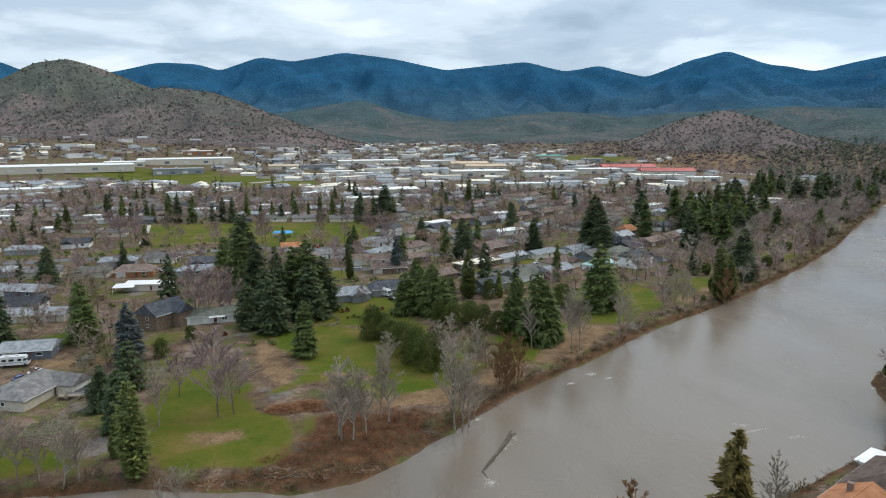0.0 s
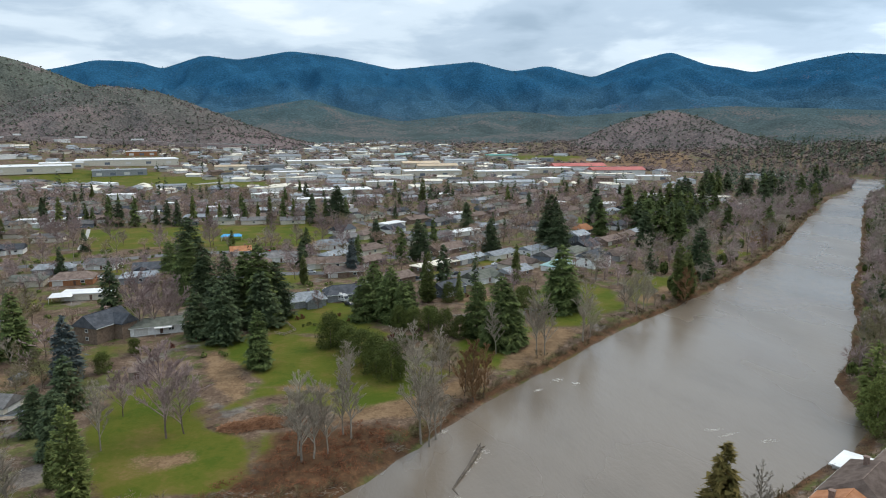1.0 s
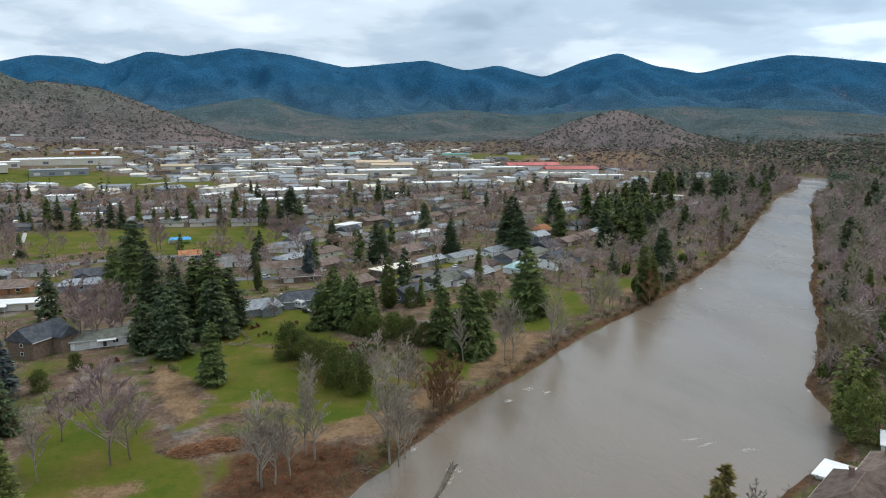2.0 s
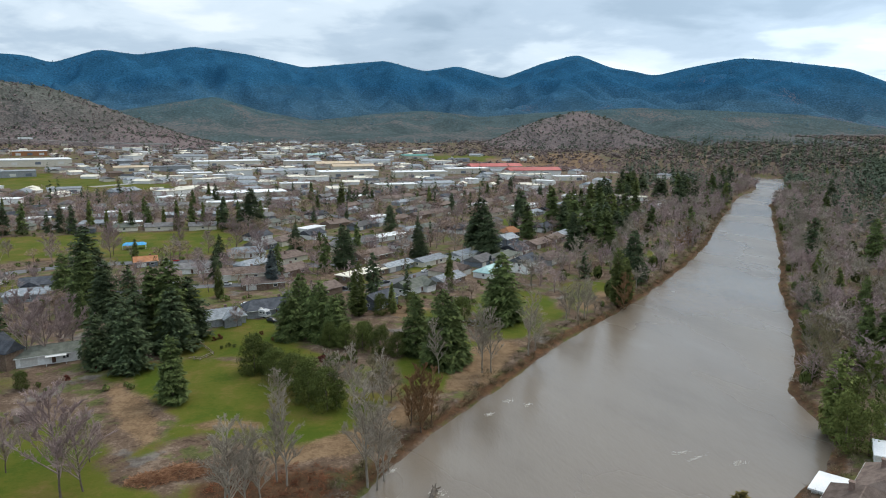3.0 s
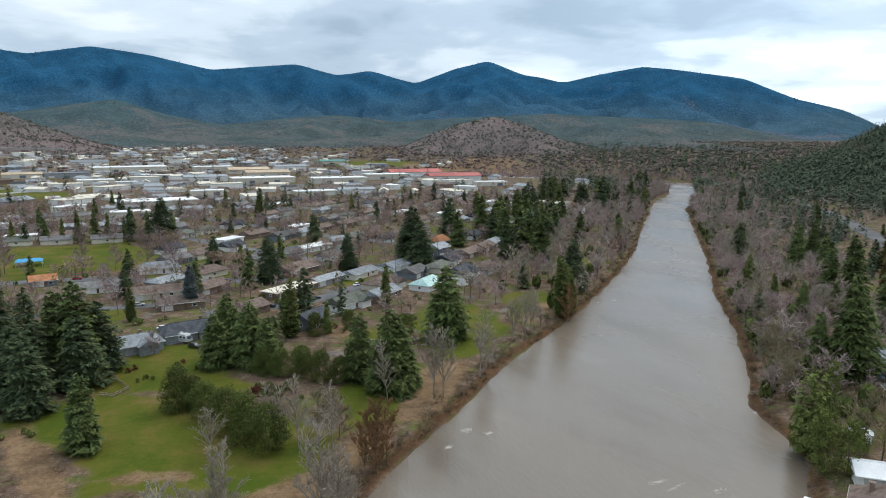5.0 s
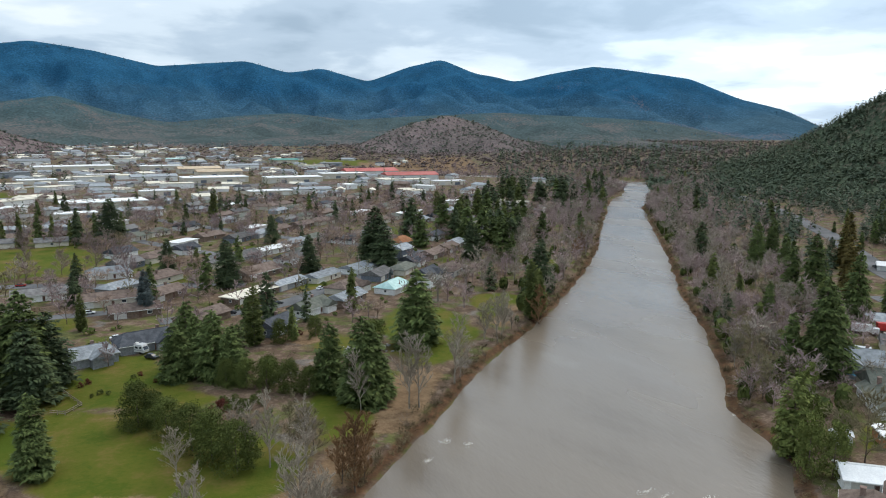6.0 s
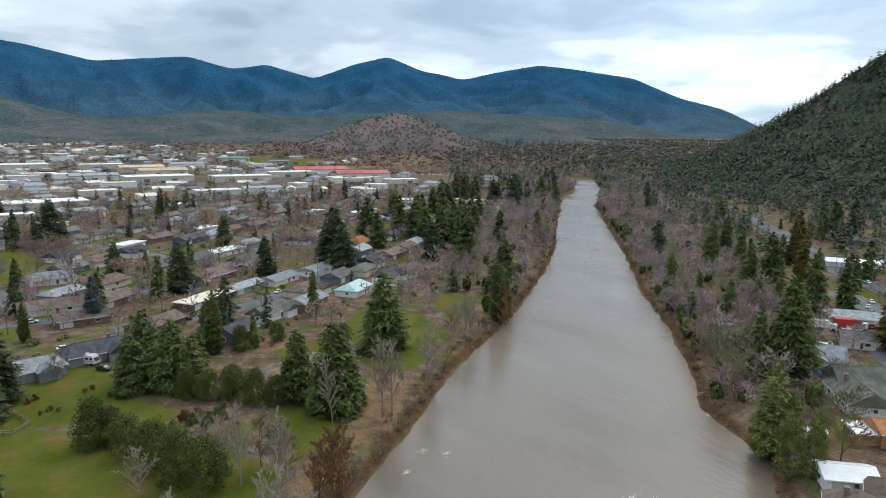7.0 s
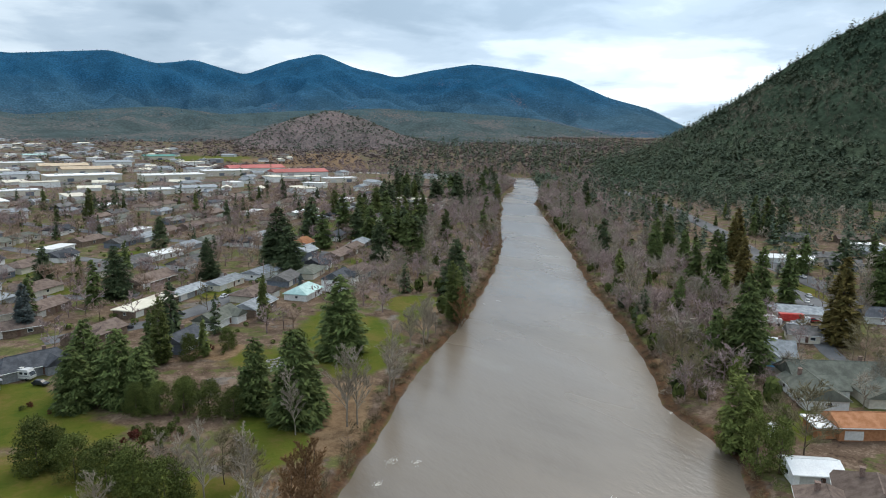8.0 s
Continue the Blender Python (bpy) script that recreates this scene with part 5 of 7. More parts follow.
def fill_town():
    r = random.Random(23)
    kinds = [small_block(k, *a) for k, a in enumerate([
        (24, 14, 5, "white_wall", "white_roof", "small white flat-roofed shop", False), (18, 11, 4, "cream_wall", "grey_roof", "distant grey-roofed town house", True), (30, 16, 5, "grey_wall", "slate_roof", "grey metal-roofed workshop in town", True),
        (16, 10, 4, "white_wall", "dark_roof", "distant white house with dark roof", True), (20, 12, 4, "brown_wall", "brown_roof", "distant brown-roofed town house", True), (36, 18, 6, "white_wall", "cream_roof", "pale flat-roofed town store building", False),
        (22, 12, 4, "white_wall", "slate_roof", "pale-roofed town house with white walls", True)])]
    first = set(range(len(kinds)))
    made = 0
    for _ in range(4000):
        if made >= 175:
            break
        az, rr = r.uniform(-33, 34), r.uniform(690, 1950) if r.random() < 0.85 else r.uniform(1500, 2300)
        x, y = rr * math.sin(radians(az)), rr * math.cos(radians(az))
        d = float(river_distance(np.array([[x, y]]))[0])
        if d < 70 or on_lawn(x, y) or not free_of(x, y, BIG, 14) or (az > 18 and rr > 1050) or (az > 5 and rr > 1500) or (rr < 800 and not free_of(x, y, HOUSES, 8)):
            continue
        k = r.choice((0, 0, 1, 2, 3, 4, 5, 5, 6, 6)) if rr < 1400 or r.random() < 0.5 else r.choice((1, 3, 6))
        if k in first:
            first.discard(k)
            ob = kinds[k]
        else:
            ob = copy_thing(kinds[k], Matrix.Identity(4))
        ob.matrix_basis = pose(x, y, zg(x, y), 0, 0, r.choice((8, 44, -46, 98)) + r.uniform(-6, 6))
        BIG.append((x, y, 16))
        made += 1


fill_town()


# highway on the foot of the western hill, with its bridge
def hill_road():
    bm = bmesh.new()
    prev = None
    for k in range(60):
        a = -34 + 24.5 * k / 59
        z = np.interp(a, [-34, -29.6, -26.2, -22.6, -16.8, -11.3, -9.5], [77, 72, 68, 63, 54, 46, 43])
        row = []
        for rr, dz in ((1500, -45), (1552, -1), (1556, 0.0), (1582, 0.3), (1586, -2)):
            row.append(bm.verts.new((rr * math.sin(radians(a)), rr * math.cos(radians(a)), z + dz)))
        if prev:
            for j in range(4):
                bm.faces.new((prev[j], row[j], row[j + 1], prev[j + 1]))
        prev = row
    tagged(part("road_embankment", bm, M["oak_slope"], None), "brushy highway embankment below the hill", "embankment", kind="structure")
    bm = bmesh.new()
    prev = None
    for k in range(60):
        a = -34 + 24.5 * k / 59
        z = np.interp(a, [-34, -29.6, -26.2, -22.6, -16.8, -11.3, -9.5], [77, 72, 68, 63, 54, 46, 43]) + 0.6
        row = [bm.verts.new((rr * math.sin(radians(a)), rr * math.cos(radians(a)), z)) for rr in (1558, 1580)]
        if prev:
            bm.faces.new((prev[0], row[0], row[1], prev[1]))
        prev = row
    tagged(part("road", bm, M["concrete"], None), "pale highway on the hill foot", "road", kind="structure")
    base = tagged(new("bridge"), "grey concrete highway overpass on piers", "bridge")
    pts = [(1566 * math.sin(radians(a)), 1566 * math.cos(radians(a)), z) for a, z in ((-11.6, 46.5), (-7.6, 44))]
    bm = bmesh.new()
    (x0, y0, z0), (x1, y1, z1) = pts
    vs = [bm.verts.new(p) for dz in (-1.6, 0.9) for p in ((x0, y0 - 7, z0 + dz), (x1, y1 - 7, z1 + dz), (x1, y1 + 7, z1 + dz), (x0, y0 + 7, z0 + dz))]
    for f in ((3, 2, 1, 0), (4, 5, 6, 7), (0, 1, 5, 4), (1, 2, 6, 5), (2, 3, 7, 6), (3, 0, 4, 7)):
        bm.faces.new([vs[k] for k in f])
    part("deck", bm, M["concrete"], base)
    for k in range(4):
        f = (k + 0.5) / 4
        x, y = x0 + (x1 - x0) * f, y0 + (y1 - y0) * f
        bm = bmesh.new()
        box(bm, x - 1.2, x + 1.2, y - 5, y + 5, zg(x, y) - 2, z0 + (z1 - z0) * f - 1.59)
        part("pier", bm, M["concrete"], base)


hill_road()


def truck(length, label):
    base = tagged(new("lorry"), label, "lorry", "lorries on the highway")
    bm = bmesh.new()
    box(bm, -length / 2, length / 2 - 3, -1.3, 1.3, 1.0, 4.0)
    part("trailer", bm, M["white_wall"], base)
    bm = bmesh.new()
    box(bm, length / 2 - 2.8, length / 2, -1.2, 1.2, 0.8, 3.4)
    part("cab", bm, M["white_car"], base)
    for x in (-length / 2 + 2, length / 2 - 1.2):
        bm = bmesh.new()
        bmesh.ops.create_cone(bm, cap_ends=True, segments=10, radius1=0.5, radius2=0.5, depth=2.4, matrix=pose(x, 0, 0.5, 90, 0, 0))
        part("wheel", bm, M["rubber"], base)
    return base


for a, ln in ((-20.6, 22), (-16.9, 24), (-24.5, 14)):
    ob = truck(ln, "white lorry on the far highway")
    z = float(np.interp(a, [-34, -29.6, -26.2, -22.6, -16.8, -11.3, -9.5], [77, 72, 68, 63, 54, 46, 43])) + 0.62
    ob.matrix_basis = pose(1566 * math.sin(radians(a)), 1566 * math.cos(radians(a)), z, 0, 0, -a)

# ---- things in the gardens, on the streets and in the river ----
def wheel_part(base, x, y, r=0.33, w=0.22):
    bm = bmesh.new()
    bmesh.ops.create_cone(bm, cap_ends=True, segments=12, radius1=r, radius2=r, depth=w, matrix=pose(x, y, r, 90, 0, 0))
    part("wheel", bm, M["rubber"], base)


def car(paint, label):
    base = tagged(new("car"), label, "car", "parked cars")
    bm = bmesh.new()
    prof = [(-2.2, 0.35), (2.2, 0.35), (2.25, 0.75), (1.2, 0.92), (-1.7, 0.98), (-2.25, 0.8)]
    for s in (-0.88, 0.88):
        bm.faces.new([bm.verts.new((x, s, z)) for x, z in (prof if s < 0 else prof[::-1])])
    bm.verts.ensure_lookup_table()
    n = len(prof)
    for k in range(n):
        j = (k + 1) % n
        bm.faces.new((bm.verts[k], bm.verts[2 * n - 1 - k], bm.verts[2 * n - 1 - j], bm.verts[j]))
    bmesh.ops.recalc_face_normals(bm, faces=bm.faces)
    part("body", bm, M[paint], base)
    bm = bmesh.new()
    low = [(-1.75, -0.8), (1.15, -0.8), (1.15, 0.8), (-1.75, 0.8)]
    top = [(-1.3, -0.64), (0.45, -0.64), (0.45, 0.64), (-1.3, 0.64)]
    v = [bm.verts.new((x, y, 0.9)) for x, y in low] + [bm.verts.new((x, y, 1.42)) for x, y in top]
    for f in ((0, 1, 5, 4), (1, 2, 6, 5), (2, 3, 7, 6), (3, 0, 4, 7)):
        bm.faces.new([v[k] for k in f])
    part("windows", bm, M["glass"], base)
    bm = bmesh.new()
    box(bm, -1.32, 0.47, -0.66, 0.66, 1.415, 1.48)
    part("roof", bm, M[paint], base)
    for x in (-1.4, 1.4):
        for y in (-0.82, 0.82):
            wheel_part(base, x, y)
    return base


CARS = [car(p, "%s car parked by the kerb" % w) for p, w in (("white_car", "white"), ("silver_car", "silver grey"), ("dark_car", "dark grey"), ("red_car", "dark red"), ("blue_car", "dark blue"))]
SEEN = set()


def park_car(k, x, y, turn, lift=0.13):
    ob = CARS[k] if k not in SEEN else copy_thing(CARS[k], Matrix.Identity(4))
    SEEN.add(k)
    ob.matrix_basis = pose(x, y, max(zg(x + dx, y + dy) for dx in (-2, 2) for dy in (-1, 1)) + lift - 0.03, 0, 0, turn)


for k, x, y, turn in [(0, 62.8, 359.3, 42), (0, 97.4, 373, 40), (1, 125.7, 405.8, 45), (2, 40, 340, 30), (0, -30, 352, 0), (3, -60, 417, 2), (1, -100, 418, 8), (4, -20, 407, -20), (2, 20, 331, 10), (0, 82, 370, 40), (0, 280, 231, 50), (1, 300, 229, 55), (0, 316, 254, 58),
                      (2, 347, 296, 52), (3, 240, 207, -40), (0, 227, 208, 20), (1, 222, 203, -52), (2, 332, 275, 58), (0, 150, 430, 50), (1, 170, 448, 46), (2, -150, 399, 18), (0, -112, 202, 80)]:
    park_car(k, x, y, turn)
for k, x, y, turn in [(4, -113, 196, 75), (1, -110, 172, 10), (2, -114, 180, 5), (0, -130, 352, 5), (3, -90, 350, 5), (1, 197, 172, 60), (0, 270, 226, 30), (1, 262, 220, 10), (0, -20, 312, 10), (2, -10, 286, -44), (3, 110, 388, 42), (1, 60, 430, -58)]:
    park_car(k, x, y, turn)


def motorhome(label, length=9.0):
    base = tagged(new("motorhome"), label, "motorhome")
    bm = bmesh.new()
    prof = [(-length / 2, 0.55), (length / 2 - 0.1, 0.55), (length / 2, 1.3), (length / 2 - 0.7, 2.5), (length / 2 - 1.0, 3.1), (-length / 2 + 0.15, 3.15), (-length / 2, 2.9)]
    n = len(prof)
    for s in (-1.2, 1.2):
        bm.faces.new([bm.verts.new((x, s, z)) for x, z in (prof if s < 0 else prof[::-1])])
    bm.verts.ensure_lookup_table()
    for k in range(n):
        j = (k + 1) % n
        bm.faces.new((bm.verts[k], bm.verts[2 * n - 1 - k], bm.verts[2 * n - 1 - j], bm.verts[j]))
    bmesh.ops.recalc_face_normals(bm, faces=bm.faces)
    part("body", bm, M["white_car"], base)
    for side in (-1, 1):
        for x, w in ((-2.6, 1.2), (-0.6, 1.4), (1.6, 1.0), (3.1, 0.9)):
            bm = bmesh.new()
            box(bm, x - w / 2, x + w / 2, side * 1.2 - 0.03, side * 1.2 + 0.03, 1.75, 2.4)
            part("window", bm, M["glass"], base)
        bm = bmesh.new()
        box(bm, -length / 2 + 0.3, length / 2 - 0.5, side * 1.2 - 0.02, side * 1.2 + 0.02, 1.15, 1.4)
        part("stripe", bm, M["silver_car"], base)
        for x in (-2.4, 3.0):
            wheel_part(base, x, side * 1.05, 0.45, 0.3)
    bm = bmesh.new()
    for x0, z0, x1, z1 in ((length / 2 + 0.0, 1.45, length / 2 - 0.62, 2.42),):
        v = [bm.verts.new(p) for p in ((x0, -1.0, z0), (x0, 1.0, z0), (x1, 1.0, z1), (x1, -1.0, z1))]
        w = [bm.verts.new((p.co.x + 0.05, p.co.y, p.co.z + 0.03)) for p in v]
        bm.faces.new(w)
        for k in range(4):
            j = (k + 1) % 4
            bm.faces.new((v[k], v[j], w[j], w[k]))
    part("windscreen", bm, M["glass"], base)
    for x in (-1.8, 0.8):
        bm = bmesh.new()
        box(bm, x - 0.5, x + 0.5, -0.4, 0.4, 3.13, 3.42)
        part("roof_vent", bm, M["garage"], base)
    return base


ob = motorhome("white motorhome parked beside the dark-roofed house")
ob.matrix_basis = pose(-14.5, 294.5, zg(-14.5, 294.5) + 0.25, 0, 0, -44)
ob = motorhome("white travel trailer parked beside a house", 8.0)
ob.matrix_basis = pose(-121, 208, zg(-121, 208) + 0.25, 0, 0, 12)


def pool(x, y, label, water):
    base = tagged(new("swimming_pool"), label, "swimming pool")
    bm = bmesh.new()
    for r0, r1, z0, z1 in ((3.1, 2.95, -0.3, 1.2),):
        n = 28
        rows = [[bm.verts.new((r * math.cos(6.2832 * k / n), r * math.sin(6.2832 * k / n), z)) for k in range(n)] for r, z in ((r0, z0), (r0, z1), (r1, z1), (r1, z0))]
        for a, b in zip(rows, rows[1:] + rows[:1]):
            for k in range(n):
                j = (k + 1) % n
                bm.faces.new((a[k], a[j], b[j], b[k]))
    part("pool_wall", bm, M["slate_roof"], base)
    bm = bmesh.new()
    bmesh.ops.create_circle(bm, cap_ends=True, segments=28, radius=2.95, matrix=pose(0, 0, 0.95))
    part("pool_water", bm, M[water], base)
    bm = bmesh.new()
    box(bm, -3.4, 3.0, -5.2, -3.15, 0.9, 1.05)
    part("deck", bm, M["wood"], base)
    base.matrix_basis = pose(x, y, zg(x, y))


pool(-91.6, 185.2, "round above-ground pool with dark water", "glass")
pool(177.5, 186.5, "round pool with bright blue water", "blue_tarp")


def beam_fence():
    base = tagged(new("wooden_rail"), "low weathered timber rail beside the garden", "fence")
    line = [(-33, 263), (-28, 251), (-31.5, 246), (-35, 248)]
    for (x0, y0), (x1, y1) in zip(line, line[1:]):
        for dz in (0.45, 0.95):
            b = Build()
            b.tube((x0, y0, zg(x0, y0) + dz), (x1, y1, zg(x1, y1) + dz), 0.10, 0.10, 5)
            o = new("rail", b.mesh("rail", M["wood"]))
            o.parent = base
        n = max(2, int(math.hypot(x1 - x0, y1 - y0) / 2.5))
        for k in range(n):
            x, y = x0 + (x1 - x0) * k / n, y0 + (y1 - y0) * k / n
            b = Build()
            b.tube((x, y, zg(x, y) - 0.4), (x, y, zg(x, y) + 1.15), 0.12, 0.12, 5)
            o = new("post", b.mesh("post", M["wood"]))
            o.parent = base


beam_fence()


def canopy(x, y, turn, mat, label, w=11, d=8):
    base = tagged(new("canopy"), label, "canopy")
    bm = bmesh.new()
    prism(bm, -w / 2, w / 2, -d / 2, d / 2, 2.6, 1.3, 1.5, 0.12)
    part("cover", bm, M[mat], base)
    for px in (-w / 2 + 0.4, w / 2 - 0.4):
        for py in (-d / 2 + 0.4, d / 2 - 0.4):
            b = Build()
            b.tube((px, py, -0.5), (px, py, 2.61), 0.09, 0.09, 6)
            o = new("post", b.mesh("post", M["trim"]))
            o.parent = base
    base.matrix_basis = pose(x, y, zg(x, y), 0, 0, turn)


canopy(-88.6, 467, 6, "blue_tarp", "bright blue canopy on white posts beside the park", 13, 8)
canopy(-128, 306, 10, "white_roof", "white awning beside the street houses", 9, 6)


def shed(x, y, turn, wall, roof, label, w=4.0, d=3.0):
    base = tagged(new("shed"), label, "shed")
    bm = bmesh.new()
    box(bm, -w / 2, w / 2, -d / 2, d / 2, -0.4, 2.1)
    part("wall", bm, M[wall], base)
    bm = bmesh.new()
    prism(bm, -w / 2 - 0.3, w / 2 + 0.3, -d / 2 - 0.3, d / 2 + 0.3, 2.1, 1.1, 0.0, 0.1)
    part("roof", bm, M[roof], base)
    panel(base, "door", M["door"], 0, -d / 2, 0.05, 1.2, 1.9, 0)
    base.matrix_basis = pose(x, y, zg(x, y), 0, 0, turn)


for a in ((-68.8, 209, 20, "wood", "brown_roof", "small brown wooden garden shed"), (-60, 284, 8, "white_wall", "grey_roof", "white garden shed behind a bungalow"), (22, 296, 44, "brown_wall", "dark_roof", "dark garden shed by the firs"),
          (134, 158, -35, "white_wall", "white_roof", "white shed beside the river house"), (198, 198, -50, "grey_wall", "white_roof", "grey shed with white roof"), (-100, 208, 78, "wood", "grey_roof", "weathered shed behind the ranch house")):
    shed(*a)


def planter_bed(x, y, turn, w, d):
    base = tagged(new("raised_bed"), "long timber-edged raised vegetable bed", "garden bed", "raised garden beds")
    bm = bmesh.new()
    for a in ((-w / 2, w / 2, -d / 2, -d / 2 + 0.15), (-w / 2, w / 2, d / 2 - 0.15, d / 2), (-w / 2, -w / 2 + 0.15, -d / 2 + 0.15, d / 2 - 0.15), (w / 2 - 0.15, w / 2, -d / 2 + 0.15, d / 2 - 0.15)):
        box(bm, *a, -0.3, 0.5)
    part("frame", bm, M["wood"], base)
    bm = bmesh.new()
    box(bm, -w / 2 + 0.15, w / 2 - 0.15, -d / 2 + 0.15, d / 2 - 0.15, -0.2, 0.42)
    part("soil", bm, M["hedge"] if (x * 7) % 2 > 1 else M["brush"], base)
    base.matrix_basis = pose(x, y, zg(x, y), 0, 0, turn)


for k in range(5):
    planter_bed(-89.5 + 0.6 * k, 164.5 - 2.9 * k, 8, 8.5, 1.7)


def stone_terrace(x, y):
    """Loose flat stones laid in a rough garden terrace."""
    rr = random.Random(12)
    base = tagged(new("stone_terrace"), "garden terrace of loose pale flat stones", "terrace")
    shapes = []
    for k in range(4):
        bm = bmesh.new()
        ring = [(math.cos(1.047 * j) * rr.uniform(0.45, 0.75), math.sin(1.047 * j) * rr.uniform(0.35, 0.6)) for j in range(6)]
        low, up = [bm.verts.new((u, v, -0.25)) for u, v in ring], [bm.verts.new((u * 0.92, v * 0.92, 0.22)) for u, v in ring]
        bm.faces.new(up)
        for j in range(6):
            bm.faces.new((low[j], low[(j + 1) % 6], up[(j + 1) % 6], up[j]))
        me = bpy.data.meshes.new("stone")
        bm.to_mesh(me)
        bm.free()
        me.materials.append(M["rock"])
        shapes.append(me)
    for k in range(110):
        u, v = rr.uniform(-9, 9), rr.choice((-4.5, -2.2, 0.4, 2.6, 4.6)) + rr.gauss(0, 0.45)
        o = new("stone", shapes[k % 4])
        o.parent = base
        q = rr.uniform(0.7, 1.5)
        o.matrix_basis = pose(u, v, zg(x + u, y + v) - zg(x, y), 0, 0, rr.uniform(0, 360)) @ Matrix.Diagonal((q, q, 1, 1))
    base.matrix_basis = pose(x, y, zg(x, y))


stone_terrace(53.9, 268.8)


def solar_panels(hx, hy, turn):
    base = tagged(new("solar_panel"), "dark blue solar panels on the orange roof", "solar panel")
    for k in range(4):
        for j in range(2):
            bm = bmesh.new()
            box(bm, -0.95, 0.95, -0.78, 0.78, 0.0, 0.06)
            p = part("panel", bm, M["blue_car"], base)
            p.matrix_basis = pose(2.05 * k, 1.66 * j, 0)
    base.matrix_basis = pose(hx, hy, zg(hx, hy) + 0.25, 0, 0, turn) @ pose(-4.5, -4.4, 3.68, 25.3, 0, 0)


solar_panels(77, 113, 36)


def drift_log():
    rr = random.Random(3)
    base = tagged(new("driftwood_log"), "bare tree trunk stranded in the river current", "log")
    b = Build()
    pts = [Vector(p) for p in ((21.6, 156.6, 0.75), (19.8, 152.6, 0.55), (17.6, 148.0, 0.4), (15.4, 144.0, 0.25), (13.6, 140.4, 0.05), (14.6, 137.0, -0.2))]
    for k in range(5):
        b.tube(pts[k], pts[k + 1], 0.55 - 0.08 * k, 0.47 - 0.08 * k, 7)
    o = new("stem", b.mesh("stem", M["deadlog"]))
    o.parent = base
    for k in range(9):
        b = Build()
        c, s = around(rr)
        b.tube(pts[0], pts[0] + Vector((c * 1.1 + 0.4, 0.5 + 0.4 * rr.random(), s * 1.0)), 0.22, 0.05, 4)
        o = new("root", b.mesh("root", M["deadlog"]))
        o.parent = base


drift_log()


def foam(x, y, length, width, turn, seed):
    """Broken white water: many small low crests strewn along the current."""
    rr = random.Random(seed)
    bm = bmesh.new()
    for _ in range(int(34 + length * width * 2.4)):
        u, v = rr.gauss(0, 0.30) * length, rr.gauss(0, 0.28) * width
        r = rr.uniform(0.05, 0.16) * (1.2 - min(1, abs(u) / length))
        n, a0 = 7, rr.uniform(0, 6)
        ring = [bm.verts.new((u + 1.7 * r * math.cos(a0 + 0.9 * k) * rr.uniform(0.6, 1.2), v + r * math.sin(a0 + 0.9 * k) * rr.uniform(0.6, 1.2), 0.015)) for k in range(n)]
        top = bm.verts.new((u, v, 0.05 + 0.25 * r))
        for k in range(n):
            bm.faces.new((ring[k], ring[(k + 1) % n], top))
    ob = part("foam", bm, M["foam"], None)
    ob.matrix_basis = pose(x, y, 0.0, 0, 0, turn)
    tagged(ob, "broken white foam on brown river water", "foam", kind="stuff")


for a in ((20.4, 152.6, 6.5, 1.5, 62, 1), (22.2, 156.4, 3.4, 3.0, 40, 2), (14.8, 135.4, 5, 2.4, -70, 3), (51.6, 199.6, 4.5, 2.2, 30, 4), (89.3, 153.6, 4.2, 1.5, 10, 5), (79.7, 161.1, 4.5, 1.4, 10, 6), (56, 196, 3, 1.5, 40, 7), (128.0, 183.6, 2.2, 1.2, 40, 8), (15, 168, 3, 1.2, 40, 9), (17.5, 147.5, 5, 1.2, 62, 10), (82, 158, 6, 1.0, 20, 11), (44, 192, 3, 1.4, 35, 12)):
    foam(*a)


# clutter of the boat yard beside the workshop
def box_truck(x, y, turn, paint, label, ln=8.5):
    base = tagged(new("lorry"), label, "lorry")
    bm = bmesh.new()
    box(bm, -ln / 2, ln / 2 - 2.4, -1.2, 1.2, 1.0, 3.6)
    part("cargo_box", bm, M[paint], base)
    bm = bmesh.new()
    box(bm, ln / 2 - 2.3, ln / 2, -1.1, 1.1, 0.6, 2.5)
    part("cab", bm, M["white_car"], base)
    bm = bmesh.new()
    box(bm, ln / 2 - 0.6, ln / 2 + 0.03, -0.95, 0.95, 1.6, 2.3)
    part("windscreen", bm, M["glass"], base)
    for wx in (-ln / 2 + 1.4, ln / 2 - 1.2):
        for wy in (-1.0, 1.0):
            wheel_part(base, wx, wy, 0.48, 0.3)
    base.matrix_basis = pose(x, y, zg(x, y) + 0.1, 0, 0, turn)


box_truck(232.5, 210.5, -42, "red_paint", "red box lorry parked by the workshop", 11)
box_truck(222, 214, -50, "white_wall", "white box lorry by the workshop")


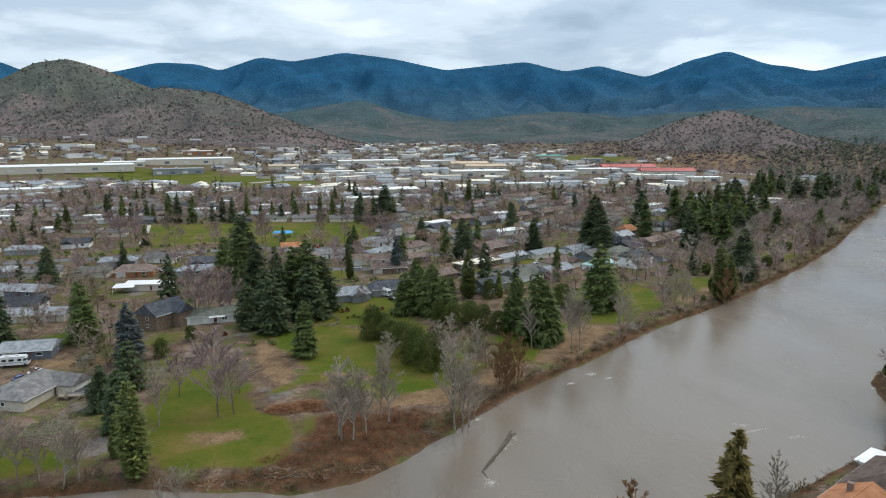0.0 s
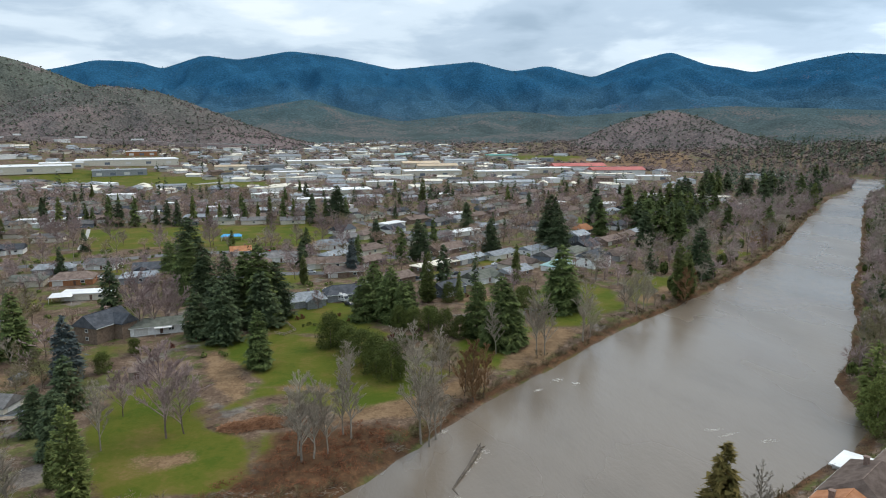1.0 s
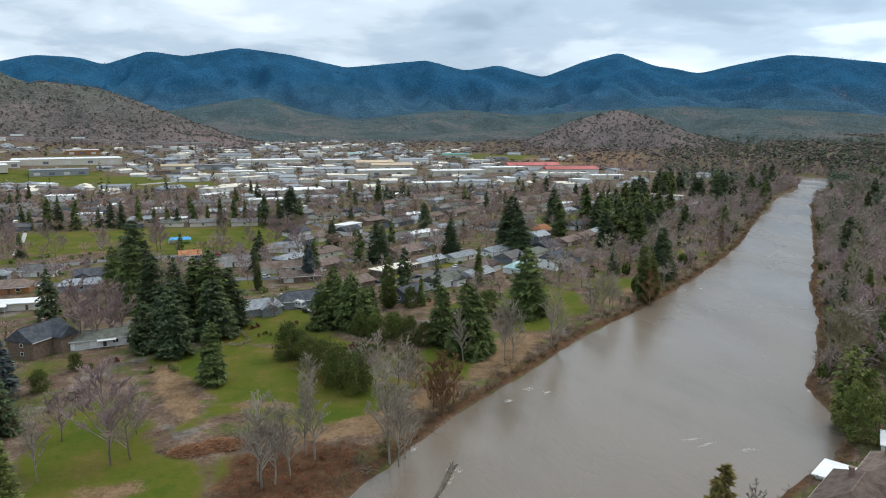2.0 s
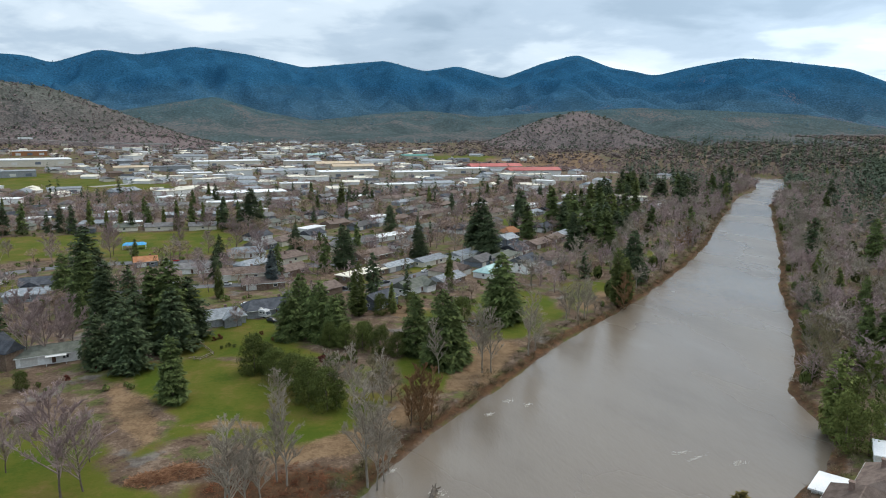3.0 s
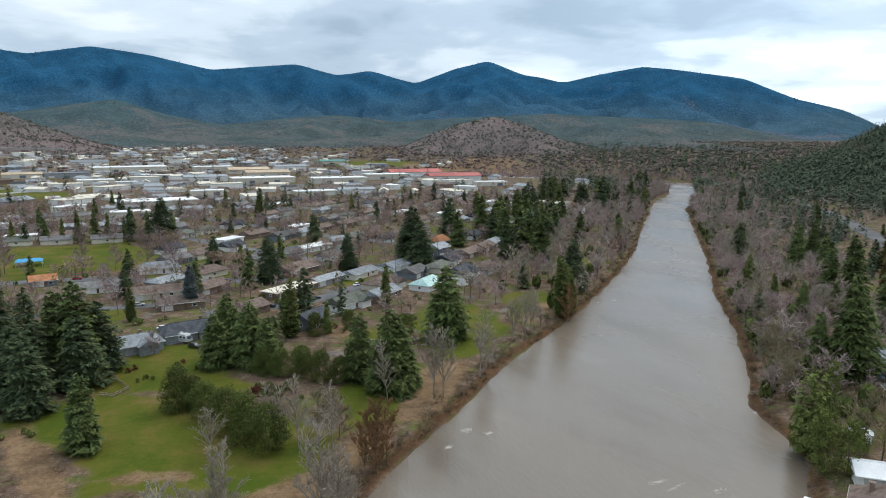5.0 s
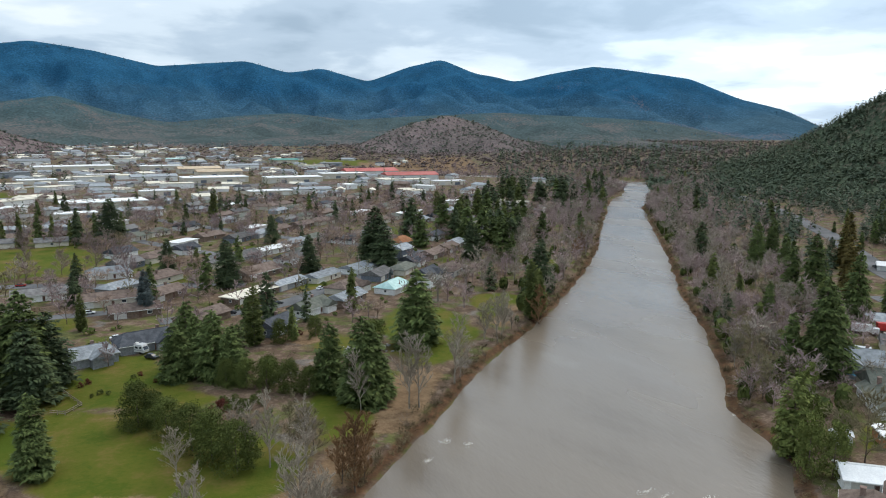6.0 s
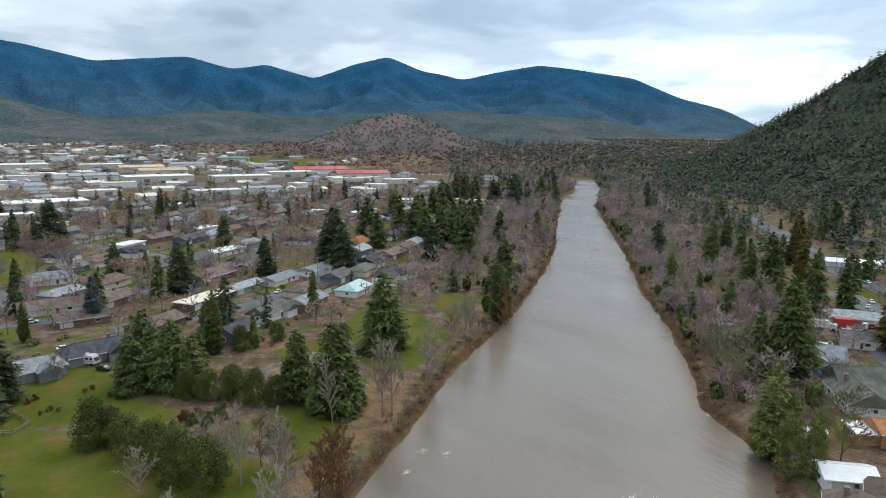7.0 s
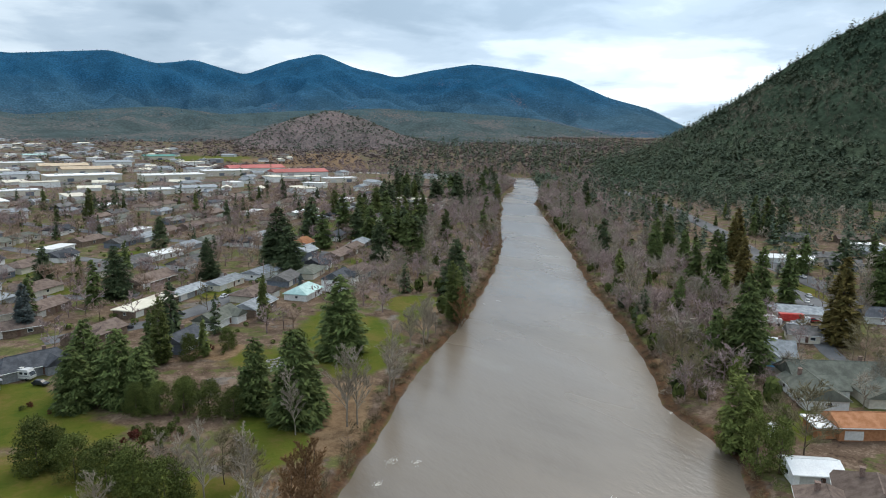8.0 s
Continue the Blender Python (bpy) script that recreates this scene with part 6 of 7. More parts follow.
def boat(x, y, turn):
    base = tagged(new("boat"), "covered white boat on a trailer", "boat", "stored boats")
    bm = bmesh.new()
    n = 7
    rows = []
    for k in range(n):
        f = k / (n - 1)
        w = 1.15 * (1 - max(0, f - 0.45) ** 2 * 3.2)
        rows.append([bm.verts.new((-3.2 + 6.4 * f, s * w * q, z)) for s, q, z in ((-1, 1, 1.5), (-1, 0.6, 0.7), (1, 0.6, 0.7), (1, 1, 1.5))])
    for a, b in zip(rows, rows[1:]):
        for j in range(3):
            bm.faces.new((a[j], a[j + 1], b[j + 1], b[j]))
        bm.faces.new((a[3], a[0], b[0], b[3]))
    bm.faces.new(rows[0])
    bm.faces.new(rows[-1][::-1])
    bmesh.ops.recalc_face_normals(bm, faces=bm.faces)
    part("hull", bm, M["white_car"], base)
    bm = bmesh.new()
    prism(bm, -2.6, 1.6, -0.9, 0.9, 1.49, 0.55, 0.8, 0.05)
    part("cover", bm, M["slate_roof"], base)
    for wy in (-0.9, 0.9):
        wheel_part(base, -0.6, wy, 0.35, 0.22)
    base.matrix_basis = pose(x, y, zg(x, y) + 0.1, 0, 0, turn)


for k in range(6):
    boat(217 + 3.9 * k, 204 + 1.2 * k, 65 + 7 * (k % 3))


# clipped garden shrubs and flower beds
for k in range(26):
    SHRUB.plant(9.5 + rng.gauss(0, 3.6), 234.5 + rng.gauss(0, 3.4), rng.uniform(1.2, 2.0), rng, 1.15)
for x, y in ((-27.3, 268), (-25.8, 256.5), (-8.5, 261), (-13.6, 270.4), (-24, 258), (-29, 266), (-10, 262.4), (-7, 260), (-22, 257), (-15.4, 269), (28, 296), (38, 292), (44, 300), (35, 288), (40, 285), (-72, 232), (-69, 228), (-66, 236), (-60, 243)):
    SHRUB.plant(x, y, rng.uniform(1.0, 1.7), rng, 1.2)


def stick_pile(name, label, spots, mat, length, seed):
    rr = random.Random(seed)
    b = Build()
    for x, y, r, h, n in spots:
        z0 = zg(x, y)
        for _ in range(n):
            f = math.sqrt(rr.random())
            c, s = around(rr)
            p = Vector((x + c * r * f, y + s * r * f * 0.6, z0 + h * (1 - f * f) * rr.random() + 0.1))
            d = Vector((rr.uniform(-1, 1), rr.uniform(-1, 1), rr.uniform(-0.15, 0.3))).normalized() * length * rr.uniform(0.4, 1)
            b.tube(p - d, p + d, 0.07, 0.03, 3)
    ob = new(name, b.mesh(name, mat))
    tagged(ob, label, "brush pile", kind="stuff")


stick_pile("brush_pile", "heap of cut reddish branches on the lawn", [(-34, 170.5, 4.5, 1.5, 420), (-28, 172, 5, 1.9, 520), (-22, 172.5, 4, 1.4, 380)], M["chips"], 1.6, 4)
stick_pile("driftwood", "grey driftwood and rubble along the bank", [(-40, 136, 6, 0.3, 60), (-30, 139, 6, 0.4, 80), (-22, 138.5, 5, 0.3, 60), (-12, 141, 4, 0.3, 40), (138, 192, 4, 0.5, 80), (3, 158, 3, 0.3, 40)], M["wood"], 0.8, 5)

POLES = []
for x, y in ((52, 354), (88, 382), (120, 408), (150, 436), (-40, 424), (-110, 424), (-160, 402), (306, 246), (326, 276), (360, 318)):
    base = tagged(new("utility_pole"), "brown wooden utility pole with crossarm", "utility pole", "utility poles")
    b = Build()
    b.tube((0, 0, -0.5), (0, 0, 11), 0.17, 0.11, 6)
    o = new("pole", b.mesh("pole", M["wood"]))
    o.parent = base
    bm = bmesh.new()
    box(bm, -1.3, 1.3, -0.08, 0.08, 10.0, 10.18)
    part("crossarm", bm, M["wood"], base)
    base.matrix_basis = pose(x, y, zg(x, y), 0, 0, 45)

# ---- planting that fills streets, banks and slopes ----
def river_d(x, y):
    return float(river_distance(np.array([[x, y]], float))[0])


def along(line, n, lo, hi, side, r, start=0.0, end=1.0):
    """n spots strewn beside a bank, lo to hi metres from the water."""
    seg = np.r_[0, np.cumsum(np.hypot(*np.diff(line, axis=0).T))]
    for _ in range(n):
        s = (start + (end - start) * r.random()) * seg[-1]
        x, y = np.interp(s, seg, line[:, 0]), np.interp(s, seg, line[:, 1])
        x2, y2 = np.interp(s + 4, seg, line[:, 0]), np.interp(s + 4, seg, line[:, 1])
        l = math.hypot(x2 - x, y2 - y) or 1
        o = lo + (hi - lo) * r.random() ** 1.4
        yield float(x - side * (y2 - y) / l * o), float(y + side * (x2 - x) / l * o)


def fill_trees():
    r = random.Random(41)
    left, right = LEFT_BANK[16:25], RIGHT_BANK[12:22]
    # belts of bare trees with conifers behind, both banks
    n = 0
    for x, y in along(left, 400, 5, 60, 1, r):
        if n >= 60 or river_d(x, y) < 4 or (x < 205 and river_d(x, y) > 20 and r.random() < 0.6) or not free_of(x, y, HOUSES, 0) or on_lawn(x, y):
            continue
        k = r.random()
        (TOWNBARE if k < 0.45 else FARPALE if k < 0.68 else FARPALE if k < 0.78 else TOWNFIR).plant(x, y, r.uniform(11, 20) if k < 0.78 else r.uniform(17, 27), r, 1.25, 3)
        n += 1
    n = 0
    for x, y in along(right, 500, 4, 46, -1, r):
        if n >= 62 or river_d(x, y) < 3.5 or not free_of(x, y, HOUSES, 1) or (x > 170 and y < 216):
            continue
        k = r.random()
        (TOWNBARE if k < 0.50 else FARPALE if k < 0.84 else FARPALE if k < 0.76 else TOWNBARE if k < 0.86 else TOWNFIR).plant(x, y, r.uniform(9, 17) if k < 0.86 else r.uniform(13, 24), r, 1.25, 3)
        n += 1
    # thick growth opposite, between the water and the houses
    n = 0
    for x, y in along(RIGHT_BANK[12:16], 300, 5, 55, -1, r):
        if n >= 45 or not free_of(x, y, HOUSES, 3) or (x > 168 and y < 214):
            continue
        k = r.random()
        (TOWNBARE if k < 0.5 else FARPALE if k < 0.85 else TOWNFIR).plant(x, y, r.uniform(7, 14), r, 1.25, 4)
        n += 1
    # rough trees on the west side by the shore
    for x, y, h in ((-96, 143, 11), (-104, 146, 13), (-112, 150, 10), (-90, 150, 9), (-118, 158, 12), (-100, 160, 8), (-82, 148, 10), (-120, 170, 9), (-86, 168, 8), (-134, 190, 12), (-128, 238, 13), (-106, 222, 9), (-100, 214, 8), (-136, 244, 11)):
        FARPALE.plant(x, y, h, r, 1.3, 4)
    # evergreen stand behind the far left bank
    for _ in range(58):
        a, o = r.uniform(0, 1) ** 1.3, r.uniform(24, 105)
        x, y = 215 + 230 * a - 0.76 * o, 395 + 270 * a + 0.65 * o
        if free_of(x, y, HOUSES, -3) and not on_lawn(x, y):
            TOWNFIR.plant(x, y, r.uniform(18, 28), r, 1.35, 1)
    # across the river to the foot of the hill
    n = 0
    while n < 85:
        x, y = r.uniform(190, 560), r.uniform(150, 600)
        d = river_d(x, y)
        if d < 40 or x - 0.75 * y < 20 or not free_of(x, y, HOUSES, 0) or math.hypot(x - 112, y - 124) < 60 or (x < 250 and 185 < y < 225):
            continue
        k = r.random()
        far = math.hypot(x, y) > 380
        (TOWNFIR if k < (0.6 if far else 0.3) else TOWNBARE).plant(x, y, r.uniform(15, 26) if k < 0.4 else r.uniform(8, 14), r, 1.1, 2)
        n += 1
    # row behind the park, and park trees
    for k in range(24):
        x = -235 + 9.5 * k + r.uniform(-3, 3)
        TOWNFIR.plant(x, 542 + r.uniform(-7, 10), r.uniform(14, 23), r, 0.9, 1)
    for x, y, h in ((-128, 446, 13), (-150, 452, 10), (-60, 442, 14), (-45, 440, 13), (-30, 446, 15), (-20, 452, 13), (-70, 520, 14), (-52, 526, 13), (-36, 520, 12), (-96, 438, 17), (-190, 455, 16), (-200, 470, 17), (-210, 490, 16)):
        PURPLE.plant(x, y, h, r, 1.1, 1)
    # gardens and streets
    n = tries = 0
    while n < 235 and tries < 5000:
        tries += 1
        x, y = r.uniform(-330, 330), r.uniform(215, 720)
        d = river_d(x, y)
        az = math.degrees(math.atan2(x, y))
        if d < 34 or (x > 0.95 * y - 60) or az < -34 or on_lawn(x, y) or not free_of(x, y, HOUSES, -3.5) or not free_of(x, y, TREES, 2) or (x > -100 and y < 285 and x < 100) or (x < -45 and y < 262 and x > -100):
            continue
        k = r.random()
        if k < 0.77:
            TOWNBARE.plant(x, y, r.uniform(8, 15), r, 1.25, 2)
        else:
            TOWNFIR.plant(x, y, r.uniform(8, 20), r, 1.0, 1)
        n += 1
    # bushes on the nearer banks
    for x, y in along(LEFT_BANK[3:18], 36, 1.5, 7, 1, r):
        BRUSH.plant(x, y, r.uniform(1.5, 3.6), r, 1.2, 4)
    for x, y in along(RIGHT_BANK[6:14], 22, 1.5, 8, -1, r):
        BRUSH.plant(x, y, r.uniform(1.5, 3.5), r, 1.2, 4)


fill_trees()
for kind in (FIR, DARKFIR, CEDAR, GOLDEN, SPRUCE, TOWNFIR, HEMLOCK, PALE, FARPALE, PURPLE, MOSSY, TOWNBARE, RUSSET, JUNIPER, LEAFY, SHRUB, BRUSH):
    kind.done()


# far woods and brush, too many to count
def strewn(name, label, shape, spots, mat, category="woods", seed=1):
    """One mesh of many copies of a small shape (corners, faces), each turned and sized on its own. spots: x, y, z, height, width."""
    v, f = np.array(shape.v, float), shape.f
    tri = np.array(f, np.int64)
    g = np.random.RandomState(seed)
    spots = np.array(spots, float)
    n = len(spots)
    a = g.uniform(0, 6.2832, n)
    c, s = np.cos(a)[:, None], np.sin(a)[:, None]
    wx, hz = spots[:, 4:5] * g.uniform(0.85, 1.15, (n, 1)), spots[:, 3:4]
    x = (v[None, :, 0] * c - v[None, :, 1] * s) * wx + spots[:, 0:1]
    y = (v[None, :, 0] * s + v[None, :, 1] * c) * wx + spots[:, 1:2]
    z = v[None, :, 2] * hz + spots[:, 2:3]
    co = np.stack([x, y, z], 2).reshape(-1, 3).astype(np.float32)
    faces = (tri[None] + (np.arange(n) * len(v))[:, None, None]).reshape(-1, 3).astype(np.int32)
    me = bpy.data.meshes.new(name)
    me.vertices.add(len(co))
    me.vertices.foreach_set("co", co.ravel())
    me.loops.add(faces.size)
    me.loops.foreach_set("vertex_index", faces.ravel())
    me.polygons.add(len(faces))
    me.polygons.foreach_set("loop_start", np.arange(0, faces.size, 3, dtype=np.int32))
    me.update(calc_edges=True)
    me.validate()
    me.materials.append(mat)
    return tagged(new(name, me), label, category, kind="stuff")


def unit_conifer(seed, whorls=6, per=6):
    rr = random.Random(seed)
    b = Build()
    for k in range(whorls):
        zn = 0.06 + 0.9 * k / whorls
        reach = 0.22 * (1 - zn) ** 0.7 + 0.02
        for j in range(max(3, int(per * (1.1 - 0.6 * zn)))):
            a = rr.uniform(0, 6.2832)
            c, s = math.cos(a), math.sin(a)
            r = reach * rr.uniform(0.7, 1.25)
            w = 0.6 * r
            b.tri((0, 0, zn + 0.20), (c * r - s * w, s * r + c * w, zn - 0.03 * rr.random()), (c * r + s * w, s * r - c * w, zn - 0.03 * rr.random()))
    return b


def unit_bare(seed, n=64, lo=0.25):
    rr = random.Random(seed)
    b = Build()
    b.tri((-0.02, 0, -0.05), (0.02, 0, -0.05), (0, 0, 0.6))
    for _ in range(n):
        c, s = around(rr)
        f = rr.random()
        p = Vector((0.26 * c * f, 0.26 * s * f, lo + 0.45 * rr.random()))
        q = p + Vector((c * 0.16 * rr.random() + rr.uniform(-0.1, 0.1), s * 0.16 * rr.random() + rr.uniform(-0.1, 0.1), rr.uniform(0.02, 0.26)))
        w = (q - p).orthogonal().normalized() * 0.017
        b.tri(p - w, p + w, q)
    return b


def unit_crown(seed, n=190, fine=0.008, low=0.28):
    """A leafless tree: stem, forked limbs, and a lumpy haze of fine twigs."""
    rr = random.Random(seed)
    b = Build()
    b.tri((-0.022, 0, -0.05), (0.022, 0, -0.05), (0, 0, 0.7))
    b.tri((0, -0.022, -0.05), (0, 0.022, -0.05), (0, 0, 0.7))
    lobes = []
    for k in range(9):
        a = 0.698 * k + rr.uniform(-0.4, 0.4)
        f = rr.uniform(0.3, 1.0)
        lobes.append(Vector((0.24 * f * math.cos(a), 0.24 * f * math.sin(a), rr.uniform(low + 0.1, 0.88 - 0.25 * f))))
        root = Vector((0, 0, rr.uniform(0.15, 0.4)))
        w = (lobes[-1] - root).orthogonal().normalized() * 0.011
        b.tri(root - w, root + w, lobes[-1])
    for k in range(n):
        c = lobes[k % 9]
        d = Vector((rr.gauss(0, 1), rr.gauss(0, 1), rr.gauss(0.35, 0.9))).normalized()
        p = c + d * rr.uniform(0.0, 0.10)
        e = (d + Vector((c.x * 2, c.y * 2, 0.5)) + Vector((rr.uniform(-1, 1), rr.uniform(-1, 1), rr.uniform(-1, 1))) * 0.7).normalized()
        w = e.cross(Vector((rr.uniform(-1, 1), rr.uniform(-1, 1), rr.uniform(-1, 1)))).normalized() * fine * rr.uniform(0.6, 1.3)
        b.tri(p - w, p + w, p + e * rr.uniform(0.09, 0.19))
    return b


def unit_round(seed, n=34):
    rr = random.Random(seed)
    b = Build()
    for _ in range(n):
        d = Vector((rr.gauss(0, 1), rr.gauss(0, 1), rr.gauss(0.3, 0.8))).normalized()
        q = Vector((d.x * 0.42, d.y * 0.42, 0.48 + 0.45 * d.z)) * rr.uniform(0.8, 1.1)
        t1 = d.orthogonal().normalized()
        t2 = d.cross(t1)
        e = rr.uniform(0.16, 0.28)
        b.tri(q + t1 * e, q - t1 * e * 0.5 + t2 * e, q - t1 * e * 0.5 - t2 * e)
    return b


def unit_home(roof):
    """The walls of a small gabled house, or its roof with eaves."""
    b = Build()
    if roof:
        low = [(-8.6, -5.6, 2.9), (8.6, -5.6, 2.9), (8.6, 5.6, 2.9), (-8.6, 5.6, 2.9)]
        r0, r1 = (-8.6, 0, 5.2), (8.6, 0, 5.2)
        for t in ((low[0], low[1], r1), (low[0], r1, r0), (low[2], low[3], r0), (low[2], r0, r1), (low[1], low[2], r1), (low[3], low[0], r0), (low[0], low[2], low[1]), (low[0], low[3], low[2])):
            b.tri(*t)
    else:
        c = [(-8, -5), (8, -5), (8, 5), (-8, 5)]
        for k in range(4):
            (x0, y0), (x1, y1) = c[k], c[(k + 1) % 4]
            b.tri((x0, y0, -4), (x1, y1, -4), (x1, y1, 3.0))
            b.tri((x0, y0, -4), (x1, y1, 3.0), (x0, y0, 3.0))
    return b


def on_ridge(ob, n, r, lo_z=-99, az_lo=-180, az_hi=180, top=None):
    """n places on a hill's front slope."""
    co = np.empty(len(ob.data.vertices) * 3, np.float32)
    ob.data.vertices.foreach_get("co", co)
    co = co.reshape(-1, 3)
    idx = np.empty(len(ob.data.polygons) * 4, np.int32)
    ob.data.polygons.foreach_get("vertices", idx)
    idx = idx.reshape(-1, 4)
    mid = co[idx].mean(1)
    az = np.degrees(np.arctan2(mid[:, 0], mid[:, 1]))
    ground = zgs(mid[:, :2])
    ok = (az > az_lo) & (az < az_hi) & (mid[:, 2] > np.maximum(lo_z, ground - 2))
    if top is not None:
        ok &= np.arange(len(mid)) > top * len(mid)
    area = np.abs((co[idx][:, 1] - co[idx][:, 0])[:, 0] * (co[idx][:, 3] - co[idx][:, 0])[:, 1] - (co[idx][:, 1] - co[idx][:, 0])[:, 1] * (co[idx][:, 3] - co[idx][:, 0])[:, 0])
    p = np.where(ok, area, 0)
    pick = r.choice(len(mid), n, p=p / p.sum())
    u, v = r.uniform(0, 1, (n, 1)), r.uniform(0, 1, (n, 1))
    q = co[idx[pick]]
    return (q[:, 0] * (1 - u) * (1 - v) + q[:, 1] * u * (1 - v) + q[:, 2] * u * v + q[:, 3] * (1 - u) * v)


def sized(pts, g, lo, hi, wide=1.0, sink=0.3):
    h = g.uniform(lo, hi, len(pts)) * g.uniform(0.75, 1.1, len(pts))
    return np.column_stack([pts[:, 0], pts[:, 1], pts[:, 2] - sink, h, h * wide])


def far_planting():
    g = np.random.RandomState(9)
    # the steep hillside: firs, and paler oaks in patches on its middle slope
    spots = on_ridge(hill_east, 15000, g, -5, 38, 74)
    patch = np.array([noise.fractal((x * 0.006, y * 0.006, 3.3), 0.8, 2.1, 4) for x, y, z in spots]) + np.interp(spots[:, 2], [10, 60, 150, 230], [-0.25, 0.16, 0.16, -0.1])
    oak = (patch + g.uniform(-0.25, 0.25, len(spots)) > 0.16) & (g.uniform(0, 1, len(spots)) < 0.62)
    firs, oaks = spots[~oak], spots[oak]
    third = len(firs) // 3
    strewn("hillside_firs", "dense fir forest on the steep hillside", conifer_shape(1, 1.0, 0.52, 9, 3, 0.2, 0.03, 0.6, 0.3, 0.27), sized(firs[third:], g, 7, 16, 1.0), M["hill_fir"], seed=1)
    strewn("hillside_cedars", "lighter green conifers on the hillside", conifer_shape(2, 1.0, 0.52, 9, 3, 0.2, 0.03, 0.6, 0.3, 0.27), sized(firs[:third], g, 5, 13, 1.0), M["hill_green"], seed=2)
    strewn("hillside_oaks", "leafless grey oaks between hillside firs", unit_crown(3, 26, 0.026), sized(oaks, g, 6, 11, 1.4), M["hill_oak"], seed=3)
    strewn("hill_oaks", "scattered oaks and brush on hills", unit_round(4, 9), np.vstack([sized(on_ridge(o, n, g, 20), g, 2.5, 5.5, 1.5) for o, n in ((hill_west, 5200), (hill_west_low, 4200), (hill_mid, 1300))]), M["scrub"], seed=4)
    strewn("hill_evergreens", "haze-paled green trees scattered on hills", unit_round(5, 13), np.vstack([sized(on_ridge(o, n, g, 20), g, 3.5, 8, 1.0) for o, n in ((hill_west, 3800), (hill_west_low, 1900), (hill_mid, 1100))]), M["hill_haze"], seed=5)
    strewn("skyline_firs", "fir forest on distant mountains, tinted haze blue", unit_conifer(6, 2, 4), np.vstack([sized(on_ridge(range_far, 6500, g, 60, -34, 56, 0.72), g, 6, 12, 1.6), sized(on_ridge(range_mid, 2600, g, 30, top=0.6), g, 5, 10, 1.3)]), M["far_fir"], seed=6)
    # valley floor beyond the suburb
    spots_c, spots_b = [], []
    while len(spots_b) < 7600:
        az, rr = g.uniform(-34, 48), 560 + 2100 * g.uniform() ** 1.0
        x, y = rr * math.sin(radians(az)), rr * math.cos(radians(az))
        spots_b.append((x, y))
    pts = np.array(spots_b)
    d = river_distance(pts)
    keep = (d > 6) & ~np.any([inside(pts, q) for q in RINGS], axis=0)
    keep &= np.array([free_of(x, y, BIG, -2) for x, y in pts])
    keep &= ~((np.abs(pts[:, 0] - 500) < 200) & (np.abs(pts[:, 1] - 1200) < 200) & (g.uniform(0, 1, len(pts)) < 0.8))
    keep &= (np.hypot(*pts.T) > 650) | (np.degrees(np.arctan2(pts[:, 0], pts[:, 1])) > 24)
    pts = pts[keep]
    pts = np.column_stack([pts, zgs(pts)])
    pick = (g.uniform(0, 1, len(pts)) < 0.15) | ((np.degrees(np.arctan2(pts[:, 0], pts[:, 1])) > 30) & (g.uniform(0, 1, len(pts)) < 0.45))
    strewn("valley_conifers", "dark conifers scattered through the town", conifer_shape(7, 1.0, 0.42, 18, 4, 0.2, 0.04, 0.6, 0.45, 0.14), sized(pts[pick & ((np.hypot(pts[:, 0], pts[:, 1]) < 1500) | (g.uniform(0, 1, len(pts)) < 0.35))], g, 9, 20, 1.05), M["dark_fir"], seed=7)
    strewn("valley_bare_trees", "leafless brown trees through the town", unit_crown(8, 36, 0.024), sized(pts[~pick], g, 7, 13, 1.25), M["purple_twig"], seed=8)
    n = 1500
    az, rr = np.radians(g.uniform(27, 48, n)), g.uniform(820, 2300, n)
    bend = np.column_stack([rr * np.sin(az), rr * np.cos(az)])
    bend = bend[(river_distance(bend) > 22) & ~np.any([inside(bend, q) for q in RINGS], axis=0)]
    bend = np.column_stack([bend, zgs(bend)])
    strewn("bend_firs", "dark fir woods beyond the river bend", conifer_shape(71, 1.0, 0.48, 14, 3, 0.2, 0.03, 0.6, 0.35, 0.2), sized(bend, g, 10, 22, 1.0), M["hill_fir"], seed=71)
    # distant homes, too many and too small to pick apart
    n = 2000
    az, rr = g.uniform(-35, 20, n), 820 + 1500 * g.uniform(0, 1, n)
    far = np.column_stack([rr * np.sin(np.radians(az)), rr * np.cos(np.radians(az))])
    keep = np.array([free_of(x, y, BIG, 2) for x, y in far]) & ~np.any([inside(far, q) for q in RINGS], axis=0) & (river_distance(far) > 80)
    keep &= (rr < np.interp(az, [-12, -6, 20], [1420, 2300, 1500])) & (g.uniform(0, 1, n) < np.interp(az, [-35, -10, 5, 20], [1.0, 0.8, 0.5, 0.3]))
    far = far[keep]
    far = np.column_stack([far, zgs(far)])
    thirds = np.array_split(np.arange(len(far)), 4)
    for k, (wall, roof) in enumerate((("white_wall", "slate_roof"), ("cream_wall", "grey_roof"), ("white_wall", "cream_roof"), ("cream_wall", "brown_roof"))):
        spots = np.column_stack([far[thirds[k]], np.full(len(thirds[k]), 1.0), g.uniform(0.7, 1.5, len(thirds[k]))])
        strewn("distant_house_walls", "pale walls of distant small houses", unit_home(False), spots, M[wall], "houses", seed=50 + k)
        strewn("distant_house_roofs", "pitched roofs of distant small houses", unit_home(True), spots, M[roof], "houses", seed=50 + k)
    # woods between the highway and the steep hillside
    foot = np.column_stack([g.uniform(300, 900, 2600), g.uniform(120, 800, 2600)])
    road = edge_distance(foot, np.array([(255, 120), (302, 233), (345, 292), (420, 372), (520, 500), (610, 640)], float), False)
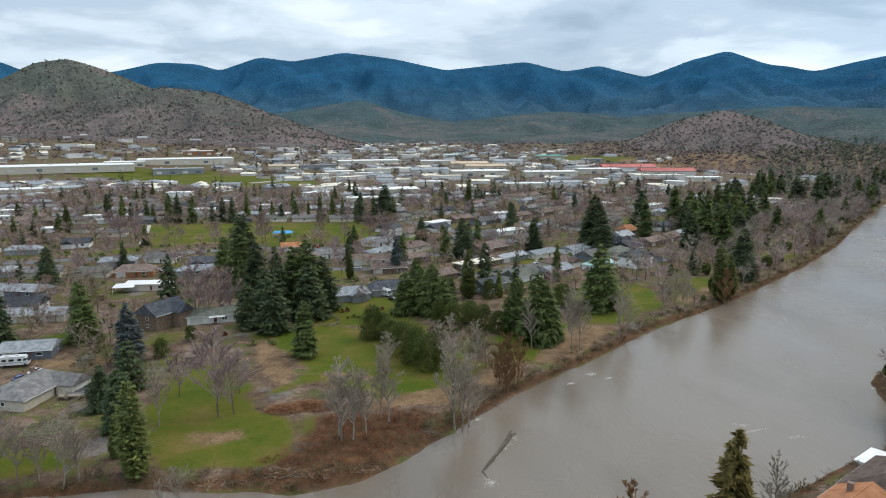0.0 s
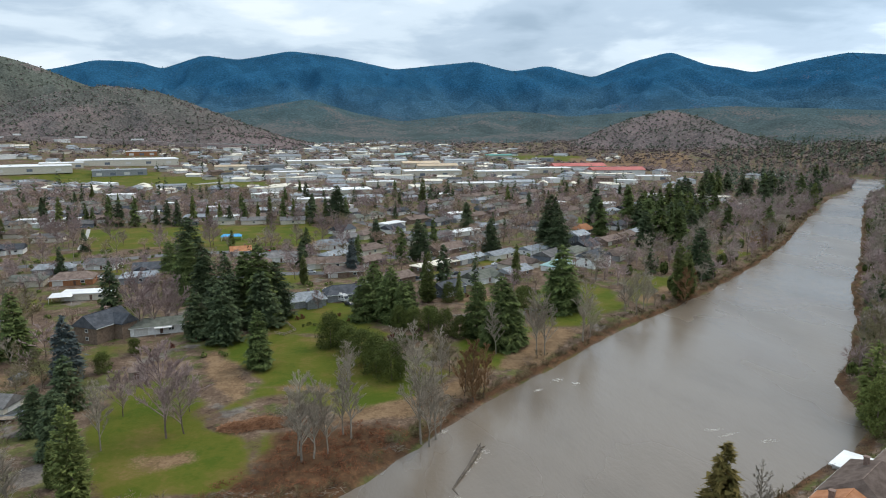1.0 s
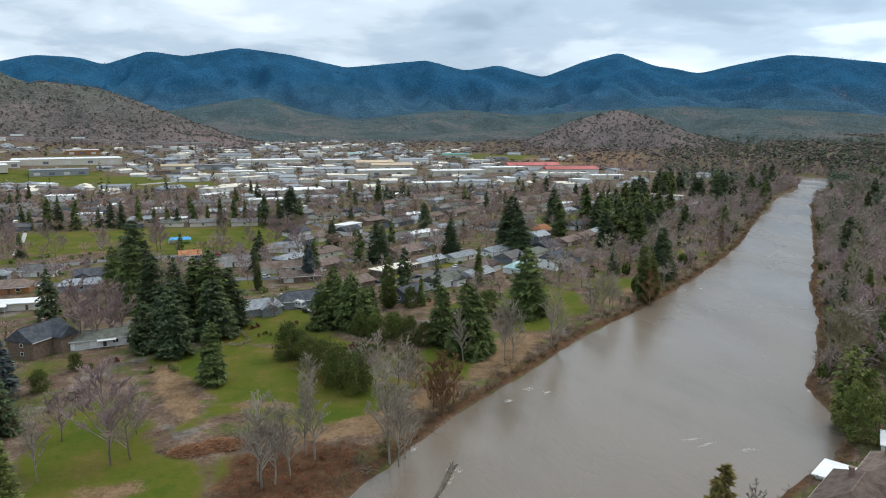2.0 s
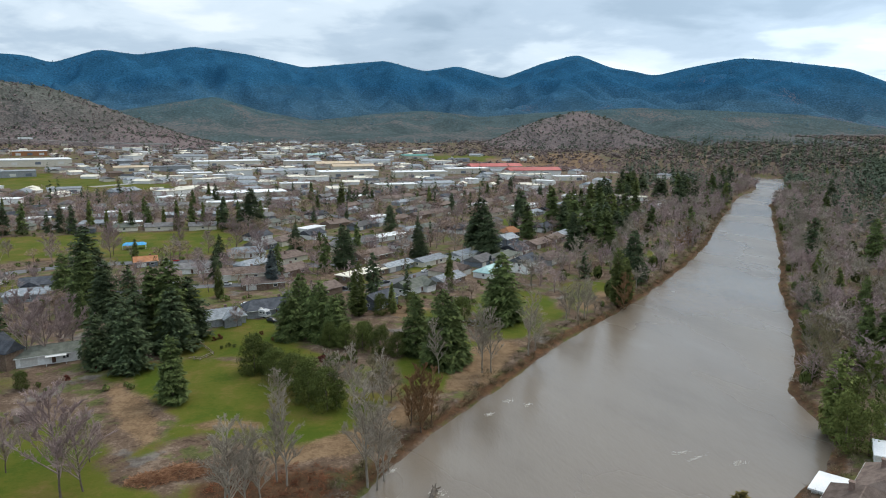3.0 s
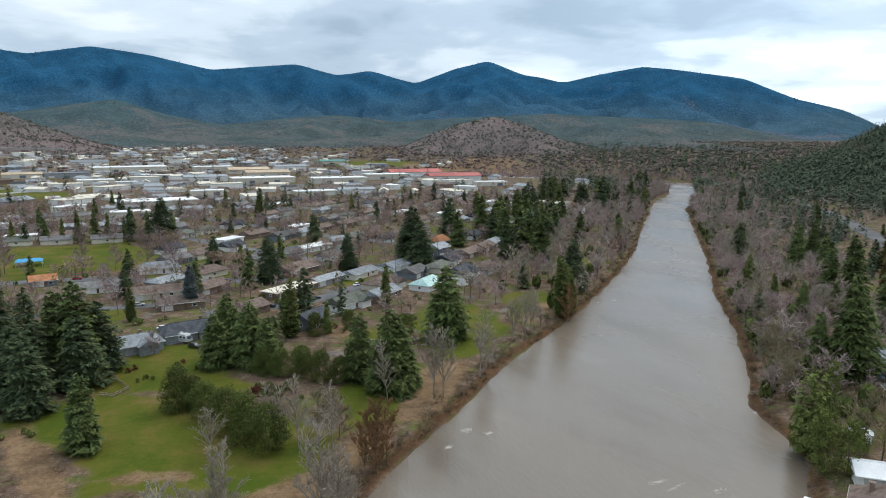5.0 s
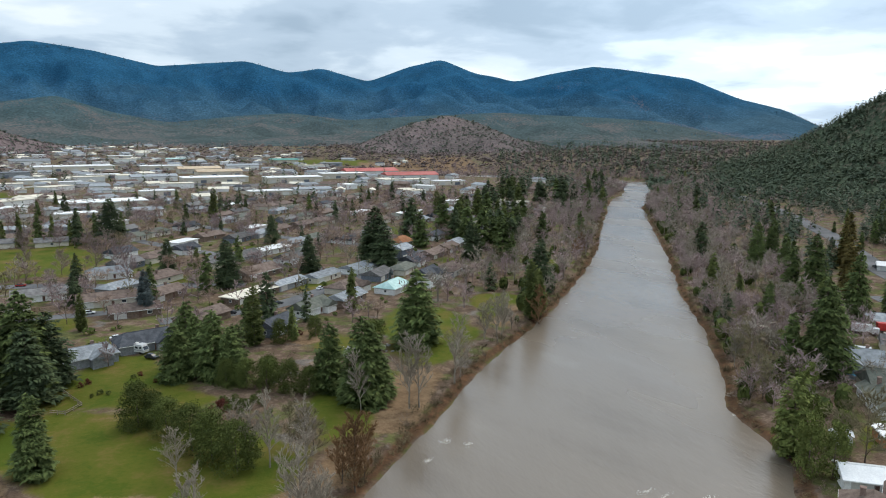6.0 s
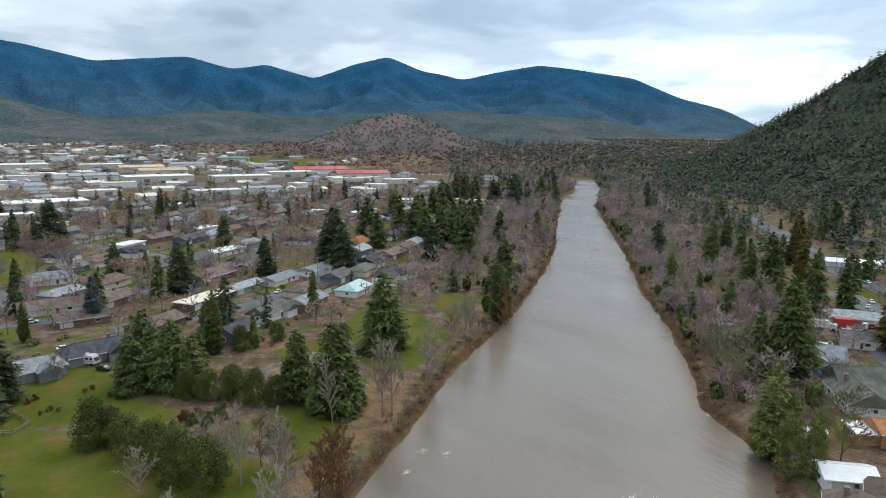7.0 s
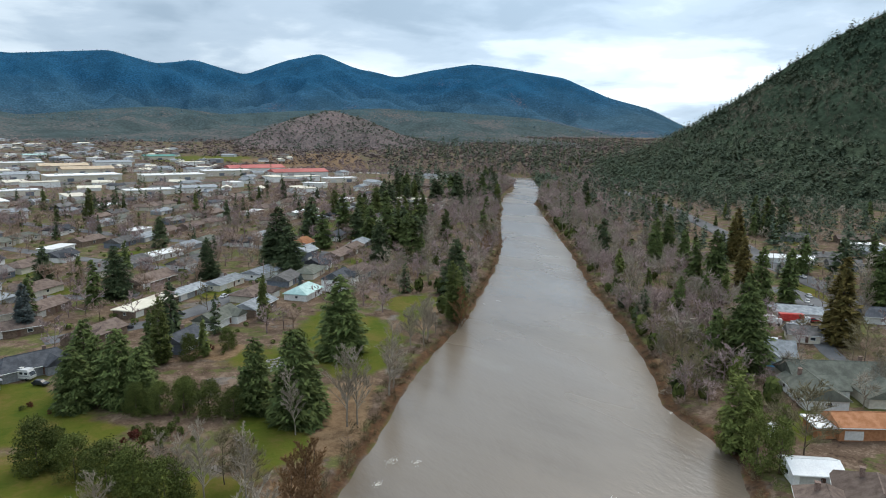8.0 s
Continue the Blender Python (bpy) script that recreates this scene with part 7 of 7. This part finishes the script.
    foot = foot[(river_distance(foot) > 45) & (road > 13) & (foot[:, 0] > 0.72 * foot[:, 1] + 60) & np.array([free_of(x, y, HOUSES, -2) for x, y in foot])]
    foot = np.column_stack([foot, zgs(foot)])
    cut = int(0.55 * len(foot))
    strewn("hill_foot_firs", "dark firs between the highway and hillside", conifer_shape(31, 1.0, 0.40, 28, 4, 0.2, 0.04, 0.6, 0.45, 0.125), sized(foot[:cut], g, 10, 22, 1.0), M["hill_fir"], seed=31)
    strewn("hill_foot_bare_trees", "leafless brown trees below the hillside", unit_crown(32, 60, 0.017), sized(foot[cut:], g, 8, 14, 1.2), M["twig"], seed=32)
    # low woods where the valley floor meets the hills
    n = 9000
    az, rr = np.radians(np.where(g.uniform(0, 1, n) < 0.45, g.uniform(14, 50, n), g.uniform(-34, 50, n))), g.uniform(1150, 2750, n)
    low = np.column_stack([rr * np.sin(az), rr * np.cos(az)])
    low = low[(river_distance(low) > 60) & ~np.any([inside(low, q) for q in RINGS], axis=0) & np.array([free_of(x, y, BIG, 4) for x, y in low])]
    low = np.column_stack([low, zgs(low)])
    strewn("valley_thicket", "brown leafless woods at the hill foot", unit_round(21, 10), sized(low, g, 4, 8, 2.0, 0.5), M["far_thicket"], seed=21)
    # river belts in the distance
    r = random.Random(77)
    belt = np.array(list(along(LEFT_BANK[20:27], 420, 4, 60, 1, r)) + list(along(RIGHT_BANK[17:24], 420, 4, 90, -1, r)))
    belt = belt[river_distance(belt) > 3]
    belt = np.column_stack([belt, zgs(belt)])
    strewn("river_belt_trees", "leafless trees lining the distant river", unit_crown(9, 90, 0.014), sized(belt, g, 9, 16, 1.2), M["purple_twig"], seed=9)
    # crowded leafless trees along both banks, and between the houses
    strip_l = np.array(list(along(LEFT_BANK[16:25], 330, 5, 55, 1, r)))
    strip_r = np.array(list(along(RIGHT_BANK[12:22], 560, 5, 60, -1, r)))
    near = np.vstack([strip_l, strip_r])
    rooms = np.array([free_of(x, y, HOUSES, -4) for x, y in near])
    near = near[(river_distance(near) > 4) & rooms & ~np.any([inside(near, q) for q in RINGS], axis=0)]
    near = np.column_stack([near, zgs(near)])
    g.shuffle(near)
    cut = len(near) // 2
    strewn("bank_bare_trees", "crowded leafless pinkish brown riverside trees", unit_crown(15, 220, 0.0075), sized(near[:cut], g, 8, 16, 1.15), M["purple_twig"], seed=15)
    strewn("bank_pale_trees", "crowded leafless grey riverside trees", unit_crown(16, 220, 0.0075), sized(near[cut:], g, 8, 17, 1.1), M["twig"], seed=16)
    town = np.column_stack([g.uniform(-420, 340, 5200), g.uniform(235, 780, 5200)])
    az = np.degrees(np.arctan2(town[:, 0], town[:, 1]))
    rooms = np.array([free_of(x, y, HOUSES, -4.5) and free_of(x, y, TREES, -1) for x, y in town])
    clump = np.array([noise.noise((x * 0.018, y * 0.018, 1.7)) for x, y in town]) + g.uniform(-0.5, 0.5, len(town))
    town = town[(river_distance(town) > 32) & (town[:, 0] < 0.95 * town[:, 1] - 70) & (az > -36) & rooms & (clump > np.interp(np.hypot(*town.T), [420, 620], [0.17, -0.1])) & ~np.any([inside(town, q) for q in RINGS], axis=0) & ~((town[:, 0] > -100) & (town[:, 0] < 110) & (town[:, 1] < 300))]
    town = np.column_stack([town, zgs(town)])
    cut, third = int(0.5 * len(town)), int(0.93 * len(town))
    strewn("suburb_bare_trees", "leafless purplish brown trees among the houses", unit_crown(17, 210, 0.0075), sized(town[:cut], g, 7, 14, 1.2), M["purple_twig"], seed=17)
    strewn("suburb_brown_trees", "leafless grey-brown trees among the houses", unit_crown(18, 210, 0.0075), sized(town[cut:third], g, 7, 13, 1.25), M["thicket"], seed=18)
    strewn("suburb_evergreens", "dark conifers among the houses", conifer_shape(19, 1.0, 0.42, 60, 5, 0.2, 0.05, 0.58, 0.5, 0.11), sized(town[third:], g, 6, 18, 1.0), M["dark_fir"], seed=19)
    ivy = np.array(list(along(RIGHT_BANK[11:20], 190, 4, 42, -1, r)) + list(along(LEFT_BANK[16:23], 60, 6, 40, 1, r)))
    ivy = ivy[(river_distance(ivy) > 4) & np.array([free_of(x, y, HOUSES, -3) for x, y in ivy]) & ~np.any([inside(ivy, q) for q in RINGS], axis=0)]
    ivy = np.column_stack([ivy, zgs(ivy)])
    strewn("bank_evergreens", "ivy-green bushes and small trees by the river", unit_round(20, 90), sized(ivy, g, 2.5, 8, 0.75, 0.2), M["hedge"], "bushes", seed=20)
    # undergrowth between the trees of both belts, and hedges in the gardens
    under = np.array(list(along(LEFT_BANK[16:25], 700, 4, 50, 1, r)) + list(along(RIGHT_BANK[12:22], 1100, 4, 60, -1, r)) + list(along(RIGHT_BANK[12:16], 300, 4, 40, -1, r)))
    rooms = np.array([free_of(x, y, HOUSES, -3) for x, y in under])
    under = under[(river_distance(under) > 3) & rooms & ~np.any([inside(under, q) for q in RINGS], axis=0)]
    under = np.column_stack([under, zgs(under)])
    strewn("undergrowth", "brown leafless thicket below riverside trees", unit_bare(12, 42, 0.02), sized(under, g, 2.0, 5.0, 1.7, 0.2), M["thicket"], "brush", seed=12)
    yard = np.column_stack([g.uniform(-320, 330, 2600), g.uniform(215, 720, 2600)])
    yard = np.vstack([yard, np.column_stack([g.uniform(-140, -84, 160), g.uniform(140, 235, 160)])])
    rooms = np.array([free_of(x, y, HOUSES, -3.5) and x < 0.95 * y - 60 for x, y in yard])
    yard = yard[(river_distance(yard) > 30) & rooms & ~np.any([inside(yard, q) for q in RINGS], axis=0)]
    yard = yard[~((yard[:, 0] > -45) & (yard[:, 0] < 20) & (yard[:, 1] < 285))]
    yard = np.column_stack([yard, zgs(yard)])
    half = len(yard) // 2
    strewn("garden_hedges", "dark green garden bushes between houses", unit_round(13, 26), sized(yard[:half], g, 1.2, 3.2, 1.3, 0.2), M["hedge"], "bushes", seed=13)
    strewn("garden_brush", "leafless brown garden bushes between houses", unit_bare(14, 44, 0.02), sized(yard[half:], g, 1.5, 4.2, 1.7, 0.2), M["thicket"], "bushes", seed=14)
    # low growth on the near banks and rough ground
    bank = np.array(list(along(LEFT_BANK[2:22], 900, 0.8, 6.5, 1, r)) + list(along(RIGHT_BANK[4:21], 700, 0.8, 7, -1, r)))
    bank = np.column_stack([bank, zgs(bank)])
    strewn("bank_brush", "tangled brown brush along the riverbank", unit_bare(10, 46, 0.02), sized(bank, g, 1.1, 3.0, 2.0, 0.1), M["bank_twig"], "brush", seed=10)
    ring = np.array(REDS[0], float)
    pts = g.uniform(ring.min(0), ring.max(0), (900, 2))
    pts = pts[inside(pts, ring)]
    ring = np.array(REDS[1], float)
    more = g.uniform(ring.min(0), ring.max(0), (1300, 2))
    pts = np.vstack([pts, more[inside(more, ring)]])
    pts = np.column_stack([pts, zgs(pts)])
    strewn("bramble", "reddish brown bramble thicket on rough ground", unit_bare(11, 40, 0.02), sized(pts, g, 0.8, 1.9, 2.0, 0.1), M["bramble"], "brush", seed=11)


# needles tinted blue to go with the haze painted into the far slope
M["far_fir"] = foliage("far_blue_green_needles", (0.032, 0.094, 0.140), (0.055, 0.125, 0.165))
M["bramble"] = bark("red_brown_bramble_canes", (0.115, 0.048, 0.028), (0.300, 0.132, 0.070))
far_planting()
